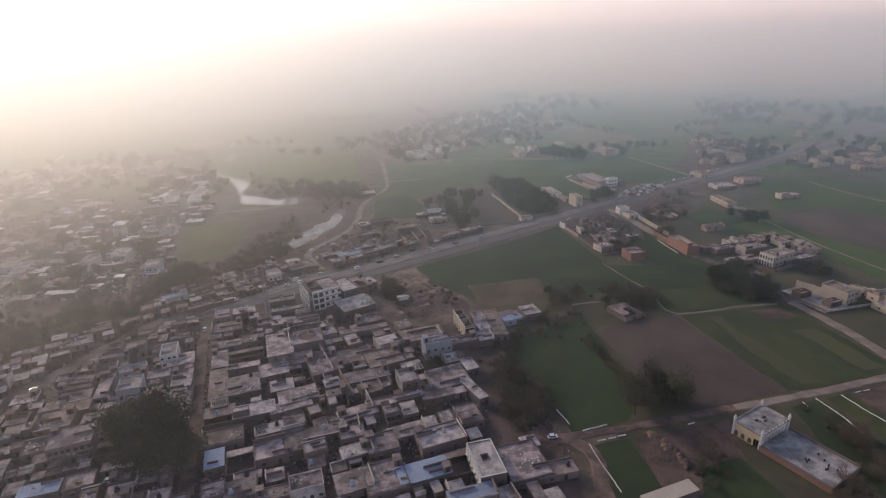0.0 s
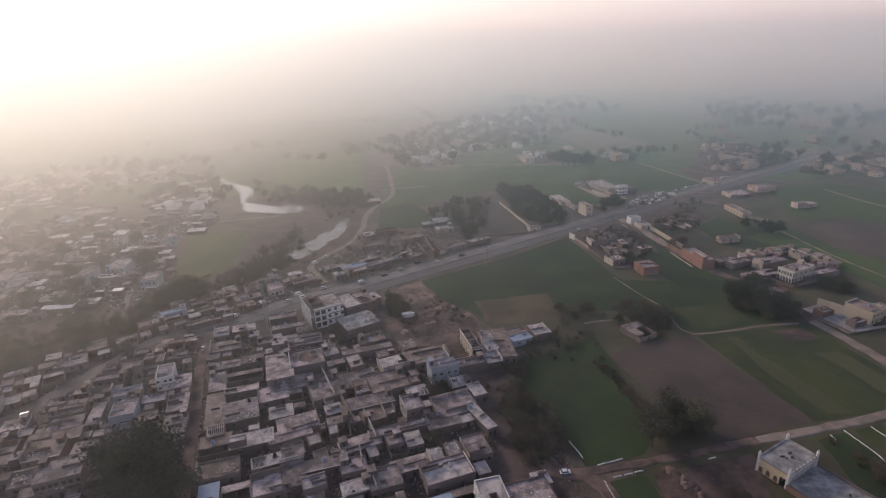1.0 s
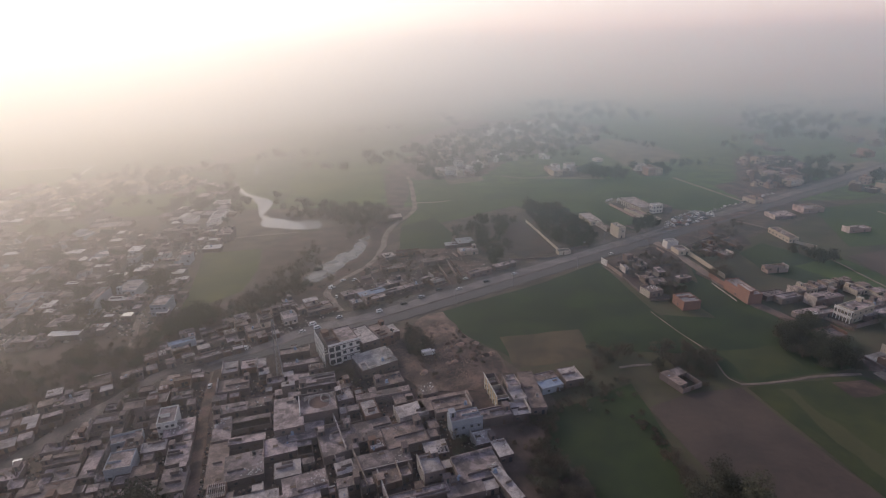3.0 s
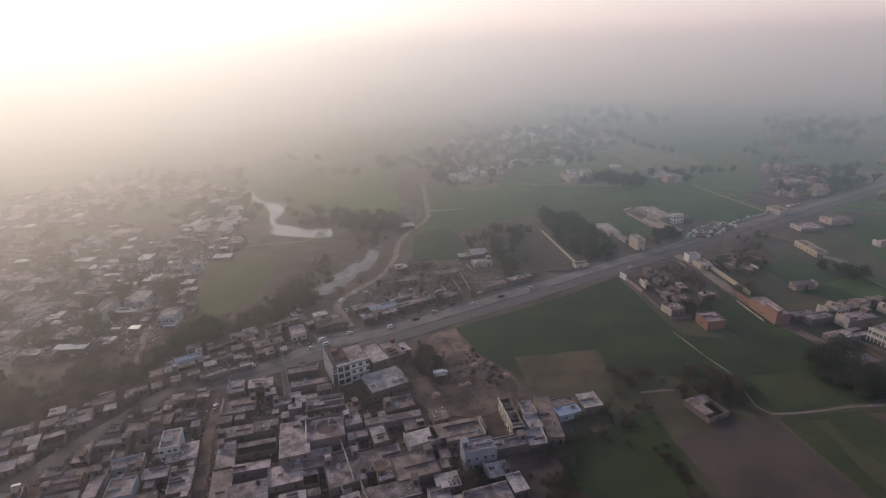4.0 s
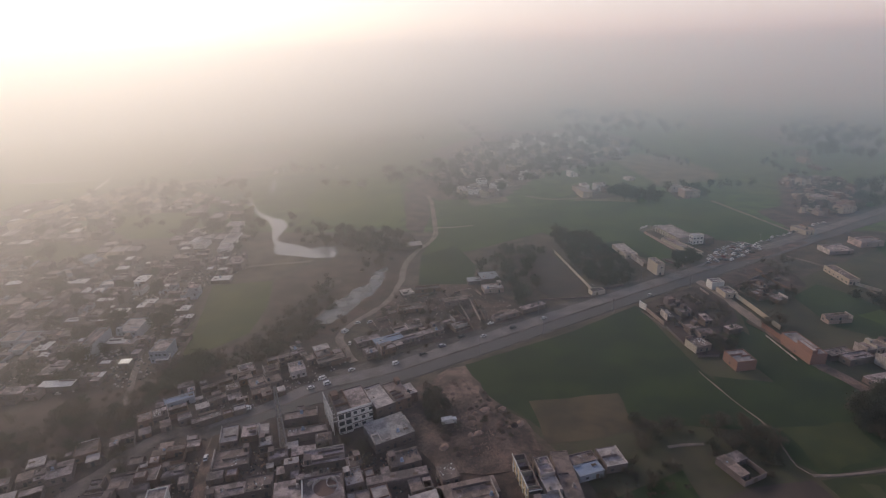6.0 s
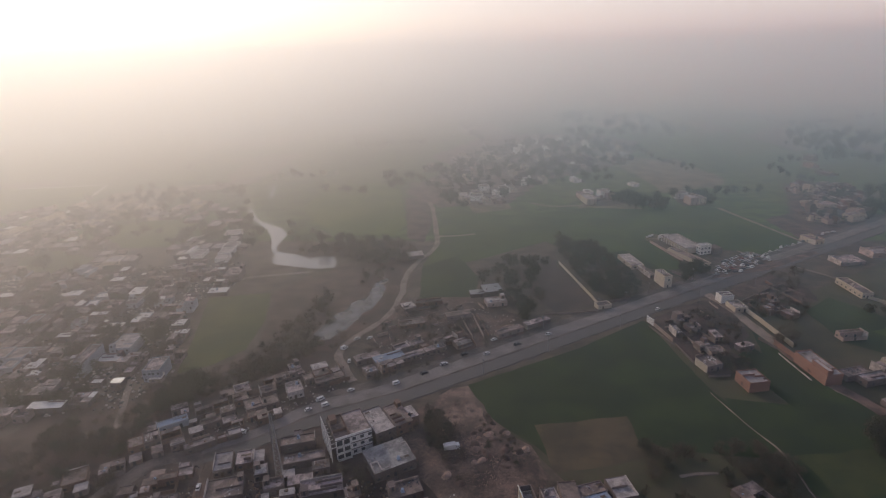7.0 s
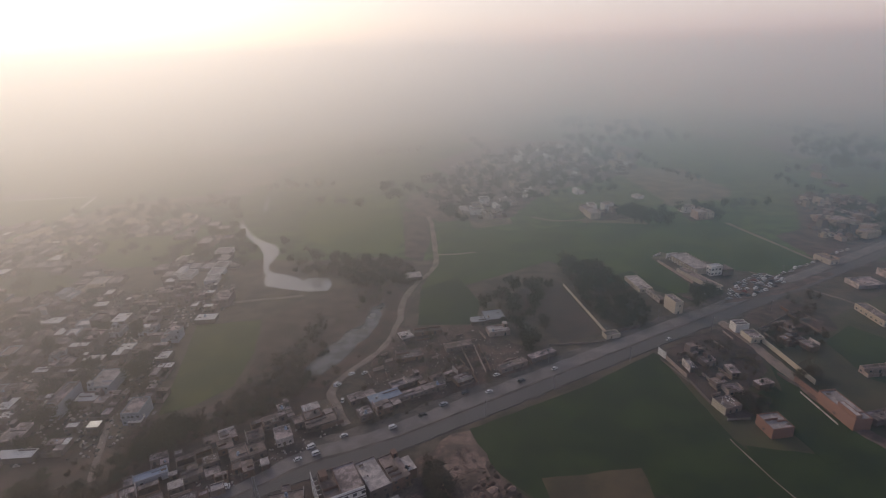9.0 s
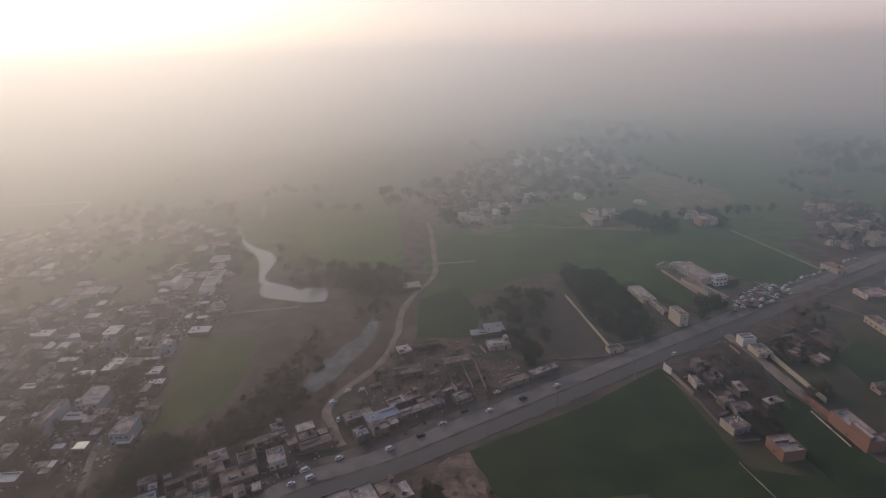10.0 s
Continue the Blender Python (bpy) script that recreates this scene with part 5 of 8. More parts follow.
# ---- house with sweeping ornamental parapets ----
def curved_house(x, y, w, d, h, ang):
    TAKEN.append((x, y, w, d, ang))
    ob = thing("house", x, y, ang, "house with tall sweeping pale ornamental parapets", "house", VG)
    part("wall", Kit().ring(-w / 2, -d / 2, w / 2, d / 2, 0, h, 0.3), PLASTER, ob)
    part("roof", Kit().box(-w / 2 + 0.3, -d / 2 + 0.3, h - 1.0, w / 2 - 0.3, d / 2 - 0.3, h - 0.75), ROOF, ob)
    part("side_parapet", Kit().box(-w / 2 - 0.1, -d / 2, h, -w / 2 + 0.3, d / 2, h + 1.4), WHITE, ob, "tall white parapet")
    zf = h - 0.75
    for r, cx, cy, a0, a1, top in ((w * 0.3, w * 0.05, d * 0.05, -0.6, 3.4, 1.5), (w * 0.17, w * 0.26, d * 0.18, 0.4, 5.2, 1.2), (w * 0.42, -w * 0.05, -d * 0.1, 1.2, 2.4, 1.9)):
        k = Kit()
        n = 16
        for i in range(n + 1):
            a = a0 + (a1 - a0) * i / n
            zt = zf + top * (0.65 + 0.35 * math.sin(3 * a))
            for rr in (r - 0.14, r + 0.14):
                px, py = cx + rr * math.cos(a), cy + rr * math.sin(a)
                k.v += [(px, py, zf), (px, py, zt)]
            if i:
                o = 4 * i
                k.f += [(o - 4, o - 3, o + 1, o), (o - 1, o - 2, o + 2, o + 3), (o - 3, o - 1, o + 3, o + 1)]
        part("curved_parapet", k, PALE_ROOF, ob, "sweeping pale parapet")
    part("terrace", Kit().prism(w * 0.05, d * 0.05, zf, zf + 0.08, w * 0.28, 20), BRICK, ob, "dull red terrace floor")
    for k in range(3):
        add_window(ob, -w / 2 + w * (k + 0.5) / 3, -d / 2, 1.2, "s")
    return ob


curved_house(-63.7, 219.8, 14.7, 13.9, 6.4, 18.8)


# ---- three-storey corner building on the main road ----
def corner_building(x, y, w, d, h, ang):
    """White front with dark windows and balconies; a bare white frame of posts and slanting beams before its side."""
    TAKEN.append((x, y, w, d, ang))
    ob = thing("corner_building", x, y, ang, "three-storey white commercial building with dark windows and an open side frame", "building")
    x0, x1, y0, y1 = -w / 2, w / 2, -d / 2, d / 2
    xm = x0 + w * 0.4
    part("wall", Kit().box(x0, y0, 0, x1, y0 + 0.3, h), WHITE, ob, "white painted front wall")
    part("side_wall", Kit().box(x0, y1 - 0.3, 0, x1, y1, h - 0.3).box(x0, y0 + 0.3, 0, x0 + 0.3, y1 - 0.3, h - 0.3).box(x1 - 0.3, y0 + 0.3, 0, x1, y1 - 0.3, h - 0.3), PLASTER, ob, "bare plastered side walls")
    part("roof", Kit().box(x0 + 0.3, y0 + 0.3, h - 1.2, xm, y1 - 0.3, h - 0.95), MUD_ROOF, ob, "brown flat roof")
    part("roof", Kit().box(xm, y0 + 0.3, h - 1.0, x1 - 0.3, y1 - 0.3, h - 0.75), ROOF, ob, "grey flat roof")
    part("roof_wall", Kit().box(xm - 0.15, y0 + 0.3, h - 0.95, xm + 0.15, y1 - 0.3, h + 0.5), BRICK, ob, "brick wall across the roof")
    st = (h - 1.0) / 3
    for fl in range(3):
        part("floor_band", Kit().box(x0 - 0.15, y0 - 0.25, st * (fl + 1) - 0.25, x1 + 0.15, y0, st * (fl + 1)), PLASTER, ob)
        for k in range(2):                 # recessed balconies on the street corner
            px = x0 + 1.6 + k * 3.0
            bal = part("balcony", Kit().box(px - 1.4, y0 - 1.3, st * fl + 0.05, px + 1.4, y0 - 0.26, st * fl + 0.25).box(px - 1.4, y0 - 1.3, st * fl + 0.25, px + 1.4, y0 - 1.15, st * fl + 1.0), WHITE, ob)
            part("opening", Kit().box(px - 1.15, y0 - 0.06, st * fl + 0.3, px + 1.15, y0, st * fl + 2.6), DARK, bal)
        for k in range(3):
            if (fl, k) != (0, 2):
                add_window(ob, xm + 1.6 + (x1 - xm - 2.4) * k / 2, y0, st * fl + 1.0, "s", 1.5, 1.7, WHITE)
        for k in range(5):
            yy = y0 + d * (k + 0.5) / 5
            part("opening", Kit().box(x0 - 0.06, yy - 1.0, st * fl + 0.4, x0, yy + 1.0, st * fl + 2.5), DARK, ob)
    for k in range(7):
        yy = y0 + d * k / 6
        part("column", Kit().box(x0 - 2.3, yy - 0.17, 0, x0 - 1.96, yy + 0.17, h + 1.2), WHITE, ob, "tall pale frame column")
        part("tie_beam", Kit().box(x0 - 1.96, yy - 0.12, st * 2, x0, yy + 0.12, st * 2 + 0.25), WHITE, ob)
    for z0, z1 in ((st - 0.3, st + 0.9), (st * 2 - 0.3, st * 2 + 0.9), (h - 0.6, h + 0.9)):
        part("slanting_beam", Kit().beam((x0 - 2.13, y0 - 0.3, z0), (x0 - 2.13, y1 + 0.3, z1), 0.16), WHITE, ob, "slanting pale frame beam")
    part("roof_room", Kit().box(x0 + 0.6, y1 - 5.0, h - 0.95, x0 + 3.6, y1 - 1.0, h + 1.3), BRICK, ob, "brick roof room")
    part("roof_wall", Kit().box(x0 + 0.3, y0 + 5.0, h - 0.95, xm - 0.15, y0 + 5.25, h + 0.3), BRICK, ob)
    return ob


corner_building(-65.4, 267.2, 15.2, 15.6, 10.6, 30)
block = house(-46.5, 255.6, 17.3, 14.6, 5.2, 32, PLASTER, GREY_SLAB, "grey two-storey block beside the corner building", windows=5, clutter=4, stair=False)
part("parapet", Kit().box(-8.6, -7.25, 5.2, -8.35, -2.0, 5.9).box(-8.35, -2.3, 5.2, -5.5, -2.0, 5.9).box(-5.75, -7.25, 5.2, -5.5, -2.3, 5.9).box(-5.5, -7.3, 5.2, -2.0, -7.05, 5.7), PALE_ROOF, block, "stepped white parapet")
part("parapet", Kit().box(8.35, -2.5, 5.2, 8.6, 3.0, 5.9).box(6.5, 2.75, 5.2, 8.35, 3.0, 5.9), PALE_ROOF, block, "broken white parapet")
house(-54.8, 275.4, 8.2, 14.4, 6.4, 30, PLASTER, PALE_ROOF, "block with a bright pale roof on the road", stair=False)
house(-47.0, 280.6, 7.0, 12.0, 6.0, 30, BRICK, MUD_ROOF, "unfinished brick building on the road", clutter=4)
house(-41.9, 282.8, 4.4, 6.6, 5.6, 30, BRICK, PALE_ROOF, "narrow brick building with a pale roof", stair=False)
house(-86.8, 263.8, 12.6, 4.5, 4.1, 18.8, PLASTER, MUD_ROOF, "low brown-roofed shop beside the road", stair=False)
house(-81.0, 254.3, 16.5, 5.0, 3.5, 18.8, PLASTER, ROOF)
house(-69.4, 239.5, 13.9, 6.1, 3.7, 18.8, PLASTER, ROOF, clutter=4)
house(-99.8, 254.2, 3.6, 5.6, 3.7, 18.8, PLASTER, PALE_ROOF, stair=False)
house(-37.7, 240.0, 10.8, 5.6, 3.7, 18.8, PLASTER, MUD_ROOF)
house(-88.3, 239.9, 6.7, 4.8, 3.5, 18.8, PLASTER, ROOF)

# new building site of ochre brick and pale concrete
def building_site(x, y, w, d, h, ang):
    w *= 0.62
    TAKEN.append((x, y, w, d, ang))
    ob = thing("unfinished_building", x, y, ang, "half-built house of ochre brick with white concrete frames", "building")
    x0, x1, y0, y1 = -w / 2, w / 2, -d / 2, d / 2
    part("wall", Kit().ring(x0, y0, x1, y1, 0, h, 0.3), PLASTER, ob)
    # only the west side gets the bright ochre, painted as sunlit
    part("west_face", Kit().box(x0 - 0.12, y0 + 0.3, 0.2, x0 - 0.003, y1, h - 0.2), SUNLIT_CREAM, ob, "ochre brick face coloured as if sunlit")
    part("top_beam", Kit().box(x0 - 0.5, y0, h + 0.6, x0 - 0.2, y1, h + 0.85), WHITE, ob)
    part("roof", Kit().box(x0 + 0.3, y0 + 0.3, h * 0.55, x1 - 0.3, y1 - 0.3, h * 0.55 + 0.2), ROOF, ob)
    for k in range(5):
        yy = y0 + d * (k + 0.5) / 5
        part("cross_wall", Kit().box(x0 + 0.3, yy, h * 0.55 + 0.2, x1 - 0.3, yy + 0.22, h * random.Random(k).uniform(0.75, 1.0)), PLASTER if k % 2 else CREAM, ob)
        add_window(ob, x0 - 0.12, yy, 1.0, "w", 1.4, 1.8, WHITE)
        part("column", Kit().box(x0 - 0.5, yy - 0.15, 0, x0 - 0.2, yy + 0.15, h + 0.6), WHITE, ob)
    for k in range(3):
        add_window(ob, x0 + w * (k + 0.5) / 3, y0, h * 0.55 + 0.9, "s", 1.3, 1.5, WHITE)
    return ob


building_site(9.0, 232.0, 7.4, 18.0, 6.2, 16)


# ---- prayer hall with its court ----
def prayer_hall():
    w, d, h = 15.6, 9.6, 5.2
    ob = thing("prayer_hall", 107.5, 153.5, 30, "cream prayer hall with an arcade, corner finials and a paved court", "building")
    TAKEN.append((112, 145, 18, 32, 30))
    x0, x1, y0, y1 = -w / 2, w / 2, -d / 2, d / 2
    part("wall", Kit().box(x0, y0 + 2.5, 0, x0 + 0.4, y1, h).box(x1 - 0.4, y0 + 2.5, 0, x1, y1, h).box(x0 + 0.4, y1 - 0.4, 0, x1 - 0.4, y1, h).box(x0 + 0.4, y0 + 2.5, 0, x1 - 0.4, y0 + 2.9, h), SUNLIT_CREAM, ob)
    part("roof", Kit().box(x0 - 0.3, y0 - 0.2, h, x1 + 0.3, y1 + 0.3, h + 0.25), GREY_SLAB, ob, "pale grey stained flat roof")
    part("parapet", Kit().ring(x0 - 0.3, y0 - 0.2, x1 + 0.3, y1 + 0.3, h + 0.25, h + 0.6, 0.2), GREY_SLAB, ob)
    n = 8
    for k in range(n + 1):
        px = x0 + w * k / n
        part("arcade_column", Kit().box(px - 0.28, y0, 0, px + 0.28, y0 + 0.55, h), WHITE, ob)
        part("merlon", Kit().box(px - 0.3, y0 - 0.2, h + 0.6, px + 0.3, y0 + 0.1, h + 1.1, 0.5), WHITE, ob)
    for k in range(n):
        px = x0 + w * (k + 0.5) / n
        a = Kit()
        for i in range(8):
            t0, t1 = math.pi * i / 8, math.pi * (i + 1) / 8
            r = w / n / 2 - 0.25
            zt = max(h - 1.6 + r * 0.9 * math.sin(t0), h - 1.6 + r * 0.9 * math.sin(t1))
            a.box(px + r * math.cos(t1), y0 + 0.1, zt, px + r * math.cos(t0), y0 + 0.45, h)
        part("arch", a, WHITE, ob)
        part("doorway", Kit().box(px - 0.6, y0 + 2.44, 0.2, px + 0.6, y0 + 2.5, 2.6), DARK, ob)
    for cx, cy in ((x0, y0), (x1, y0), (x0, y1), (x1, y1)):
        part("finial", Kit().prism(cx, cy, 0, h + 1.6, 0.42, 8).prism(cx, cy, h + 1.6, h + 2.2, 0.55, 8, 0.7).prism(cx, cy, h + 2.2, h + 3.0, 0.35, 8, 0.1), WHITE, ob, "white corner finial")
    for k in range(3):
        yy = y0 + 2.5 + (d - 2.5) * (k + 0.5) / 3
        o = Kit().box(x0 - 0.05, yy - 0.6, 0.3, x0, yy + 0.6, 1.7)
        for i in range(6):
            t0, t1 = math.pi * i / 6, math.pi * (i + 1) / 6
            o.box(x0 - 0.05, yy + 0.6 * math.cos(t1), 1.7, x0, yy + 0.6 * math.cos(t0), 1.7 + 0.6 * min(math.sin(t0), math.sin(t1)) + 0.1)
        part("arched_opening", o, WOOD, ob)
    part("side_porch", Kit().box(x0 - 0.1, y0 + 0.6, 3.2, x0 + 0.3, y0 + 2.4, h), SUNLIT_CREAM, ob)
    for k in range(6):
        rx, ry = random.Random(k).uniform(-3, 2), random.Random(k + 9).uniform(-1.5, 2.5)
        part("roof_goods", Kit().box(rx, ry, h + 0.25, rx + 0.9, ry + 0.5, h + 0.7, 0.8), DARK if k % 2 else WOOD, ob)
    court = 22.0
    part("court", Kit().box(x0, y0 - court, 0, x1 + 0.5, y0, 1.7), GREY_SLAB, ob, "worn pale grey paved court")
    part("retaining_wall", Kit().box(x0 - 0.6, y0 - court, 0, x0, y0, 2.0), RED_BRICK, ob, "red brick retaining wall")
    part("court_wall", Kit().box(x1 + 0.5, y0 - court, 0, x1 + 0.8, y0, 2.6).box(x0 - 0.6, y0 - court - 0.3, 0, x1 + 0.8, y0 - court, 2.2), PLASTER, ob)
    part("retaining_coping", Kit().box(x0 - 0.75, y0 - court, 2.0, x0 + 0.3, y0, 2.12), PLASTER, ob)
    return ob


prayer_hall()
rng = random.Random(31)
for k in range(9):
    a, b = rng.uniform(-3, 7), -5 - rng.uniform(11, 19)
    ca, sa = math.cos(radians(30)), math.sin(radians(30))
    alone("clay_pot", Kit().prism(0, 0, 0, 0.5, 0.25, 8, 1.4).prism(0, 0, 0.5, 0.85, 0.35, 8, 0.55), DARK, "dark pot standing on the court", "pot", "pots on the court", at=(107.5 + a * ca - b * sa, 153.5 + a * sa + b * ca, 1.7))

# ---- farm houses east of the village ----
FG = "farm houses"
compound(89.3, 242.9, 11.0, 13.0, 28, PLASTER, (ROOF, ROOF, MUD_ROOF), "crumbling mud-plastered farm house with low rooms round a court", FG, random.Random(12))
wall_run(86.3, 380.8, 88.5, 375.6, 3.6, WHITE, "tall whitewashed wall end by the road", th=0.6, posts=2)
wall_run(88.7, 375.2, 93.9, 357, 2.2, PINK, "pinkish plastered boundary wall")
wall_run(85.6, 374.5, 93.6, 353.5, 0.5, PLASTER, "low grey kerb along the crop")
wall_run(94.2, 353.6, 97.9, 335, 1.3, PLASTER, "low grey field wall")
wall_run(101, 322.8, 111.8, 324.1, 1.2, PLASTER, "low grey field wall")
house(104.4, 332.2, 9.0, 8.4, 3.8, 21.8, PLASTER, MUD_ROOF, "low farm house with a muddy roof behind a cream wall", stair=False, group=FG)
# separate cream wall paints the sunlit west side of the house
wall_run(98.3, 334.6, 101.4, 326.5, 3.9, CREAM, "tall cream wall for the sunlit side of a farm house")
house(112.2, 345.2, 8.3, 6.4, 3.1, 10, PINK, MUD_ROOF, "low farm house with a pinkish roof", stair=False, group=FG)
house(98.4, 366.0, 4.3, 8.6, 3.0, 10, PLASTER, PALE_ROOF, "narrow grey shed with a pale roof", stair=False, parapet=0.15, group=FG)
house(118.4, 362.3, 4.4, 8.2, 3.0, 8, PLASTER, ROOF, "dusty low grey shed", stair=False, parapet=0.15, group=FG)
house(129.0, 350.7, 8.6, 4.5, 3.2, 20, PLASTER, ROOF, "dusty low grey shed", stair=False, parapet=0.2, group=FG)
house(118.6, 316.8, 10.2, 10.9, 5.4, 12, RED_BRICK, PALE_ROOF, "tall red brick barn with a pale roof", windows=0, stair=False, group=FG, parapet=0.5, clutter=3)
house(154.5, 329.0, 8.4, 22.0, 6.0, 10, RED_BRICK, PALE_ROOF, "long brick farm building with a pale roof", windows=0, stair=False, group=FG, parapet=0.3)
wall_run(150.4, 339.5, 146.6, 356, 3.0, RED_BRICK, "red brick compound wall")
wall_run(148.4, 321.5, 144.6, 346, 0.6, PALE_ROOF, "low pale kerb along the brick building")
wall_run(146.8, 402, 150.4, 382, 2.8, CREAM, "long cream-washed compound wall")
wall_run(150.4, 382, 155.0, 353, 2.8, CREAM, "long cream-washed compound wall")

wall_run(145.8, 350.7, 140.9, 361.4, 1.4, PLASTER, "low grey field wall")
house(140.9, 409.2, 8.2, 6.5, 5.4, 10, WHITE, ROOF, "white flat-roofed roadside gatehouse", stair=False, group=FG, windows=1)
house(144.2, 398.9, 8.0, 10.4, 3.5, 10, CREAM, ROOF, "cream flat-roofed roadside house", stair=False, group=FG)
wall_run(178, 428.8, 187.4, 400.8, 1.6, BRICK, "low red brick wall")
wall_run(152.1, 408.6, 178, 428.8, 1.4, PLASTER, "low grey plastered wall")
house(190.6, 364.3, 13.9, 6.1, 3.8, 10, PINK, MUD_ROOF, "small brown farm house in the field", stair=False, group=FG, court=0.5)
house(228.3, 427.1, 7.2, 24.8, 4.1, 5, CREAM, ROOF, "long cream house with dark windows", stair=False, group=FG, windows=3, west=6)
wall_run(228.5, 416.6, 239.1, 403.4, 2.0, CREAM, "low cream yard wall")
house(282.6, 492.0, 18.8, 13.0, 4.1, 10, PINK, ROOF, "small pinkish roadside house", group=FG)
house(252.0, 476.5, 19.2, 12.6, 3.1, 10, PLASTER, ROOF, "grey flat-roofed roadside shed", stair=False, group=FG)
house(287.7, 438.7, 18.6, 7.0, 3.3, 12, PINK, PALE_ROOF, "small lone house in the fields", stair=False, group=FG)

house(64.8, 124.8, 17.7, 4.5, 3.8, 20, PLASTER, CREAM, "low farm shed with a pale cream roof", stair=False, parapet=0.15, group=FG, clutter=0)
# villa row along the earth road


def villa(x, y, w, d, h, ang):
    """A two-storey house with a white frame of balconies before its sunny side."""
    ob = house(x, y, w, d, h, ang, CREAM, ROOF, "two-storey cream villa with white framed balconies", windows=4, group=FG, clutter=3)
    x0, y0, y1 = -w / 2, -d / 2, d / 2
    n, st = 5, (h - 0.4) / 2
    for k in range(n + 1):
        yy = y0 + d * k / n
        part("column", Kit().box(x0 - 1.9, yy - 0.2, 0, x0 - 1.5, yy + 0.2, h + 0.5), WHITE, ob, "white balcony column")
    for fl in range(2):
        bal = part("balcony", Kit().box(x0 - 1.95, y0 - 0.2, st * (fl + 1) - 0.2, x0, y1 + 0.2, st * (fl + 1) + 0.05), WHITE, ob, "white balcony slab")
        part("railing", Kit().box(x0 - 1.9, y0, st * (fl + 1) + 0.05, x0 - 1.75, y1, st * (fl + 1) + 0.75), WHITE, bal)
        for k in range(n):
            yy = y0 + d * (k + 0.5) / n
            part("doorway", Kit().box(x0 - 0.06, yy - 0.6, st * fl + 0.1, x0 - 0.003, yy + 0.6, st * fl + 2.5), DARK, ob)
            a, rr = Kit(), d / n / 2 - 0.2
            for i in range(6):
                t0, t1 = math.pi * i / 6, math.pi * (i + 1) / 6
                zt = st * (fl + 1) - 1.1 + rr * 0.8 * max(math.sin(t0), math.sin(t1))
                a.box(x0 - 1.85, yy + rr * math.cos(t1), zt, x0 - 1.55, yy + rr * math.cos(t0), st * (fl + 1) - 0.2)
            part("arch", a, WHITE, bal)
    return ob


villa(199.8, 302.8, 16.5, 8.6, 7.0, 25)
wall_run(183.5, 300.5, 190.5, 288.5, 1.5, PLASTER, "grey front yard wall of the villa", posts=5)
sheet("yard", [(181, 303), (189, 305), (196, 293), (190.5, 286.5)], 0.02, YARD_EARTH, "earth front yard of the villa", "yard", ragged=0.3)
house(193.9, 319.5, 18.9, 8.0, 5.2, 18, PLASTER, ROOF, "plastered farm house with roof rooms", group=FG, clutter=3)
house(176.4, 321.8, 15.0, 6.2, 3.7, 18, PLASTER, ROOF, "low pale-fronted roadside house", stair=False, group=FG)
house(179.8, 304.1, 20.8, 7.3, 3.3, 18, PLASTER, ROOF, "grey flat-roofed farm shed", stair=False, group=FG)
house(170.4, 278.7, 17.3, 9.7, 4.1, 18, BRICK, MUD_ROOF, "small brick house by the trees", stair=False, group=FG)
house(213.5, 303.5, 25.2, 5.7, 3.1, 18, PLASTER, ROOF, "low grey farm house", group=FG)
house(170.3, 326.5, 14.6, 6.6, 3.1, 18, PLASTER, ROOF, "low grey flat-roofed farm shed", stair=False, group=FG)
wall_run(193.1, 290.2, 216.5, 299.3, 2.2, PLASTER, "low grey yard wall")
house(203.0, 253.4, 9.5, 13.0, 6.8, 25, CREAM, MUD_ROOF, "villa with a long tall cream side wall", group=FG, stair=False, windows=3)
sheet("yard", [(177, 263), (186, 238), (203, 243), (197, 262), (190, 268)], 0.02, GREY_SLAB, "paved yard of the cream-walled villa", "yard", ragged=0.4)
wall_run(178.5, 261.5, 187, 238.6, 1.3, PLASTER, "low grey yard wall beside the earth road")
wall_run(187, 238.6, 213, 244.5, 1.2, PALE_ROOF, "low pale yard wall")
wall_run(190, 268, 196.5, 258, 4.2, CREAM, "cream yard wall of the villa")
house(186.5, 257.5, 8.0, 5.0, 3.0, 20, BRICK, PALE_ROOF, "small brick shed with goods on its roof", group=FG, clutter=4, stair=False)
house(194.8, 246.0, 8.0, 4.5, 3.0, 20, PLASTER, ROOF, "low grey shed in the villa yard", group=FG, stair=False)
house(229.2, 252.2, 24.4, 6.4, 4.1, 14, CREAM, ROOF, "cream painted farm house", group=FG)


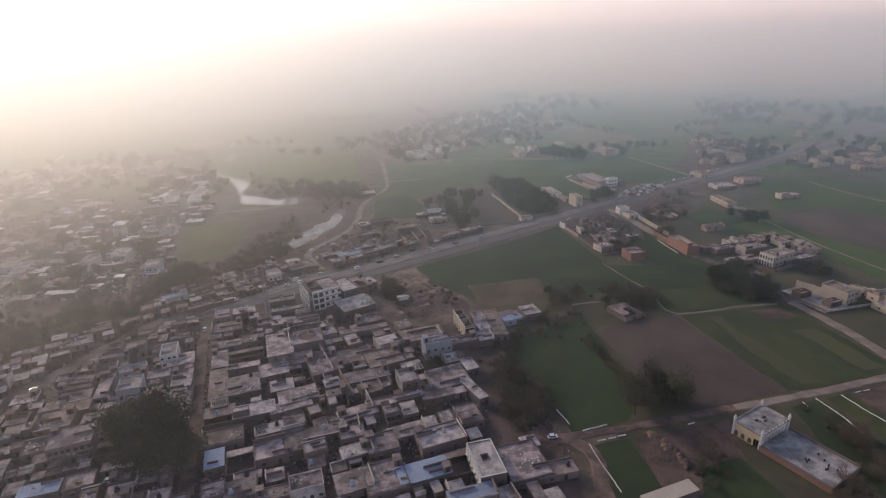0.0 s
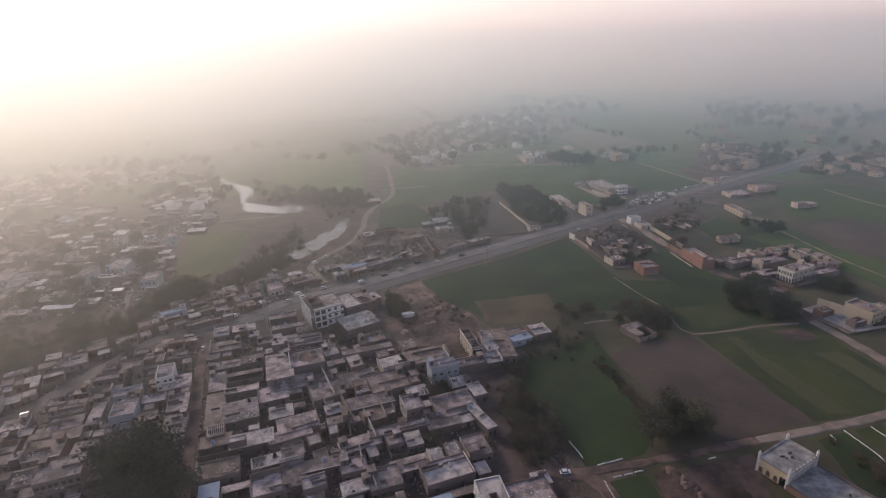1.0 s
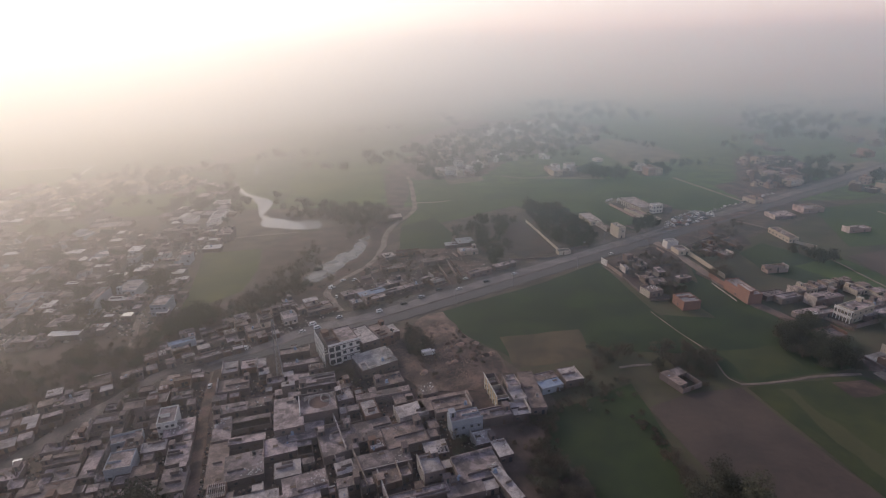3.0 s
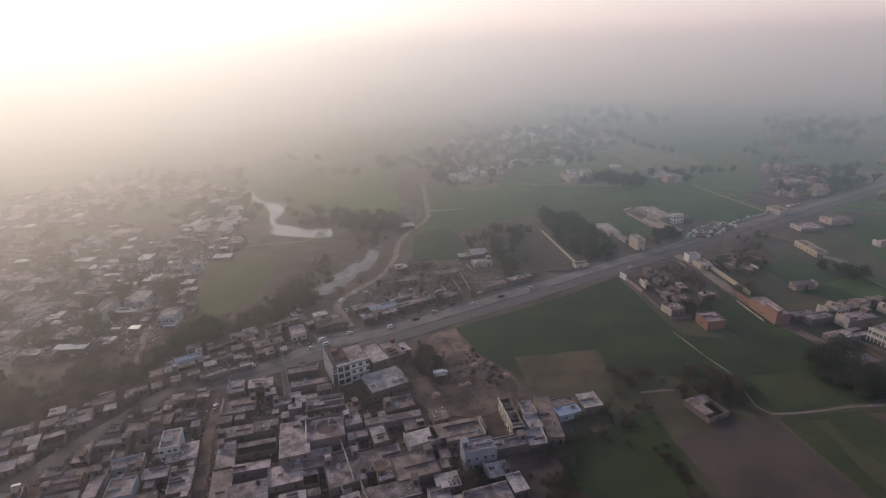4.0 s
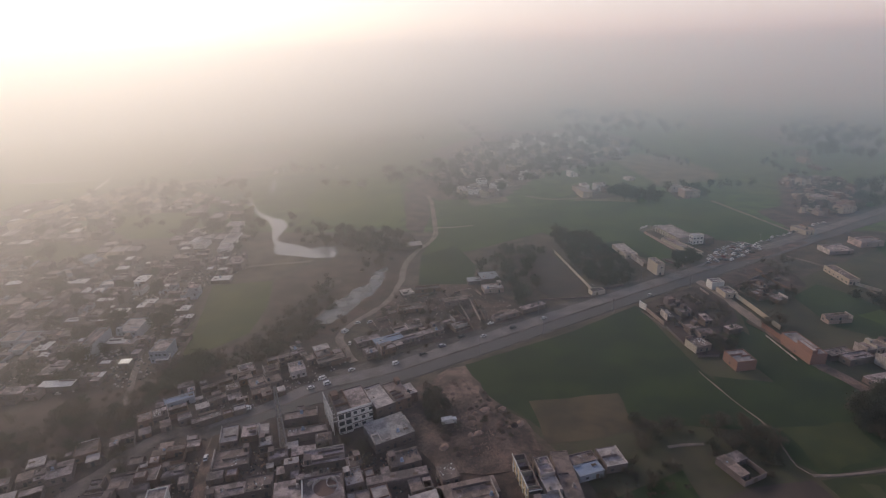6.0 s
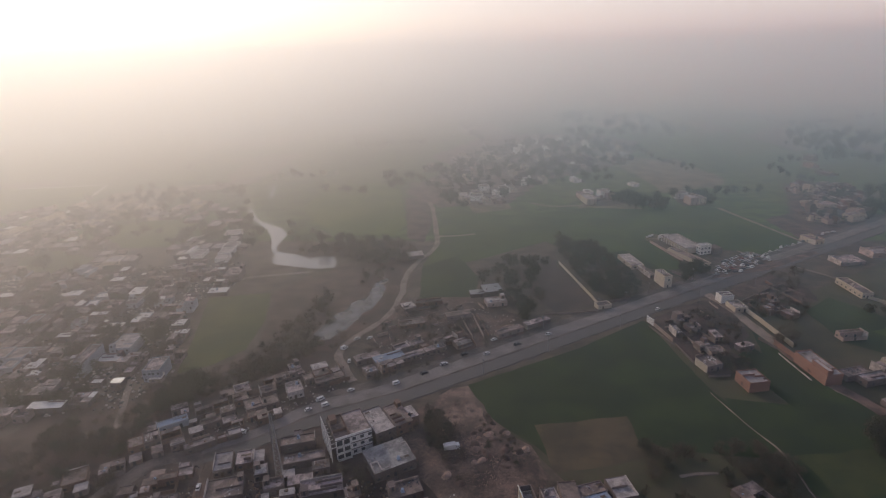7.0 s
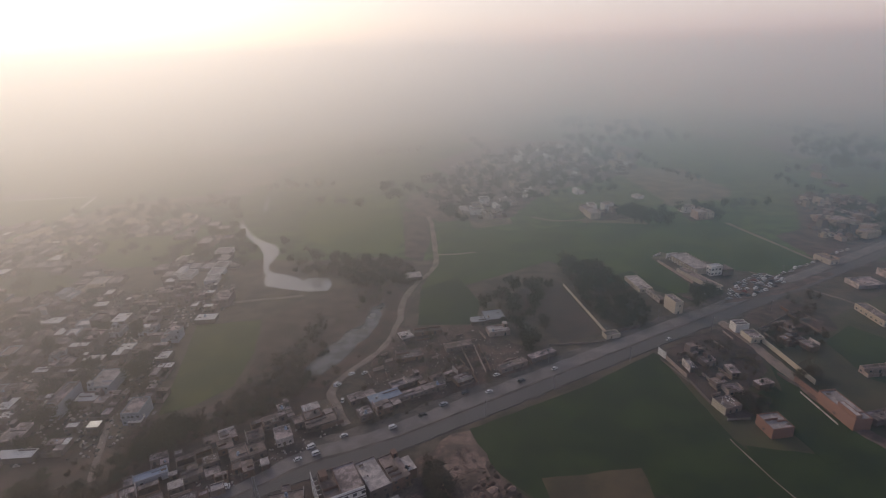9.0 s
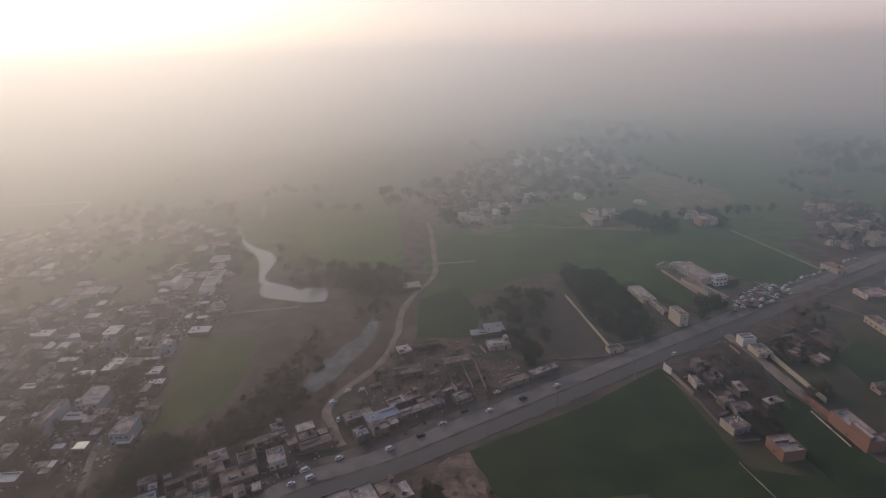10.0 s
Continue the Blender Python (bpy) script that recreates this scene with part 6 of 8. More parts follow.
# ---- school with a long roof ----
def school(x, y, w, d, h, ang):
    """A long flat-roofed hall with posts along its eaves, a taller white front block, and rounded end parapets."""
    TAKEN.append((x, y, w, d, ang))
    ob = thing("school_building", x, y, ang, "long cream school with a bright flat roof and white front block", "building")
    x0, x1, y0, y1 = -w / 2, w / 2, -d / 2, d / 2
    part("wall", Kit().ring(x0 + 1.6, y0, x1, y1, 0, h, 0.4), CREAM, ob)
    part("roof", Kit().box(x0, y0 + 0.4, h, x1 + 0.3, y1 + 0.3, h + 0.25), PALE_ROOF, ob, "bright flat roof")
    part("parapet", Kit().ring(x0, y0 + 0.4, x1 + 0.3, y1 + 0.3, h + 0.25, h + 0.7, 0.2), PALE_ROOF, ob)
    for k in range(10):
        yy = y0 + 0.8 + (d - 1.2) * k / 9
        part("veranda_post", Kit().box(x0 + 0.1, yy - 0.2, 0, x0 + 0.5, yy + 0.2, h), WHITE, ob, "white veranda post")
        part("roof_post", Kit().box(x1 - 0.1, yy - 0.2, h + 0.7, x1 + 0.3, yy + 0.2, h + 1.5), CREAM, ob)
        if k < 9:
            part("doorway", Kit().box(x0 + 1.54, yy + 0.9, 0.1, x0 + 1.6, yy + 2.3, 2.4), DARK, ob)
    for fl in range(2):
        z = fl * 3.3
        block = part("front_block", Kit().box(x1 - 4.5, y0 - 5.0, z, x1 + 5.0, y0 + 0.4, z + 3.3), WHITE, ob, "white two-storey front block")
        for k in range(3):
            add_window(block, x1 - 3.0 + k * 3.0, y0 - 5.0, z + 1.0, "s", 1.4, 1.5, WHITE)
        for k in range(2):
            add_window(block, x1 - 4.5, y0 - 3.8 + k * 2.4, z + 1.0, "w", 1.3, 1.5, WHITE)
    part("parapet", Kit().ring(x1 - 4.5, y0 - 5.0, x1 + 5.0, y0 + 0.4, 6.6, 7.5, 0.25), WHITE, ob)
    part("side_block", Kit().ring(x1 + 5.02, y0 - 7.5, x1 + 12.5, y0 + 2.0, 0, 5.0, 0.3).box(x1 + 5.32, y0 - 7.2, 4.3, x1 + 12.2, y0 + 1.7, 4.5), PLASTER, ob, "grey block beside the front")
    k, n = Kit(), 12                       # rounded parapet behind the far end
    for i in range(n + 1):
        a = math.pi * (0.05 + 0.9 * i / n)
        for rr in (w * 0.5 - 0.3, w * 0.5):
            px, py = x0 + w * 0.4 + rr * math.cos(a), y1 + 1.5 + rr * 0.7 * math.sin(a)
            k.v += [(px, py, 0), (px, py, 3.4)]
        if i:
            o = 4 * i
            k.f += [(o - 4, o - 3, o + 1, o), (o - 1, o - 2, o + 2, o + 3), (o - 3, o - 1, o + 3, o + 1)]
    part("curved_wall", k, WHITE, ob, "white curved end wall")
    return ob


school(145.3, 510.0, 14.0, 32.0, 4.4, 17)
house(142.6, 482.5, 6.5, 30.0, 3.2, 22, CREAM, MUD_ROOF, "low tan-roofed wing of the school", stair=False, windows=4)

wall_run(123.9, 518.9, 136.9, 476.8, 2.0, PINK, "pinkish school yard wall")
wall_run(123.5, 530, 131, 536, 1.6, WHITE, "low white end wall of the school yard")
house(110.5, 435.4, 5.0, 10.1, 8.6, 14, CREAM, ROOF, "tall cream tower-like house on the roadside", stair=False, windows=1)
house(103.8, 455.1, 4.1, 17.4, 3.1, 14, BRICK, MUD_ROOF, "low brick wing behind the cream tower", stair=False)
house(97.6, 472.9, 8.5, 19.0, 3.3, 14, CREAM, PALE_ROOF, "shed with a pale cream roof", stair=False, parapet=0.2)
wall_run(122.8, 455.9, 131.2, 443.9, 1.6, PLASTER, "low grey plastered wall")
wall_run(61.6, 402.5, 44.8, 472.4, 2.0, CREAM, "long pale boundary wall of the grove")
house(63.9, 399.2, 8.0, 4.5, 2.9, 20, CREAM, ROOF, "small white gatehouse of the grove", stair=False, windows=1)
wall_run(68.7, 405.2, 83.8, 410.9, 1.8, PLASTER, "grey roadside wall of the grove")
wall_run(26.4, 387.8, 58.7, 392.4, 0.8, PLASTER, "low grey kerb wall")
house(250.5, 520.5, 7.5, 12.0, 4.1, 20, CREAM, MUD_ROOF, "cream flat-roofed roadside shed", stair=False)
house(309.0, 612.0, 14.0, 9.0, 6.5, 20, CREAM, ROOF, "pale two-storey house near the far road", windows=4)
house(315.0, 578.0, 13.0, 8.3, 6.0, 20, CREAM, ROOF, "pale two-storey house near the far road", windows=4)

house(384.9, 544.4, 18.0, 4.5, 3.6, 20, CREAM, ROOF, "long pale roadside hall", stair=False, windows=5)
house(93.5, 641.0, 9.0, 15.0, 6.6, 12, CREAM, PALE_ROOF, "cream two-storey far farm house", far=True)
house(90.0, 658.0, 7.0, 13.0, 5.0, 12, PINK, ROOF, "pinkish far farm wing", far=True)
house(112.5, 664.0, 9.0, 8.0, 7.6, 15, WHITE, ROOF, "white two-storey far farm house", far=True)
house(118.0, 656.5, 6.5, 7.0, 6.0, 15, PINK, ROOF, "small pinkish far farm house", far=True)
house(104.0, 650.0, 9.0, 6.0, 3.6, 15, PLASTER, ROOF, "low grey far farm shed", far=True)
house(190.0, 657.0, 11.0, 8.0, 6.4, 15, WHITE, ROOF, "white flat-roofed far farm house", far=True)
house(194.0, 634.5, 8.0, 10.0, 8.0, 15, PINK, PALE_ROOF, "pinkish two-storey far farm house", far=True)
house(203.0, 637.5, 7.0, 9.0, 6.5, 15, CREAM, ROOF, "cream far farm house", far=True)
house(-35.5, 650.0, 8.0, 19.0, 7.0, 10, CREAM, PALE_ROOF, "long cream house at the edge of the far village", far=True)
house(-22.5, 655.0, 12.0, 8.0, 5.6, 10, WHITE, ROOF, "white house at the edge of the far village", far=True)

# ---- shops and yards between the road and the drain ----
SG = "roadside shops"
house(-101.4, 301.2, 7.4, 9.4, 4.3, 30, PALE_ROOF, ROOF, "small pale stained roadside block", stair=False, group=SG, windows=3)
house(-87.0, 311.4, 14.1, 4.9, 3.3, 30, PLASTER, MUD_ROOF, "open-fronted shop with a brown roof", stair=False, group=SG, windows=4)
house(-95.0, 321.3, 8.2, 5.6, 3.7, 30, PLASTER, PALE_ROOF, "small shop with a pale roof", stair=False, group=SG)
house(-116.9, 288.6, 7.6, 9.1, 3.3, 34, PLASTER, MUD_ROOF, "narrow shop with a brown roof", stair=False, group=SG)
house(-110.2, 291.4, 8.0, 7.8, 3.3, 34, PLASTER, MUD_ROOF, "narrow shop with a dusty roof", stair=False, group=SG)
house(-134.7, 269.2, 5.7, 4.5, 3.5, 34, PLASTER, PALE_ROOF, "small shop with a pale roof", stair=False, group=SG)
house(-131.1, 275.7, 8.8, 4.5, 3.1, 34, PLASTER, MUD_ROOF, "low shop with a brown roof", stair=False, group=SG)
house(-148.2, 273.8, 12.9, 4.5, 3.5, 34, BLUE_WALL, BLUE_ROOF, "low shed with a bluish roof", stair=False, group=SG)
house(-139.0, 261.5, 5.7, 4.9, 3.1, 34, PLASTER, ROOF, "low flat-roofed roadside shop", stair=False, group=SG)
house(-128.8, 261.2, 12.6, 4.5, 3.1, 34, PLASTER, ROOF, "low flat-roofed roadside shop", stair=False, group=SG)
house(-60.4, 332.3, 16.2, 6.9, 3.3, 32, PLASTER, BLUE_ROOF, "row of shops with a bluish sheet roof", stair=False, group=SG, windows=5)
house(-48.1, 335.6, 13.6, 4.5, 3.1, 32, PLASTER, ROOF, "row of dark-fronted shops", stair=False, group=SG, windows=5)
house(-36.8, 341.7, 12.2, 4.5, 3.8, 32, PLASTER, ROOF, "row of dark-fronted shops", stair=False, group=SG, windows=4)
house(21.0, 374.7, 16.7, 4.5, 3.5, 32, PLASTER, ROOF, "grey flat-roofed roadside house", stair=False, group=SG, windows=3)
house(4.5, 363.7, 16.8, 4.5, 3.6, 32, PLASTER, MUD_ROOF, "low brown-roofed roadside shed", stair=False, group=SG, windows=3)
house(-5.7, 420.0, 11.7, 10.7, 3.5, 15, PLASTER, TIN, "farm shed with a sheet roof", stair=False, parapet=0.2)
house(-15.4, 414.6, 8.6, 5.3, 3.1, 15, PLASTER, TIN, "farm shed with a sheet roof", stair=False, parapet=0.2)
house(-3.1, 402.3, 11.7, 6.8, 3.3, 15, PINK, PALE_ROOF, "small farm house with a pale roof", clutter=3)
house(-26.3, 383.1, 13.9, 4.5, 3.6, 15, PLASTER, MUD_ROOF, "low brown farm house", stair=False)
house(-46.2, 400.5, 17.0, 4.5, 3.4, 15, BRICK, MUD_ROOF, "low brick farm shed", stair=False)
house(-53.7, 372.2, 13.3, 6.2, 3.2, 15, BRICK, MUD_ROOF, "low brick farm shed", stair=False)
house(-66.6, 484.8, 11.2, 7.8, 3.6, 15, PLASTER, PALE_ROOF, "small hut beside the track", stair=False, far=True)
wall_run(-16.6, 358, -25.9, 386.3, 1.8, PINK, "low pinkish yard wall")
wall_run(-10.1, 358.2, -17.5, 385.3, 1.8, PINK, "low pinkish yard wall")
wall_run(-7.2, 359.3, -14.9, 385.4, 1.8, BRICK, "low red brick yard wall")
wall_run(-29.2, 377.9, -16.1, 383, 1.6, PLASTER, "low grey yard wall")

# ruined and half-built low walls in the roadside yards
def ruins(poly, n, ang, seed):
    rng = random.Random(seed)
    xs, ys = [p[0] for p in poly], [p[1] for p in poly]
    made = 0
    for _ in range(n * 20):
        x, y, ln, a = rng.uniform(min(xs), max(xs)), rng.uniform(min(ys), max(ys)), rng.uniform(3.5, 11), radians(ang + rng.choice((0, 90)) + rng.uniform(-6, 6))
        if made < n and inside(x, y, poly) and footprint_free(x, y, ln, 0.5, math.degrees(a), 0.3):
            dx, dy = math.cos(a) * ln / 2, math.sin(a) * ln / 2
            m, word = rng.choice(((BRICK, "red brick"), (PLASTER, "grey plastered"), (PINK, "pinkish plastered"), (MUD_ROOF, "mud brick")))
            wall_run(x - dx, y - dy, x + dx, y + dy, rng.uniform(0.7, 2.1), m, "broken low %s yard wall" % word)
            made += 1


ruins([(-75, 345), (-66, 405), (-22, 408), (10, 384), (12, 366), (-26, 341), (-63, 322)], 26, 28, 3)
ruins([(96, 378), (136, 405), (134, 364), (112, 334), (102, 334)], 14, 20, 4)
ruins([(150, 404), (184, 446), (200, 428), (190, 402), (166, 386)], 14, 20, 5)
ruins([(-150, 248), (-105, 300), (-86, 330), (-80, 312), (-125, 262)], 12, 34, 6)

# ---- hazy village beyond the drain: its larger houses ----
LG = "houses beyond the drain"
house(-222.3, 320.4, 6.1, 21.8, 7.8, 8, BLUE_WALL, ROOF, "two-storey pale blue house with parapets and dark windows", windows=4, group=LG)
house(-179.6, 314.3, 8.7, 13.2, 7.0, 8, BLUE_WALL, ROOF, "two-storey pale blue house", windows=4, group=LG)
house(-211.9, 338.4, 11.3, 16.7, 6.0, 8, BLUE_WALL, PALE_ROOF, "large house with a pale roof edge", windows=4, group=LG)
house(-194.7, 414.0, 12.9, 8.1, 3.3, 8, PLASTER, WHITE, "long shed with a bright pale roof", stair=False, group=LG)
house(-195.6, 366.0, 7.3, 9.4, 3.5, 8, PLASTER, WHITE, "shed with a bright pale roof", stair=False, group=LG)
house(-205.2, 303.4, 6.3, 4.5, 3.1, 8, PLASTER, WHITE, "shed with a bright pale roof", stair=False, group=LG)
house(-176.8, 308.9, 6.1, 4.5, 3.1, 8, PLASTER, WHITE, "shed with a bright pale roof", stair=False, group=LG)
house(-251.1, 317.7, 6.5, 9.3, 3.7, 8, PLASTER, WHITE, "house with a bright pale roof", group=LG)
house(-296.5, 404.6, 13.6, 8.9, 4.1, 8, PLASTER, WHITE, "house with a bright pale roof", group=LG)
house(-216.2, 282.9, 16.2, 5.6, 3.7, 8, PLASTER, WHITE, "long house with a pale roof", group=LG)
house(-195.7, 441.5, 10.9, 15.9, 6.0, 8, PLASTER, ROOF, "two-storey house near the pond", group=LG)
house(-252.2, 411.2, 8.9, 11.9, 3.7, 8, PLASTER, WHITE, "house with a bright pale roof", group=LG)
house(-212.1, 432.6, 5.2, 8.9, 3.3, 8, PLASTER, WHITE, "shed with a bright pale roof", stair=False, group=LG)
house(-194.7, 303.8, 5.5, 5.3, 3.6, 8, PLASTER, TIN, "shed with a sheet roof", stair=False, group=LG)
house(-257.4, 348.2, 9.3, 6.8, 3.7, 8, PLASTER, WHITE, "house with a pale roof", group=LG)
house(-236.1, 361.6, 11.7, 5.3, 3.7, 8, PLASTER, WHITE, "house with a pale roof", group=LG)


# ---- the rest of each village: plots in rows ----
def fill_village(poly, ang, row, widths, seed, walls, roofs, group, label, keep=0.85, far=False, two=0.1, court=0.3, avoid=()):
    rng = random.Random(seed)
    c, s = math.cos(radians(ang)), math.sin(radians(ang))
    us, vs = [x * c + y * s for x, y in poly], [-x * s + y * c for x, y in poly]
    v = min(vs)
    while v < max(vs):
        d = rng.uniform(*row)
        u = min(us) + rng.uniform(0, 4)
        while u < max(us):
            w = rng.uniform(*widths)
            cu, cv = u + w / 2, v + d / 2
            x, y = cu * c - cv * s, cu * s + cv * c
            ww, dd = w * rng.uniform(0.97, 1.0), d * rng.uniform(0.9, 1.0)
            u += w + (rng.uniform(1.5, 3) if rng.random() < 0.07 else 0.03)
            if not inside(x, y, poly) or rng.random() > keep:
                continue
            if any(math.hypot(x - X, y - Y) < R for X, Y, R in avoid) or any(inside(x, y, field) for field in OPEN_FIELDS):
                continue
            for shrink in (1.0, 0.85, 0.7, 0.55):
                if footprint_free(x, y, ww * shrink, dd * shrink, ang, 0.04):
                    break
            else:
                continue
            ww, dd = ww * shrink, dd * shrink
            if not far and x > -262 and ww > 7 and dd > 7 and rng.random() < 0.6:
                compound(x, y, ww, dd, ang, rng.choice(walls), roofs, "walled village house with low rooms round a court", group, rng)
                continue
            if not far and rng.random() < 0.1 and shrink > 0.7:
                yard(x, y, ww, dd, rng.uniform(2.0, 2.8), ang, rng.choice(walls))
                continue
            small = ww * dd < 30
            h = rng.uniform(2.4, 3.3) if small else rng.uniform(3.0, 4.0) + (3.0 if rng.random() < two else 0)
            if far or x < -262:
                far_house(x, y, ww, dd, h, ang, rng.choice(walls), rng.choice(roofs), rng, group)
                continue
            house(x, y, ww, dd, h, ang, rng.choice(walls), rng.choice(roofs), label, 1 if small else rng.randint(2, 3), not small and rng.random() < 0.45, rng.uniform(0.3, 0.5) if rng.random() < court and dd > 8 else 0.0, rng.randint(1, 3), None, rng.uniform(0.2, 0.6), group, far, "outbuilding" if small else "house")
        v += d + (rng.uniform(1.5, 2.5) if rng.random() < 0.2 else 0.05)


def occupy_line(pts, width):
    for (x0, y0), (x1, y1) in zip(pts, pts[1:]):
        TAKEN.append(((x0 + x1) / 2, (y0 + y1) / 2, math.hypot(x1 - x0, y1 - y0), width, math.degrees(math.atan2(y1 - y0, x1 - x0))))


PARTY[:] = [1.0, 1.0]
occupy_line(STREET, 3.8)
occupy_line(ROAD[4:], 22.0)
occupy_line(ROAD[:4], 7.0)
occupy_line(ROAD[3:5], 14.0)
occupy_line(TRACK, 6.0)
occupy_line(LANE, 6.0)
GROVES = [(-102, 154.3, 13), (-4.8, 198.3, 6), (22, 203.4, 7), (31, 182.5, 12), (22.2, 165.5, 10)]
for rows, cols, sd in (((10, 16), (6, 11), 5), ((7, 10), (5, 9), 55), ((4.5, 7), (4, 7), 105)):
    fill_village([(-123.7, 244.9), (-89.6, 275.1), (-70.1, 250.6), (-51.6, 234.9), (-24.4, 238.9), (0.2, 213.9), (9.6, 199.7), (16.7, 172.4), (11.2, 156.8), (5.7, 128.9), (35, 137), (33.8, 123.6), (-78.1, 127.6)], 18.8, rows, cols, sd, (PLASTER, PLASTER, PLASTER, PLASTER, PLASTER, BRICK), (ROOF, ROOF, ROOF, MUD_ROOF, PALE_ROOF, PALE_ROOF), VG, "flat-roofed grey plastered village house with a parapet", 0.97 if sd < 100 else 0.6, avoid=GROVES)
for rows, cols, sd in (((8, 12), (8, 13), 6), ((6, 8), (5, 8), 106), ((3.6, 5), (3.4, 5), 206)):
    fill_village([(-187.6, 168.5), (-196.3, 189.7), (-176.2, 200.7), (-161, 220.3), (-130.9, 257.5), (-121.3, 239), (-101, 185.1), (-80.7, 127.7), (-148.4, 130.2)], 18.8, rows, cols, sd, (PLASTER, PLASTER, PLASTER, PLASTER, BRICK), (ROOF, ROOF, MUD_ROOF), VG, "flat-roofed grey plastered village house with a parapet", 0.95 if sd < 100 else 0.6, avoid=GROVES)
fill_village([(-137.1, 271.3), (-159.1, 273.7), (-159, 263.5), (-154.9, 248.4), (-132.3, 249.6)], 34, (7, 10), (6, 9), 7, (PLASTER, PLASTER, PLASTER, PLASTER, BRICK), (ROOF, MUD_ROOF), SG, "low dusty roadside shop", 0.9, two=0.0)
fill_village([(-137.1, 278.4), (-144.9, 285.5), (-117.2, 316.5), (-87.4, 335.2), (-81, 311.1), (-103.5, 295.2), (-121.5, 275.5)], 34, (6, 8), (5, 8), 8, (PLASTER, PLASTER, PLASTER, PLASTER, BRICK), (ROOF, MUD_ROOF), SG, "low dusty roadside shop", 0.8, two=0.0)
fill_village([(-65.2, 320.4), (-76.5, 312.2), (-77, 330.2), (-56.9, 351.6), (-22, 357.8), (-15.9, 353.1), (-52.5, 324.9)], 34, (6, 8), (6, 9), 9, (PLASTER, BRICK), (ROOF, MUD_ROOF), SG, "low dusty roadside shop", 0.75, two=0.0)
for rows, cols, sd in (((8, 11), (7, 11), 10), ((5, 7), (4.5, 7), 110)):
    fill_village([(-166.3, 186.4), (-150.1, 205.8), (-127.2, 245.1), (-101.4, 283.3), (-128.8, 296.9), (-148.7, 288.8), (-165, 241.5), (-210.3, 213.4), (-211.8, 194.3), (-190.1, 182)], 30, rows, cols, sd, (PLASTER, PLASTER, PLASTER, PLASTER, BRICK), (ROOF, ROOF, MUD_ROOF, PALE_ROOF), SG, "low dusty roadside shop", 0.72, two=0.05)
fill_village([(-270.9, 263.5), (-348, 338.3), (-410.7, 459.1), (-310.5, 458.9), (-250.9, 465.4), (-200.7, 472), (-187.1, 439.9), (-205.1, 391.6), (-170.1, 314.9), (-181.6, 286.1)], 8, (9, 14), (7, 12), 11, (PLASTER, PLASTER, PLASTER, BLUE_WALL), (ROOF, ROOF, WHITE, MUD_ROOF), LG, "flat-roofed house in the hazy village beyond the drain", 0.5, court=0.4)
fill_village([(-428.1, 474), (-517.2, 594.3), (-485.8, 634), (-388.5, 636.5), (-294.3, 641.1), (-243.8, 557.5), (-285.1, 542), (-391.6, 602.3), (-400.7, 527.1)], 8, (12, 20), (8, 13), 12, (PLASTER, PLASTER, CREAM), (ROOF, ROOF, PALE_ROOF), LG, "distant flat-roofed house in the haze", 0.5, far=True)
fill_village([(-42, 637), (-11.2, 619.3), (38.9, 666.7), (67.4, 772.9), (183.3, 842.2), (201, 962.3), (95.5, 1081.5), (-6.9, 1014.7), (-99.1, 802.9), (-88.9, 748)], 15, (10, 18), (7, 11), 13, (PLASTER, PLASTER, WHITE, PINK, CREAM), (ROOF, ROOF, MUD_ROOF), "distant village houses", "distant flat-roofed house in the haze", 0.24, far=True, two=0.4)
for rows, cols, sd in (((7, 11), (5, 9), 14), ((4, 7), (3.5, 6), 114)):
    fill_village([(327.5, 712), (363, 712), (380, 690), (365.2, 650), (333.6, 585.2), (290.9, 558), (276, 575), (288, 610), (305, 652)], 20, rows, cols, sd, (PLASTER, PLASTER, PINK, BRICK, CREAM), (ROOF, ROOF, MUD_ROOF, PALE_ROOF), "houses near the far road", "flat-roofed house near the far road", 0.3, far=True, two=0.08)
fill_village([(348.6, 827.7), (500.5, 857.3), (614.9, 833.3), (597.4, 704.6), (469.9, 626.5), (386.3, 677.3), (316.1, 661.5)], 20, (12, 20), (7, 12), 15, (PLASTER, PLASTER, PINK), (ROOF, ROOF), "distant village houses", "distant flat-roofed house in the haze", 0.035, far=True, two=0.3)
fill_village([(163.1, 748.3), (84.4, 738.7), (69.6, 671.6), (136.9, 641.4), (197.5, 631.4), (216, 668.1)], 15, (10, 16), (7, 11), 16, (PLASTER, WHITE), (ROOF, PALE_ROOF), "far farm houses", "far flat-roofed farm house", 0.06, far=True)
fill_village([(333.3, 567.6), (430, 615.4), (516.7, 629.8), (437.7, 526.7), (377.3, 534.7)], 30, (9, 14), (7, 11), 17, (PLASTER, CREAM, PINK), (ROOF, PALE_ROOF), "houses near the far road", "flat-roofed roadside house", 0.4, far=True)
fill_village([(-295.7, 518.3), (-242.1, 543.6), (-210.4, 472), (-254.6, 472.2)], 8, (12, 18), (9, 14), 18, (PLASTER, WHITE), (ROOF, PALE_ROOF), LG, "flat-roofed house in the hazy village", 0.5, far=True)

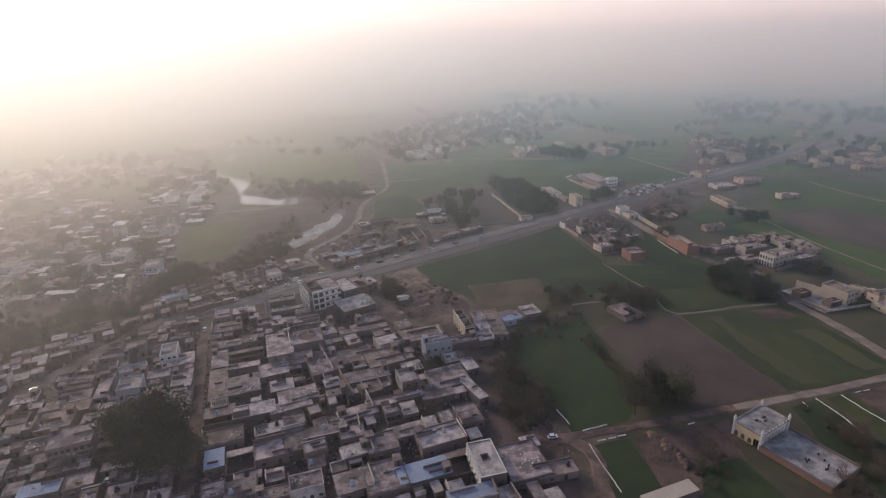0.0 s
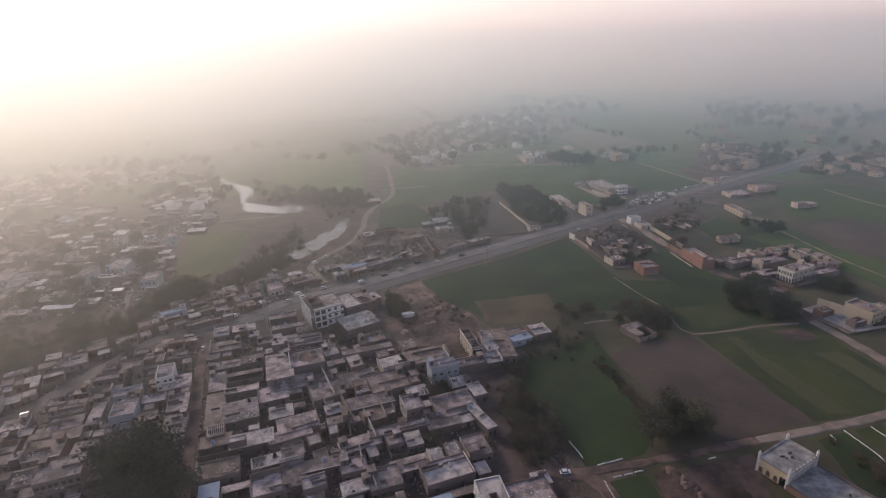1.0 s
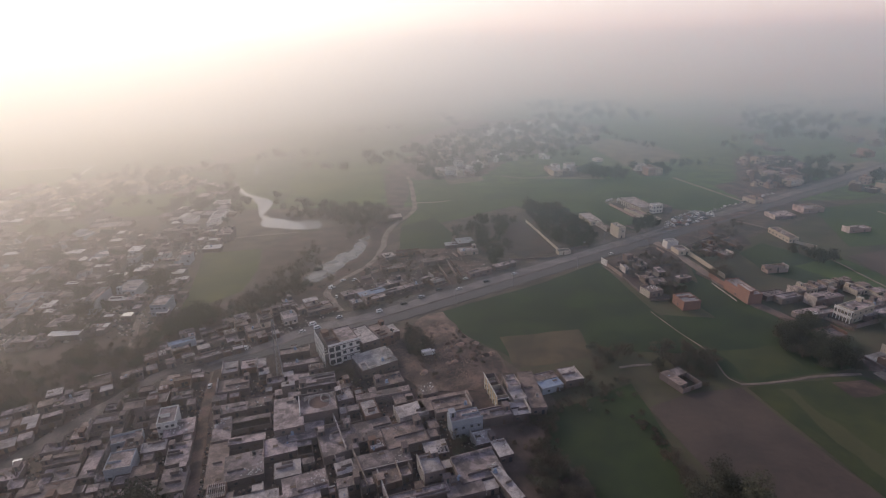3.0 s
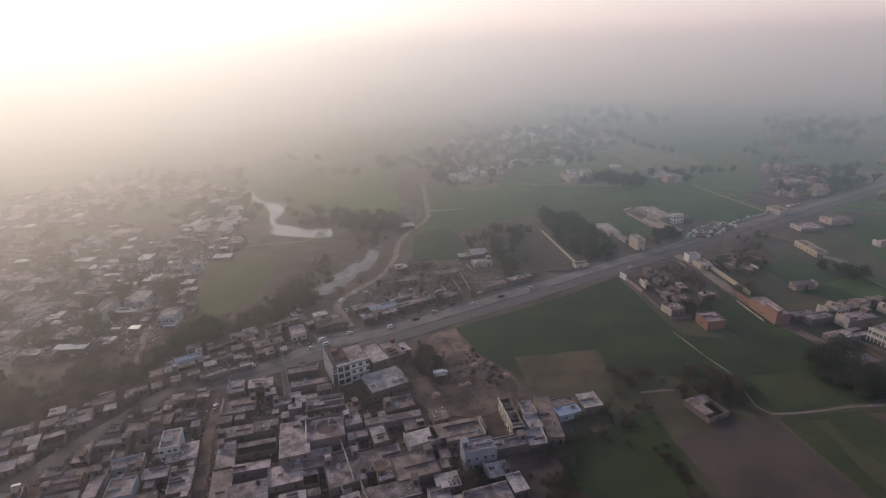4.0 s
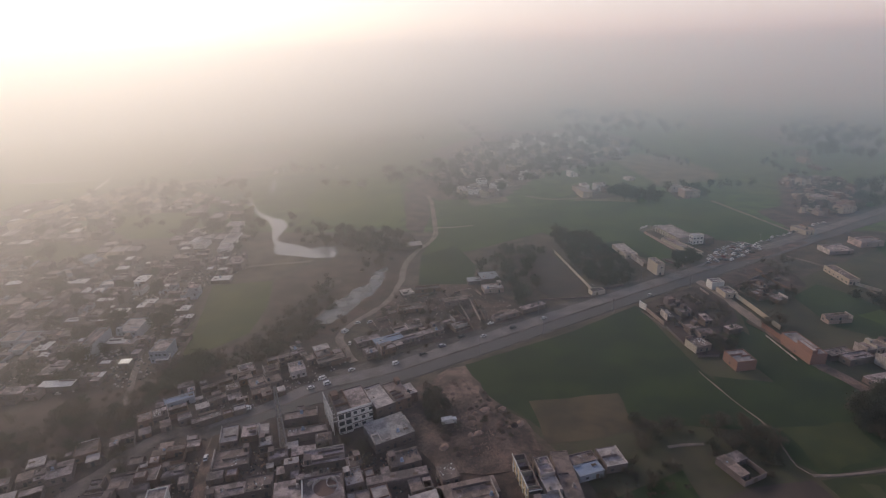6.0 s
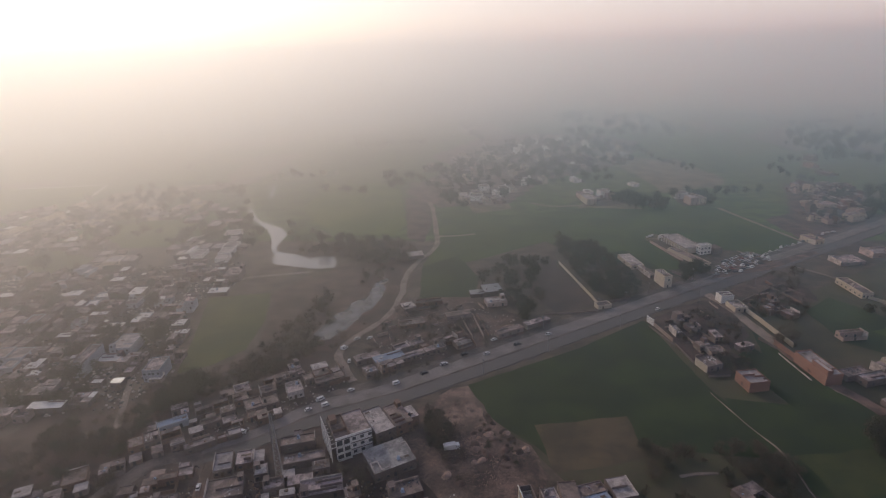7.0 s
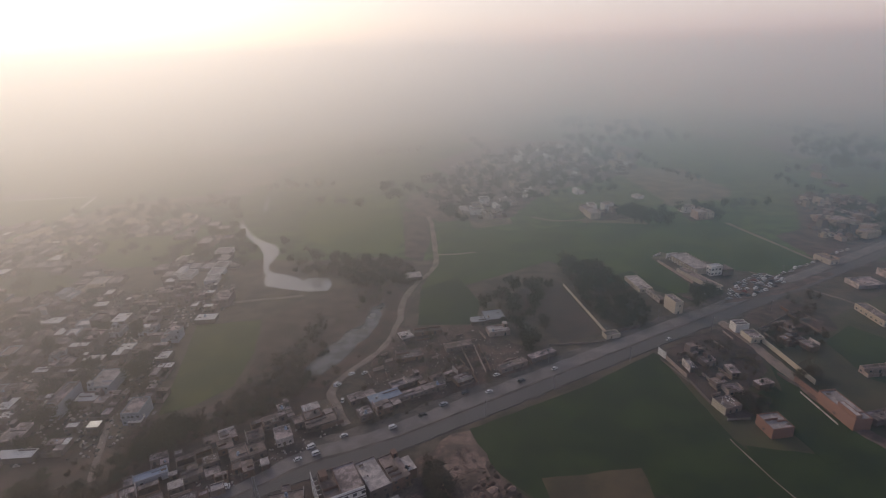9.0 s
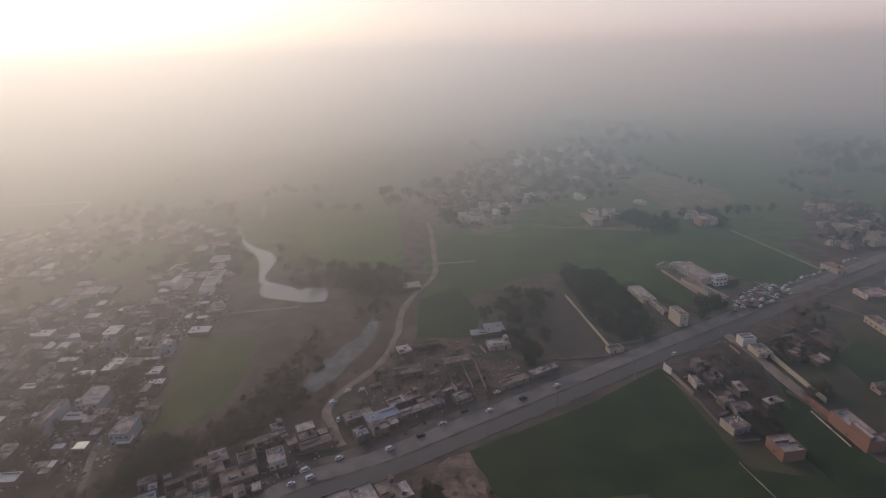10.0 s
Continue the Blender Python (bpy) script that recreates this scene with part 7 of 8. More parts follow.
for rows, cols, sd in (((7, 10), (6, 10), 71),):
    fill_village([(170.9, 330), (189.3, 340.1), (215.5, 347.8), (230, 338.6), (236.8, 319.9), (226.9, 302.4), (201.2, 303.1), (179.5, 307.2)], 20, rows, cols, sd, (PLASTER, PLASTER, CREAM, PINK), (ROOF, ROOF, MUD_ROOF), FG, "low farm house with rooms round a court", 0.75, two=0.1)
    fill_village([(95.2, 380.6), (107.4, 379.7), (110.4, 355.9), (117.2, 345.4), (108.6, 330.4), (103, 344.9)], 20, rows, cols, sd + 1, (PLASTER, BRICK, PLASTER), (ROOF, MUD_ROOF), FG, "dusty low roadside shed", 0.5, two=0.0)
    fill_village([(153.8, 405), (181.1, 420.8), (187.4, 400.8), (169.8, 384.8), (156.4, 389)], 20, rows, cols, sd + 2, (PLASTER, BRICK, PLASTER), (ROOF, MUD_ROOF), FG, "dusty low roadside shed", 0.4, two=0.0)
    fill_village([(-78.4, 349.3), (-68.5, 403.1), (-38.4, 392.6), (-10.4, 376.1), (-7, 351.8), (-38.6, 329.4), (-65.8, 318.6)], 28, rows, cols, sd + 3, (PLASTER, BRICK, PLASTER), (ROOF, MUD_ROOF, PALE_ROOF), SG, "low dusty shed beside the track", 0.12, two=0.0)
    fill_village([(208.2, 257.4), (222.8, 261.3), (235, 250.3), (224.6, 237.2), (204.3, 239.7)], 14, rows, cols, sd + 4, (PLASTER, CREAM), (ROOF, ROOF, PALE_ROOF), FG, "low farm house with rooms round a court", 0.7, two=0.2)

fill_village([(-508.7, 584.9), (-423, 602.7), (-346.2, 527.2), (-311.4, 487.3), (-265.8, 506.7), (-228.2, 454.2), (-266.4, 443.3), (-325.2, 432.4), (-352.7, 413.2)], 8, (12, 18), (9, 14), 75, (PLASTER, PLASTER, CREAM), (ROOF, ROOF, WHITE, PALE_ROOF), LG, "flat-roofed house in the hazy village", 0.45, far=True)

for place, town in FAR_HOUSES.items():
    town.link("distant_houses", "flat-roofed %s fading into the haze" % place, "houses")


# ---- trees ----
def tree_kits(seed, height, radius, clumps, drop, size):
    """A tapered trunk with limbs, and a crown of many small tilted leaf clumps round the limbs' ends."""
    rng = random.Random(seed)
    k = Kit()
    th = height * drop
    lean = (rng.uniform(-0.4, 0.4), rng.uniform(-0.4, 0.4))
    k.prism(0, 0, 0, th, radius * 0.085, 7, 0.7)
    ends = []
    for _ in range(12):
        a, r, z = rng.uniform(0, 6.28), radius * rng.uniform(0.25, 0.85), height * rng.uniform(drop + 0.08, 0.85)
        e = (r * math.cos(a) + lean[0], r * math.sin(a) + lean[1], z)
        k.beam((0, 0, th * rng.uniform(0.7, 0.98)), e, radius * 0.02)
        ends.append((*e, radius * rng.uniform(0.28, 0.55)))
    c = Kit()
    for i in range(clumps):
        ex, ey, ez, er = rng.choice(ends)
        a, b = rng.uniform(0, 6.28), math.acos(rng.uniform(-1, 1))
        rr = er * rng.uniform(0.3, 1.25)
        x, y, z = ex + rr * math.sin(b) * math.cos(a), ey + rr * math.sin(b) * math.sin(a), max(0.2, ez + rr * math.cos(b) * 0.8)
        s = size * radius * rng.uniform(0.05, 0.13)
        u = Vector((rng.gauss(0, 1), rng.gauss(0, 1), rng.gauss(0, 1))).normalized()
        w = u.cross(Vector((rng.gauss(0, 1), rng.gauss(0, 1), rng.gauss(0, 1)))).normalized()
        n = u.cross(w)
        i0 = len(c.v)
        p = Vector((x, y, z))
        c.v += [tuple(p + u * s * 1.2), tuple(p + w * s * 0.7 + n * s * 0.35), tuple(p - u * s), tuple(p - w * s * 0.8 + n * s * 0.3)]
        c.f += [(i0, i0 + 1, i0 + 2), (i0, i0 + 2, i0 + 3)]
    return k, c


def make_tree(seed, height, radius, leaf, name="tree", label="", clumps=240, drop=0.35, size=1.0):
    ob = thing(name, 0, 0, 0, label, "tree" if name == "tree" else "bush")
    trunk, crown = tree_kits(seed, height, radius, clumps, drop, size)
    part("trunk", trunk, BARK, ob)
    part("crown", crown, leaf, ob)
    LIGHT.append((*tree_kits(seed + 50, height, radius, clumps // 4, drop, size * 1.8), leaf))
    return ob


occupy_line([(-106, 355), (-95, 372), (-85, 400), (-84, 438)], 13)
occupy_line([(-265, 632), (-225, 575), (-200, 550), (-190, 515), (-186, 492)], 14)
occupy_line([(-184, 476), (-128, 472)], 24)
LIGHT = []     # sparser shapes for the joined far trees
KINDS = [make_tree(1, 8, 4.4, LEAF, "tree", "broad dusty green tree with a rounded crown", 2500, 0.2, 0.56),
         make_tree(2, 9.5, 4.0, LEAF, "tree", "tall dusty green tree with an uneven crown", 2300, 0.2, 0.56),
         make_tree(3, 6, 3.6, LEAF, "tree", "low spreading dull green tree", 2100, 0.12, 0.55),
         make_tree(4, 7, 3.4, LEAF_DRY, "tree", "thin half-bare brownish tree", 1400, 0.15, 0.4),
         make_tree(5, 3.4, 2.4, LEAF, "bush", "low dull green bush", 840, 0.1, 0.7),
         make_tree(6, 2.8, 2.3, LEAF_DRY, "bush", "low brownish scrub bush", 760, 0.1, 0.6)]
FIRST = [True] * len(KINDS)
COUNT = [0]


FAR_TREES = Stuff()


def plant(kind, x, y, scale, rng, group=""):
    if y > 380 or x < -215 or COUNT[0] >= 565:
        c, s = math.cos(rng.uniform(0, 6.28)), math.sin(rng.uniform(0, 6.28))
        k = math.hypot(c, s) or 1
        c, s, zz = c / k * scale, s / k * scale, scale * rng.uniform(0.8, 1.2)
        trunk, crown, leaf = LIGHT[kind]
        for kit, m in ((trunk, BARK), (crown, leaf)):
            into = FAR_TREES.kit(m)
            o = len(into.v)
            into.v += [(x + c * px - s * py, y + s * px + c * py, zz * pz) for px, py, pz in kit.v]
            into.f += [tuple(i + o for i in f) for f in kit.f]
        return
    COUNT[0] += 1
    m = pose(x, y, -0.05, 0, 0, rng.uniform(0, 360)) @ Matrix.Diagonal((scale * rng.uniform(0.85, 1.15), scale * rng.uniform(0.85, 1.15), scale * rng.uniform(0.8, 1.2), 1))
    if FIRST[kind]:
        FIRST[kind] = False
        KINDS[kind].matrix_basis = m
        return
    ob = copy_thing(KINDS[kind], m)
    if group:
        ob["group"] = group


def grove(poly, n, kinds, seed, scale=(0.7, 1.2), gap=2.5, group=""):
    rng = random.Random(seed)
    xs, ys = [p[0] for p in poly], [p[1] for p in poly]
    done = []
    for _ in range(n * 12):
        if len(done) >= n:
            break
        x, y = rng.uniform(min(xs), max(xs)), rng.uniform(min(ys), max(ys))
        if not inside(x, y, poly) or any(math.hypot(x - a, y - b) < gap for a, b in done) or not footprint_free(x, y, 1.2, 1.2, 0, 0.3):
            continue
        done.append((x, y))
        plant(rng.choice(kinds), x, y, rng.uniform(*scale), rng, group)


def tree_line(pts, step, kinds, seed, scale=(0.7, 1.1), spread=2.0, group=""):
    rng = random.Random(seed)
    for (x0, y0), (x1, y1) in zip(pts, pts[1:]):
        n = max(1, int(math.hypot(x1 - x0, y1 - y0) / step))
        for k in range(n):
            t = (k + rng.random()) / n
            x, y = x0 + (x1 - x0) * t + rng.uniform(-spread, spread), y0 + (y1 - y0) * t + rng.uniform(-spread, spread)
            if footprint_free(x, y, 1.0, 1.0, 0, 0.2):
                plant(rng.choice(kinds), x, y, rng.uniform(*scale), rng, group)


grove([(-114.5, 165.3), (-107.8, 173.1), (-93.1, 161.3), (-84.7, 139.3), (-98.4, 137.4), (-110.3, 147.9)], 20, (0, 1, 2, 3), 21, (1.0, 1.5), 2.8)
grove([(75.1, 180.4), (86.7, 181.7), (91.3, 174.2), (85.7, 165.9), (71.8, 164.9), (63.2, 163.7)], 9, (0, 2, 1), 22, (0.9, 1.3), 3.0)
tree_line([(64.1, 220.2), (67.1, 207.9), (70, 196.6), (71.9, 184.3), (74.9, 176.7)], 1.3, (5, 3, 5, 5), 23, (0.7, 1.1), 2.6, "hedge between the fields")
grove([(22.5, 208), (25.8, 194.6), (33.9, 186.2), (41.1, 171.3), (33.5, 158.8), (23.3, 165.5), (22.1, 183)], 34, (3, 5, 3, 5, 4, 2), 24, (0.55, 0.95), 2.2)
grove([(-12.1, 200.8), (-4.8, 204.9), (-0.1, 196), (-4.8, 184.3), (-10.5, 188.4)], 5, (2, 3), 25, (0.7, 0.9), 2.5)
grove([(-15.7, 177.5), (-4.7, 175.2), (-2.6, 166.7), (-13.1, 167.1)], 4, (3, 5), 26, (0.7, 0.9), 2.5)
grove([(15.9, 220.4), (24.5, 215), (23.9, 199), (13, 197.4)], 8, (3, 5, 2), 27, (0.6, 0.9), 2.5)
grove([(55.5, 272.6), (65.5, 268.4), (63.3, 251.7), (54.3, 250.3)], 6, (3, 2, 3), 28, (0.7, 0.9), 2.5)
grove([(85, 269.4), (106.1, 274.5), (111.9, 258.3), (107.3, 243.9), (100.4, 248.7), (89.4, 253.7)], 16, (3, 3, 2, 5), 29, (0.7, 1.0), 2.5)
grove([(156.1, 291.2), (170.4, 290.8), (172.9, 262.2), (169.3, 252.2), (150.6, 255), (147, 268)], 38, (0, 3, 2, 3, 0), 30, (0.7, 1.05), 2.6, "trees by the earth road")
grove([(216, 316.9), (226.9, 302.4), (218.1, 277.6), (203.1, 283.8)], 12, (3, 2, 5), 31, (0.7, 1.0), 3.0)
grove([(44.5, 522), (58.6, 532.1), (76, 515.6), (88.2, 470), (93.7, 435.2), (88.1, 413.6), (66.6, 407.8), (56.2, 446)], 120, (2, 3, 2, 3, 5, 2), 32, (0.8, 1.25), 2.6, "dark grove beside the road")
grove([(-24.7, 423.4), (4.3, 471), (25, 446), (29.2, 394.1), (6.4, 376.3), (-8.2, 403.1)], 26, (0, 2, 3), 33, (0.8, 1.2), 3.0)
grove([(-153.5, 305), (-134.4, 321.5), (-119, 339.7), (-108.5, 382.5), (-96.9, 376.9), (-101.5, 340.3), (-116.2, 318.2), (-132.5, 306), (-147.5, 294.6)], 100, (5, 3, 5, 4, 5), 34, (0.7, 1.2), 1.8, "scrub along the drain")
grove([(-150, 312), (-136, 318), (-122, 345), (-114, 378), (-111, 415), (-119, 418), (-125, 376), (-143, 328)], 60, (5, 5, 3, 4), 235, (0.6, 1.0), 2.0, "scrub along the drain")
grove([(-162.7, 293.9), (-149.6, 312.8), (-145.6, 305.4), (-151.1, 287.8), (-161.8, 277.3), (-166.6, 277.1)], 18, (2, 4, 0), 35, (0.7, 1.1), 3.0, "scrub along the drain")
grove([(-226, 248), (-203.6, 272), (-163.3, 299.3), (-146, 282.5), (-158.1, 249.9), (-179.9, 221.3), (-199.7, 212.9)], 64, (3, 3, 5, 2), 36, (0.8, 1.2), 3.5, "trees along the drain")
grove([(-234.5, 237.2), (-235.5, 260.8), (-201.5, 215.3), (-202.9, 197.9)], 12, (3, 2, 5), 37, (0.6, 1.0), 4.0, "trees along the drain")
grove([(-135.8, 516.2), (-85.9, 523.6), (-78.5, 492.4), (-89, 458.3), (-127.8, 485.6)], 46, (0, 2, 3, 5, 5), 38, (0.7, 1.1), 3.0)
grove([(-150, 497), (-128, 520), (-88, 527), (-68, 505), (-66, 465), (-82, 478), (-122, 490)], 60, (5, 4, 5, 3), 138, (0.8, 1.3), 2.2, "scrub between pond and track")
grove([(-102.6, 458.4), (-80, 458.3), (-76.9, 375.1), (-91, 343.5), (-97.8, 343.4), (-88.2, 392.8)], 16, (4, 5, 3), 39, (0.7, 1.1), 3.0)
grove([(-233.7, 600.4), (-148.8, 527.4), (-118.9, 527.5), (-81, 477.7), (-122.4, 466.2), (-169.7, 500.8)], 34, (0, 2, 3, 4), 40, (0.7, 1.1), 4.0)
grove([(180.4, 457.7), (206.1, 470), (214.9, 446), (193.1, 424.4), (178.2, 424.3)], 14, (3, 5, 3), 41, (0.7, 1.0), 3.0)
grove([(134.1, 440.3), (159.8, 446), (144.3, 424.2)], 6, (0, 2), 42, (0.8, 1.1), 3.0)
grove([(132.6, 469.1), (144.4, 460.6), (138.9, 436.3), (125, 436)], 8, (0, 2), 43, (0.9, 1.1), 3.0)
grove([(95.1, 384.5), (116, 394.2), (132, 392), (136, 365.4), (124.8, 355.7), (113.2, 350.3), (104, 350.6), (99.3, 356.1)], 46, (3, 5, 3, 5, 5), 44, (0.5, 0.8), 2.2, "scrub in the roadside yard")
grove([(110, 338.5), (125, 338), (120, 327), (111, 328)], 12, (3, 5, 2), 244, (0.6, 0.85), 2.0, "scrub in the roadside yard")
grove([(149, 401.2), (183, 424.9), (189.5, 398.8), (168.2, 381.5), (155.7, 387.6)], 26, (3, 5, 4), 144, (0.6, 1.0), 2.0, "scrub among low walls")
grove([(114.4, 345.3), (130.7, 351.2), (124.7, 331), (111.3, 330.5)], 5, (3, 5, 3), 45, (0.7, 1.0), 3.0)
grove([(148.9, 360), (163.4, 366.2), (159.1, 352.2), (146.5, 349.1)], 6, (3, 5), 46, (0.8, 1.1), 3.0)
tree_line([(30.5, 368.4), (36.1, 372.5), (75.8, 379.6), (84.9, 385.6)], 6, (0, 2), 47, (0.8, 1.0), 2.0)
grove([(118.5, 135.9), (131.1, 139.3), (135.9, 131.1), (126, 120.2), (110.6, 121)], 18, (3, 5, 5, 3), 48, (0.6, 0.95), 3.0, "half-bare trees by the court")
grove([(132.1, 159), (133, 145.9), (137.7, 135.4), (143.4, 142.8), (138.8, 154.2)], 14, (3, 5, 3), 148, (0.6, 0.95), 2.4, "half-bare trees by the court")
grove([(80.9, 145.4), (91, 145), (88.5, 132.6), (76.1, 128.5)], 7, (3, 5, 4), 49, (0.8, 1.1), 3.0)
tree_line([(104.6, 168.4), (112.1, 170.7), (118.6, 172.9)], 4, (3, 5), 50, (0.8, 1.1), 1.0)
grove([(-160, 240), (-149, 243), (-141, 212), (-147, 205), (-155, 222)], 16, (3, 2, 3), 151, (0.7, 1.0), 2.6, "trees among the bazaar houses")
grove([(-166.9, 342), (-173.3, 314.8), (-169.6, 267), (-161, 281.6)], 8, (4, 5), 51, (0.7, 1.0), 3.0)
grove([(-277.3, 288.5), (-348.9, 390.1), (-335.2, 458.9), (-261.8, 458.7), (-184.4, 341.6), (-191.9, 302.3), (-219.6, 279.8)], 110, (0, 2, 3), 52, (0.7, 1.1), 3.5, "trees in the hazy village")
grove([(-295.7, 518.3), (-262.3, 666.3), (-203.9, 517.1), (-213.9, 458.6)], 40, (0, 2, 1), 53, (0.8, 1.2), 5.0, "trees in the hazy village")
grove([(-92.5, 748.3), (-32.5, 906.8), (31.7, 1010.3), (185.7, 1023.4), (152.7, 844.7), (64.3, 738.9), (-11.2, 619.3), (-47.9, 632.3)], 130, (0, 1, 2), 54, (0.9, 1.4), 6.0, "trees in the far village")
grove([(283, 565), (292, 610), (330, 705), (372, 700), (350, 620), (325, 575)], 36, (0, 2, 5, 3), 255, (0.6, 1.0), 4.0, "trees near the far road")
grove([(112, 662), (144, 664), (146, 641), (120, 640)], 16, (0, 1, 2), 155, (0.8, 1.2), 3.5)
grove([(205, 655), (216, 650), (212, 632), (204, 640)], 6, (0, 2), 156, (0.8, 1.1), 3.0)
grove([(134.6, 649.7), (169.8, 648.2), (166, 613.2), (121.5, 614.7)], 14, (0, 1), 55, (0.9, 1.3), 5.0)
grove([(4.4, 477.7), (33.7, 477.5), (34.4, 458.1), (8.5, 458.1)], 8, (0, 2), 56, (0.8, 1.1), 3.0)
grove([(453.7, 1062.4), (594.6, 1026.4), (709.3, 914.9), (648.5, 768.7), (433.3, 811.1)], 60, (0, 1), 57, (1.2, 1.9), 9.0, "far woods")
grove([(356.5, 702.8), (453.8, 707.7), (547.9, 670.4), (465.9, 563.4), (319.5, 542.3)], 34, (0, 1, 2), 58, (0.9, 1.3), 5.0)
grove([(-144, 787.4), (-74.3, 824.9), (-66.1, 722.1), (-129.4, 700.4)], 14, (0, 1), 59, (0.9, 1.4), 7.0)
grove([(123.9, 1321.9), (299.4, 1338.2), (340.8, 1044.6), (130.5, 1051.2)], 40, (0, 1), 60, (1.3, 2.0), 10.0, "far woods")
grove([(-462.1, 564.4), (-462.2, 677.4), (-357.5, 777), (-269.8, 650.8), (-322.2, 525.8), (-356.9, 423.5)], 50, (0, 1, 2), 61, (0.9, 1.4), 7.0)
tree_line([(-205.3, 700.3), (-164.6, 694.7), (-148.7, 681.1)], 6, (0, 2), 62, (0.8, 1.0), 4.0)
tree_line([(217.7, 396), (231.8, 371.6)], 7, (0, 2), 63, (0.8, 1.1), 3.0)
grove([(-35.7, 288.1), (-24.6, 288.5), (-21.7, 267.8), (-30.5, 265.4)], 7, (3, 5, 3), 65, (0.8, 1.1), 2.2)
grove([(-67.2, 252), (-51.7, 248.8), (-52.3, 239.7), (-64.8, 242.7)], 4, (3, 5), 66, (0.7, 0.9), 2.0)
grove([(65, 275.2), (76.3, 271.3), (78.7, 263.3), (66.7, 262.9)], 4, (3, 5), 64, (0.8, 1.0), 3.0)

rng = random.Random(88)     # trees along the edges of the far fields
for _ in range(34):
    x, y, a = rng.uniform(-500, 1000), rng.uniform(600, 1500), radians(15 + rng.choice((0, 90)))
    for k in range(rng.randint(4, 13)):
        px, py = x + 13 * k * math.cos(a) + rng.uniform(-4, 4), y + 13 * k * math.sin(a) + rng.uniform(-4, 4)
        if footprint_free(px, py, 2, 2, 0, 0.5) and abs((py - 536) - 0.684 * (px - 292)) > 22:
            plant(rng.choice((0, 1, 2)), px, py, rng.uniform(0.7, 1.3), rng)
grove([(23.2, 203.4), (27.5, 198.8), (29.4, 178.9), (33, 161.9), (26.8, 154.6), (21.4, 167.2), (18, 187)], 40, (3, 5, 5, 4, 2), 67, (0.5, 0.9), 1.8, "scrub behind the village")
grove([(96.6, 160.6), (107.4, 169.9), (119.1, 171.8), (132.7, 169.8), (133.1, 163.8), (127, 167.3), (109, 164.9)], 12, (3, 5, 4), 69, (0.6, 0.9), 2.0, "scrub round the prayer hall")
grove([(24.5, 222.5), (32.4, 223.1), (31.6, 194.3), (36.8, 171.5), (30.4, 164.5), (24.4, 182.9)], 26, (3, 5, 5, 2), 70, (0.5, 0.85), 2.0, "scrub behind the village")
grove([(81.6, 261.5), (100.8, 266.1), (108.8, 255.1), (100.8, 239.5), (92.1, 244), (82.3, 247)], 16, (3, 2, 3, 5), 72, (0.7, 1.0), 2.2)
grove([(-36.5, 288), (-29.8, 292), (-21, 272), (-22.5, 263), (-31.7, 270)], 14, (3, 2, 5), 265, (0.6, 0.9), 2.2, "scrub in the rubble yard")
grove([(-12, 287), (-7.2, 289), (0.7, 277), (8, 267), (4, 258), (-6, 262)], 16, (5, 5, 4), 266, (0.35, 0.7), 2.0, "scrub in the rubble yard")
grove([(-34.6, 267.4), (-28.5, 285.9), (-22, 272.2), (-13.4, 252.1), (-17.7, 244.6)], 12, (5, 4, 3), 73, (0.5, 0.8), 2.0, "scrub in the rubble yard")
grove([(30.3, 233.1), (48.9, 245.3), (69, 247.6), (73.3, 235), (56.5, 222.5), (34.1, 217.4)], 34, (5, 4, 5, 3), 76, (0.35, 0.75), 1.6, "scrub beside the sheds")
grove([(-77.2, 343.7), (-72.2, 403), (-39.4, 403.9), (-10.4, 376.1), (-4, 346.3), (-38.1, 324.5), (-63.9, 309.6)], 46, (5, 3, 4, 5), 68, (0.5, 0.9), 2.4, "scrub round the roadside sheds")
FAR_TREES.link("distant_trees", "distant dull green trees fading into the haze", "trees")


# ---- vehicles ----
def make_car(name, label, paint, L, W, H, van=False):
    ob = thing(name, 0, 0, 0, label, "van" if van else "car")
    k = Kit().box(-L / 2, -W / 2, 0.35, L / 2, W / 2, H * 0.58, 0.97)
    if van:
        k.box(-L / 2 + 0.05, -W / 2 + 0.05, H * 0.58, L / 2 - 0.5, W / 2 - 0.05, H, 0.94)
    else:
        k.box(-L * 0.32, -W / 2 + 0.12, H * 0.92, L * 0.16, W / 2 - 0.12, H, 0.96)
    part("body", k, paint, ob)
    if van:
        part("windscreen", Kit().box(L / 2 - 0.5, -W / 2 + 0.12, H * 0.6, L / 2 - 0.35, W / 2 - 0.12, H * 0.95, 0.95), GLASS, ob)
        part("side_window", Kit().box(-L / 2 + 0.5, -W / 2, H * 0.64, L / 2 - 0.8, W / 2, H * 0.88), GLASS, ob)
    else:
        part("cabin_glass", Kit().box(-L * 0.4, -W / 2 + 0.08, H * 0.58, L * 0.27, W / 2 - 0.08, H * 0.92, 0.86), GLASS, ob)
    for sx in (-L * 0.31, L * 0.31):
        for sy in (-W / 2 + 0.1, W / 2 - 0.1):
            wk = Kit()
            n = 10
            for s, yy in ((0, sy - 0.1), (1, sy + 0.1)):
                wk.v += [(sx + 0.31 * math.cos(6.2832 * a / n), yy, 0.31 + 0.31 * math.sin(6.2832 * a / n)) for a in range(n)]
            wk.f += [tuple(range(n)), tuple(range(2 * n - 1, n - 1, -1))] + [(a, n + a, n + (a + 1) % n, (a + 1) % n) for a in range(n)]
            part("wheel", wk, TYRE, ob)
    return ob


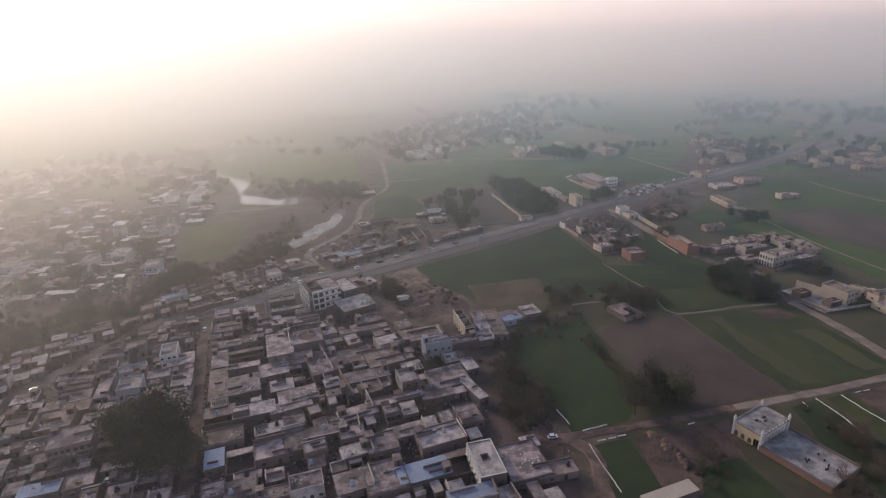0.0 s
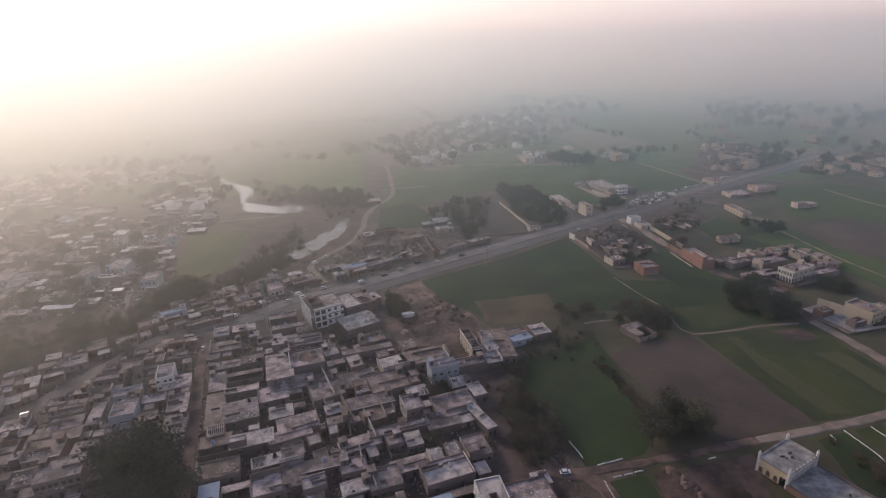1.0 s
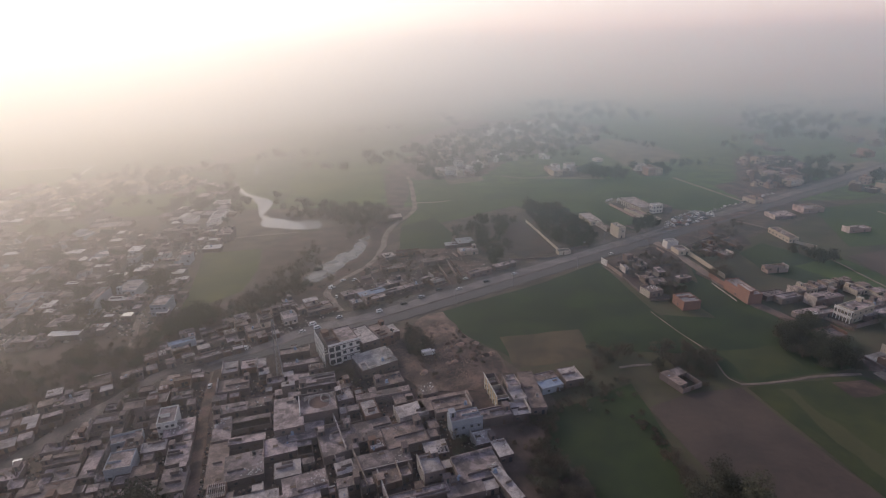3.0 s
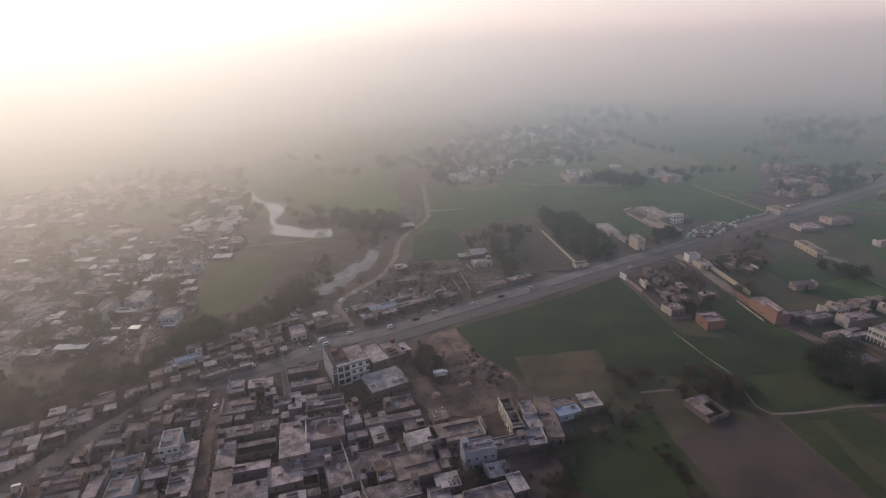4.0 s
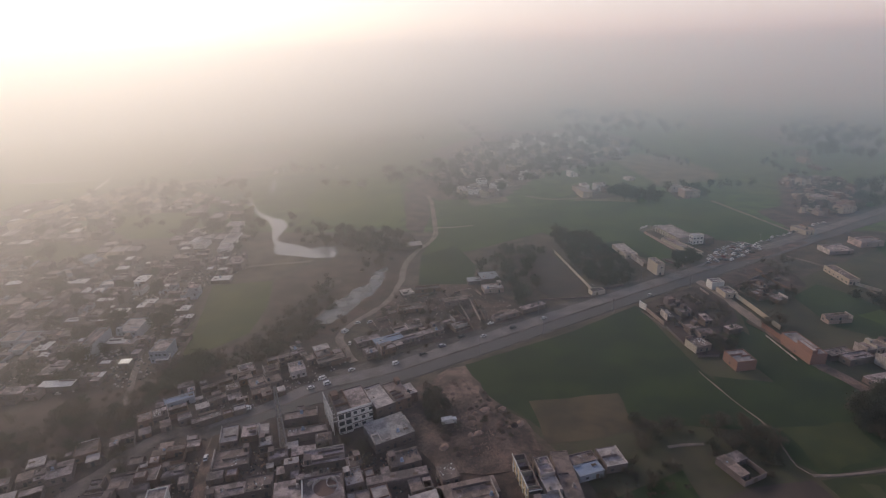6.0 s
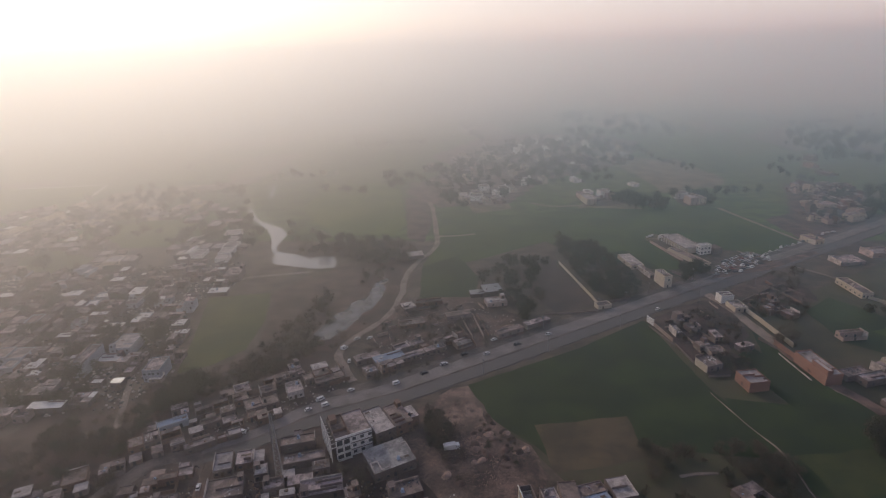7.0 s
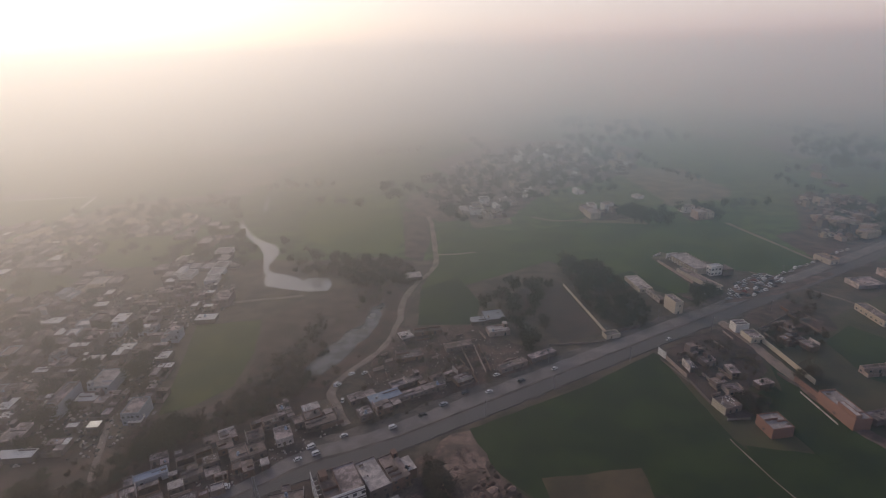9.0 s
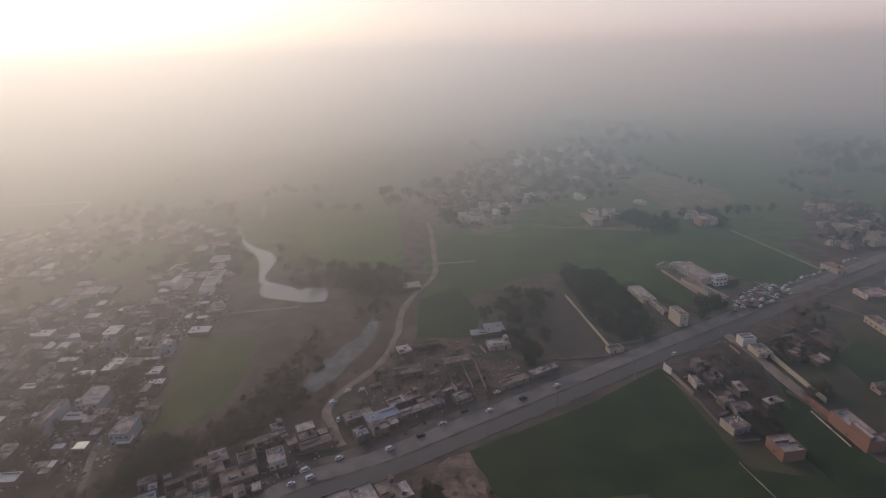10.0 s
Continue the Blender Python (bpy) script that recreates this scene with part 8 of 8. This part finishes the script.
CARS = [make_car("car", "small white hatchback car", CAR_WHITE, 3.5, 1.5, 1.42), make_car("car", "plain silver saloon car", CAR_SILVER, 4.3, 1.7, 1.42),
        make_car("car", "plain dark saloon car", CAR_DARK, 4.3, 1.7, 1.42), make_car("car", "small red hatchback car", CAR_RED, 3.4, 1.5, 1.42),
        make_car("van", "small white boxy minivan", CAR_WHITE, 3.6, 1.5, 1.9, True)]
PARKED = [False] * len(CARS)


def park(kind, x, y, ang, group=""):
    m = pose(x, y, 0.24, 0, 0, ang)
    if not PARKED[kind]:
        PARKED[kind] = True
        CARS[kind].matrix_basis = m
        return
    ob = copy_thing(CARS[kind], m)
    if group:
        ob["group"] = group


ROAD_CARS = ((4, -114.7, 270.7, 10), (4, -86.8, 296, 38), (0, -90.4, 288, 38), (0, -74.2, 304, 34), (4, -88, 343.3, 60), (0, -82.7, 353.8, 40), (0, -81.6, 330.2, 100),
                        (2, -39.9, 320.3, 34), (0, -8.3, 340.3, 34), (1, -30.6, 329.1, 34), (2, -20.5, 339, 34), (0, -4.3, 355.4, 34), (2, 8.5, 350.6, 34), (0, 26.8, 362.6, 34))
VILLAGE_CARS = ((0, -75.6, 354.9, 45), (4, -52.8, 310.6, 34), (0, -87, 343.2, 60), (0, -115.2, 271.7, 15), (1, -116.4, 255.2, 30), (0, -87.4, 295.8, 34), (4, -83.4, 291.7, 34),
                        (4, 2.3, 178, 20), (0, 36.1, 154, 5), (1, 82.8, 420.5, 34), (0, 96.3, 395.9, 40), (0, -118.1, 238.8, 105), (0, -109.3, 139.5, 20), (4, -168.3, 190.3, 20))
for kind, x, y, ang in ROAD_CARS + VILLAGE_CARS:
    park(kind, x, y, ang)
rng = random.Random(77)
lot = [(147.9, 450.6), (166.4, 476.9), (190.9, 495.4), (203.3, 481.1), (167.2, 454.2)]
spots = []
for _ in range(900):
    x, y = rng.uniform(min(p[0] for p in lot), max(p[0] for p in lot)), rng.uniform(min(p[1] for p in lot), max(p[1] for p in lot))
    if inside(x, y, lot) and all(math.hypot(x - a, y - b) > 3.2 for a, b in spots) and len(spots) < 46:
        spots.append((x, y))
        park(rng.choice((0, 0, 1, 1, 2, 2, 4, 3)), x, y, rng.choice((30, 30, 120)) + rng.uniform(-12, 12), "cars parked by the road")
for k in range(15):
    t = k / 15
    bx, by = 200 + 90 * t, 482 + 61 * t
    park(rng.choice((0, 0, 1, 2, 4)), bx + rng.uniform(-1, 1) - 4, by + rng.uniform(-1, 1) + 6, 34 + rng.uniform(-8, 8), "cars parked by the road")


def truck(x, y, ang, label):
    ob = thing("truck", x, y, ang, label, "truck")
    part("cargo_box", Kit().box(-3.4, -1.15, 0.9, 1.6, 1.15, 3.1), WHITE, ob)
    part("cab", Kit().box(1.7, -1.05, 0.5, 3.3, 1.05, 2.5, 0.92), CAR_WHITE, ob)
    part("windscreen", Kit().box(3.2, -0.9, 1.5, 3.36, 0.9, 2.3), GLASS, ob)
    part("chassis", Kit().box(-3.3, -0.5, 0.55, 3.2, 0.5, 0.9), DARK, ob)
    for sx in (-2.4, -1.4, 2.4):
        for sy in (-0.95, 0.95):
            part("wheel", Kit().prism(sx, sy, 0.0, 0.9, 0.45, 10, 1.0, 0.4), TYRE, ob)
    return ob


truck(-22, 265.3, 18, "white box truck parked in the rubble yard")


# ---- poles, mast, kerbs, heaps ----
def pole(x, y, h, ang=34, arm=True):
    ob = thing("utility_pole", x, y, ang, "grey concrete utility pole with a cross-arm", "pole", "utility poles")
    part("pole", Kit().prism(0, 0, 0, h, 0.17, 8, 0.6), METAL, ob)
    if arm:
        a = part("cross_arm", Kit().box(-0.08, -0.9, h - 0.9, 0.08, 0.9, h - 0.75), METAL, ob)
        for yy in (-0.8, 0, 0.8):
            part("insulator", Kit().prism(0, yy, h - 0.75, h - 0.5, 0.07, 6), WHITE, a)


for x, y in ((68.7, 372.3), (24.8, 344.3), (125.4, 409.4), (169.8, 433.3), (-9.8, 321.9)):
    pole(x, y, 9.0)
for k in range(7):
    pole(*offset(ROAD, 11.5)[6][:2], 9.0) if k == 0 else pole(30.8 + 36 * k - 11.5 * 0.56, 359.8 + 24.4 * k + 11.5 * 0.83, 9.0)


def mast(x, y, h):
    ob = thing("lattice_mast", x, y, 12, "tall slender grey lattice radio mast", "mast")
    legs = ((-1, -1), (1, -1), (1, 1), (-1, 1))
    for lx, ly in legs:
        part("leg", Kit().beam((lx * 1.3, ly * 1.3, 0), (lx * 0.35, ly * 0.35, h), 0.09), METAL, ob)
    n = 12
    for i in range(n):
        z0, z1 = h * i / n, h * (i + 1) / n
        r0, r1 = 1.3 - 0.95 * i / n, 1.3 - 0.95 * (i + 1) / n
        k = Kit()
        for (ax, ay), (bx, by) in zip(legs, legs[1:] + legs[:1]):
            k.beam((ax * r0, ay * r0, z0), (bx * r1, by * r1, z1), 0.05)
            k.beam((ax * r1, ay * r1, z1), (bx * r1, by * r1, z1), 0.05)
        part("brace", k, METAL, ob)
    return ob


mast(-88.4, 246.2, 30.0)


def kerb_stones(pts, step, label, group):
    for (x0, y0), (x1, y1) in zip(pts, pts[1:]):
        ln, ang = math.hypot(x1 - x0, y1 - y0), math.degrees(math.atan2(y1 - y0, x1 - x0))
        n = max(1, int(ln / step))
        for k in range(n):
            t = (k + 0.5) / n
            rngk = random.Random(int(x0 * 7 + k))
            alone("kerb_stone", Kit().box(-step * 0.49, -0.13, 0, step * 0.49, 0.13, 0.4, 0.93), WHITE, label, "kerb", group, at=(x0 + (x1 - x0) * t + rngk.uniform(-0.1, 0.1), y0 + (y1 - y0) * t + rngk.uniform(-0.1, 0.1), 0, 0, 0, ang + rngk.uniform(-4, 4)))


KG = "whitewashed plot kerbs"
kerb_stones([(47.8, 150.6), (49.9, 138.9), (52.2, 128.9)], 1.5, "whitewashed low plot kerb", KG)
kerb_stones([(50.8, 151.6), (62.2, 154.6)], 3.2, "whitewashed low plot kerb", KG)
kerb_stones([(40.7, 169.6), (43.6, 160.8)], 3.0, "whitewashed low plot kerb", KG)
kerb_stones([(47.2, 157.3), (57, 160.2)], 3.2, "whitewashed low plot kerb", KG)
kerb_stones([(138.8, 171.6), (141.4, 160.8), (142.4, 151.7)], 1.5, "whitewashed low plot kerb", KG)
kerb_stones([(149.5, 173.2), (151.9, 164.2), (154.4, 157.1)], 1.5, "whitewashed low plot kerb", KG)
kerb_stones([(155.4, 174.3), (162.8, 176.1)], 3.0, "whitewashed low plot kerb", KG)
kerb_stones([(83.8, 159), (89.3, 160)], 3.0, "whitewashed low plot kerb", KG)
kerb_stones([(132.7, 169.8), (132.7, 166.4)], 3.0, "whitewashed low plot kerb", KG)


def mound(x, y, r, h, m, label, category="mound"):
    """A low uneven mound."""
    rng = random.Random(int(x * 31 + y))
    k = Kit()
    n = 11
    k.v.append((0, 0, h))
    for ring, (rr, zz) in enumerate(((0.35, 0.85), (0.7, 0.4), (1.0, 0.0))):
        k.v += [(r * rr * rng.uniform(0.8, 1.2) * math.cos(6.2832 * a / n), r * rr * rng.uniform(0.8, 1.2) * math.sin(6.2832 * a / n), h * zz * rng.uniform(0.8, 1.15)) for a in range(n)]
    k.f += [(0, 1 + a, 1 + (a + 1) % n) for a in range(n)]
    for ring in (0, 1):
        b = 1 + ring * n
        k.f += [(b + a, b + n + a, b + n + (a + 1) % n, b + (a + 1) % n) for a in range(n)]
    return alone("rubble_mound", k, m, label, category, at=(x, y, 0, 0, 0, rng.uniform(0, 360)))


rng = random.Random(91)
yardp = [(-35.4, 285.7), (-18.4, 301.6), (-9.4, 286.5), (-7.7, 268.3), (3.5, 256.6), (0.9, 247.2), (-13, 244.8), (-26.1, 259.4)]
for k in range(110):
    x, y = rng.uniform(min(p[0] for p in yardp), max(p[0] for p in yardp)), rng.uniform(min(p[1] for p in yardp), max(p[1] for p in yardp))
    if inside(x, y, yardp):
        mound(x, y, rng.uniform(0.5, 2.2), rng.uniform(0.15, 0.55), (RUBBLE, YARD_EARTH, SOIL)[k % 3], "low mound of broken brick and earth")
for t in range(16):
    x0, y0 = 69.5, 152.8
    x1, y1 = 77.2, 133
    mound(x0 + (x1 - x0) * t / 15 + rng.uniform(-2, 2), y0 + (y1 - y0) * t / 15 + rng.uniform(-2, 2), rng.uniform(0.7, 1.8), rng.uniform(0.2, 0.45), SOIL, "low spoil mound of dry earth")

# broken brick scattered over the yard and along the bazaar
def spoil_heap(x, y, r, h, m, label, rng):
    """A low uneven mound of tipped earth."""
    k, n = Kit(), 11
    turn, long = rng.uniform(0, 6.28), rng.uniform(1.0, 1.7)
    for share, rise in ((1.0, 0.0), (0.8, 0.3), (0.52, 0.72), (0.2, 0.97)):
        for i in range(n):
            a, q = turn + 6.2832 * i / n, r * share * rng.uniform(0.82, 1.15)
            k.v.append((math.cos(a) * q * long, math.sin(a) * q, h * rise * rng.uniform(0.8, 1.15)))
    for ring in range(3):
        for i in range(n):
            a, b = ring * n + i, ring * n + (i + 1) % n
            k.f.append((a, b, b + n, a + n))
    k.f.append(tuple(range(3 * n, 4 * n)))
    return alone("spoil_heap", k, m, label, "spoil heap", "spoil heaps", at=(x, y, 0.2, 0, 0, rng.uniform(0, 360)))


heaps = random.Random(91)
for _ in range(70):
    x, y = heaps.uniform(-26, 9), heaps.uniform(242, 291)
    if inside(x, y, [(-13, 287), (-7.2, 290), (0.7, 277), (9, 266), (5, 255), (-6, 250), (-24, 244), (-25, 254), (-14, 262)]) and footprint_free(x, y, 2.4, 2.4, 0, 0.2):
        spoil_heap(x, y, heaps.uniform(0.8, 2.2), heaps.uniform(0.4, 1.3), heaps.choice((SOIL, SOIL, SCRUB, RUBBLE)), "low dark heap of tipped earth and brick", heaps)
for k in range(11):
    t = k / 10
    spoil_heap(71.5 + 6.5 * t + heaps.uniform(-1.2, 1.2), 154.5 - 18.5 * t + heaps.uniform(-1, 1), heaps.uniform(1.0, 2.0), heaps.uniform(0.6, 1.2), YARD_EARTH, "reddish heap of earth tipped on a bare plot", heaps)


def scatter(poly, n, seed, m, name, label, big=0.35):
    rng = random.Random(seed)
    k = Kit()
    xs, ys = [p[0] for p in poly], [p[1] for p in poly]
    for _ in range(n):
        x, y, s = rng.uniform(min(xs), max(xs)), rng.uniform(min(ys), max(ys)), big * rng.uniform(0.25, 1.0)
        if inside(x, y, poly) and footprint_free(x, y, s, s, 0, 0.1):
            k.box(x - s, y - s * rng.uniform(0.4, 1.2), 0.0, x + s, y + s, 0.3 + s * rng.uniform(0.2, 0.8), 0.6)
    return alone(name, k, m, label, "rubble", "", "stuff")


scatter(yardp, 500, 5, SOIL, "rubble", "dark clods of earth strewn over the yard", 0.25)
scatter(yardp, 2600, 6, RUBBLE, "rubble", "broken pinkish brick strewn over the yard", 0.28)
scatter([(64.7, 153), (101.1, 161.4), (94.5, 132.3), (84.6, 121.7), (65.1, 122.4)], 600, 7, SOIL, "rubble", "clods of dry earth strewn over the plot", 0.2)
scatter([(19.9, 183.1), (33.3, 182.4), (41.4, 158.5), (47.4, 136.5), (41.5, 127.6), (35.2, 147.3), (21.5, 159.3)], 400, 8, RUBBLE, "rubble", "litter and broken brick along the village edge", 0.25)
# near-black tapered boxes strewn at random over the open ground
scatter([(-77.2, 343.7), (-72.2, 403), (-39.4, 403.9), (-10.4, 376.1), (-4, 346.3), (-38.1, 324.5), (-63.9, 309.6)], 900, 9, DARK, "rubble", "dark scraps strewn round the roadside sheds", 0.4)
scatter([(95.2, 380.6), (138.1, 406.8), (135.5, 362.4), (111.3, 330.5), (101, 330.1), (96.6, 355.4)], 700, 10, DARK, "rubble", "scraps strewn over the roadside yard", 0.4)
scatter([(-190.1, 182), (-170.4, 192.3), (-125.7, 245), (-110, 280.1), (-139.4, 282.1), (-163.4, 238.6), (-204.8, 206.4)], 900, 11, DARK, "rubble", "dark scraps along the bazaar", 0.45)
ALLEYS = [(-120, 240), (-70, 250), (-25, 238), (0, 214), (16, 172), (6, 129), (34, 124), (-140, 131), (-190, 172), (-165, 220)]
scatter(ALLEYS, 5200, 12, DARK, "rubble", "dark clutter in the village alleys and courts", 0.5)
scatter(ALLEYS, 5200, 13, RUBBLE, "rubble", "broken brick and fodder in the village alleys", 0.55)
scatter(ALLEYS, 2600, 14, PALE_ROOF, "rubble", "pale sacks and boards in the village alleys", 0.4)
HAZY = [(-270.9, 263.5), (-348, 338.3), (-380, 440), (-250.9, 465.4), (-200.7, 472), (-187.1, 439.9), (-205.1, 391.6), (-172, 314.9), (-181.6, 286.1)]
# pale boxes here and below stand in for sunlit specks of washing and roof edges
scatter(HAZY, 2600, 21, PALE_ROOF, "rubble", "pale sheets and boards as sunlit specks among the hazy houses", 0.9)
scatter(HAZY, 3600, 22, DARK, "rubble", "low dark boxes among the hazy houses", 1.1)
SHOPS = [(-75, 345), (-66, 405), (-22, 408), (10, 384), (12, 366), (-26, 341), (-63, 322)]
scatter(SHOPS, 500, 23, PALE_ROOF, "rubble", "pale boards and sacks as sunlit specks round the roadside sheds", 0.5)
scatter([(-160, 240), (-105, 300), (-86, 330), (-78, 312), (-105, 272), (-125, 250)], 700, 24, PALE_ROOF, "rubble", "pale stalls and sacks as sunlit specks along the bazaar", 0.5)
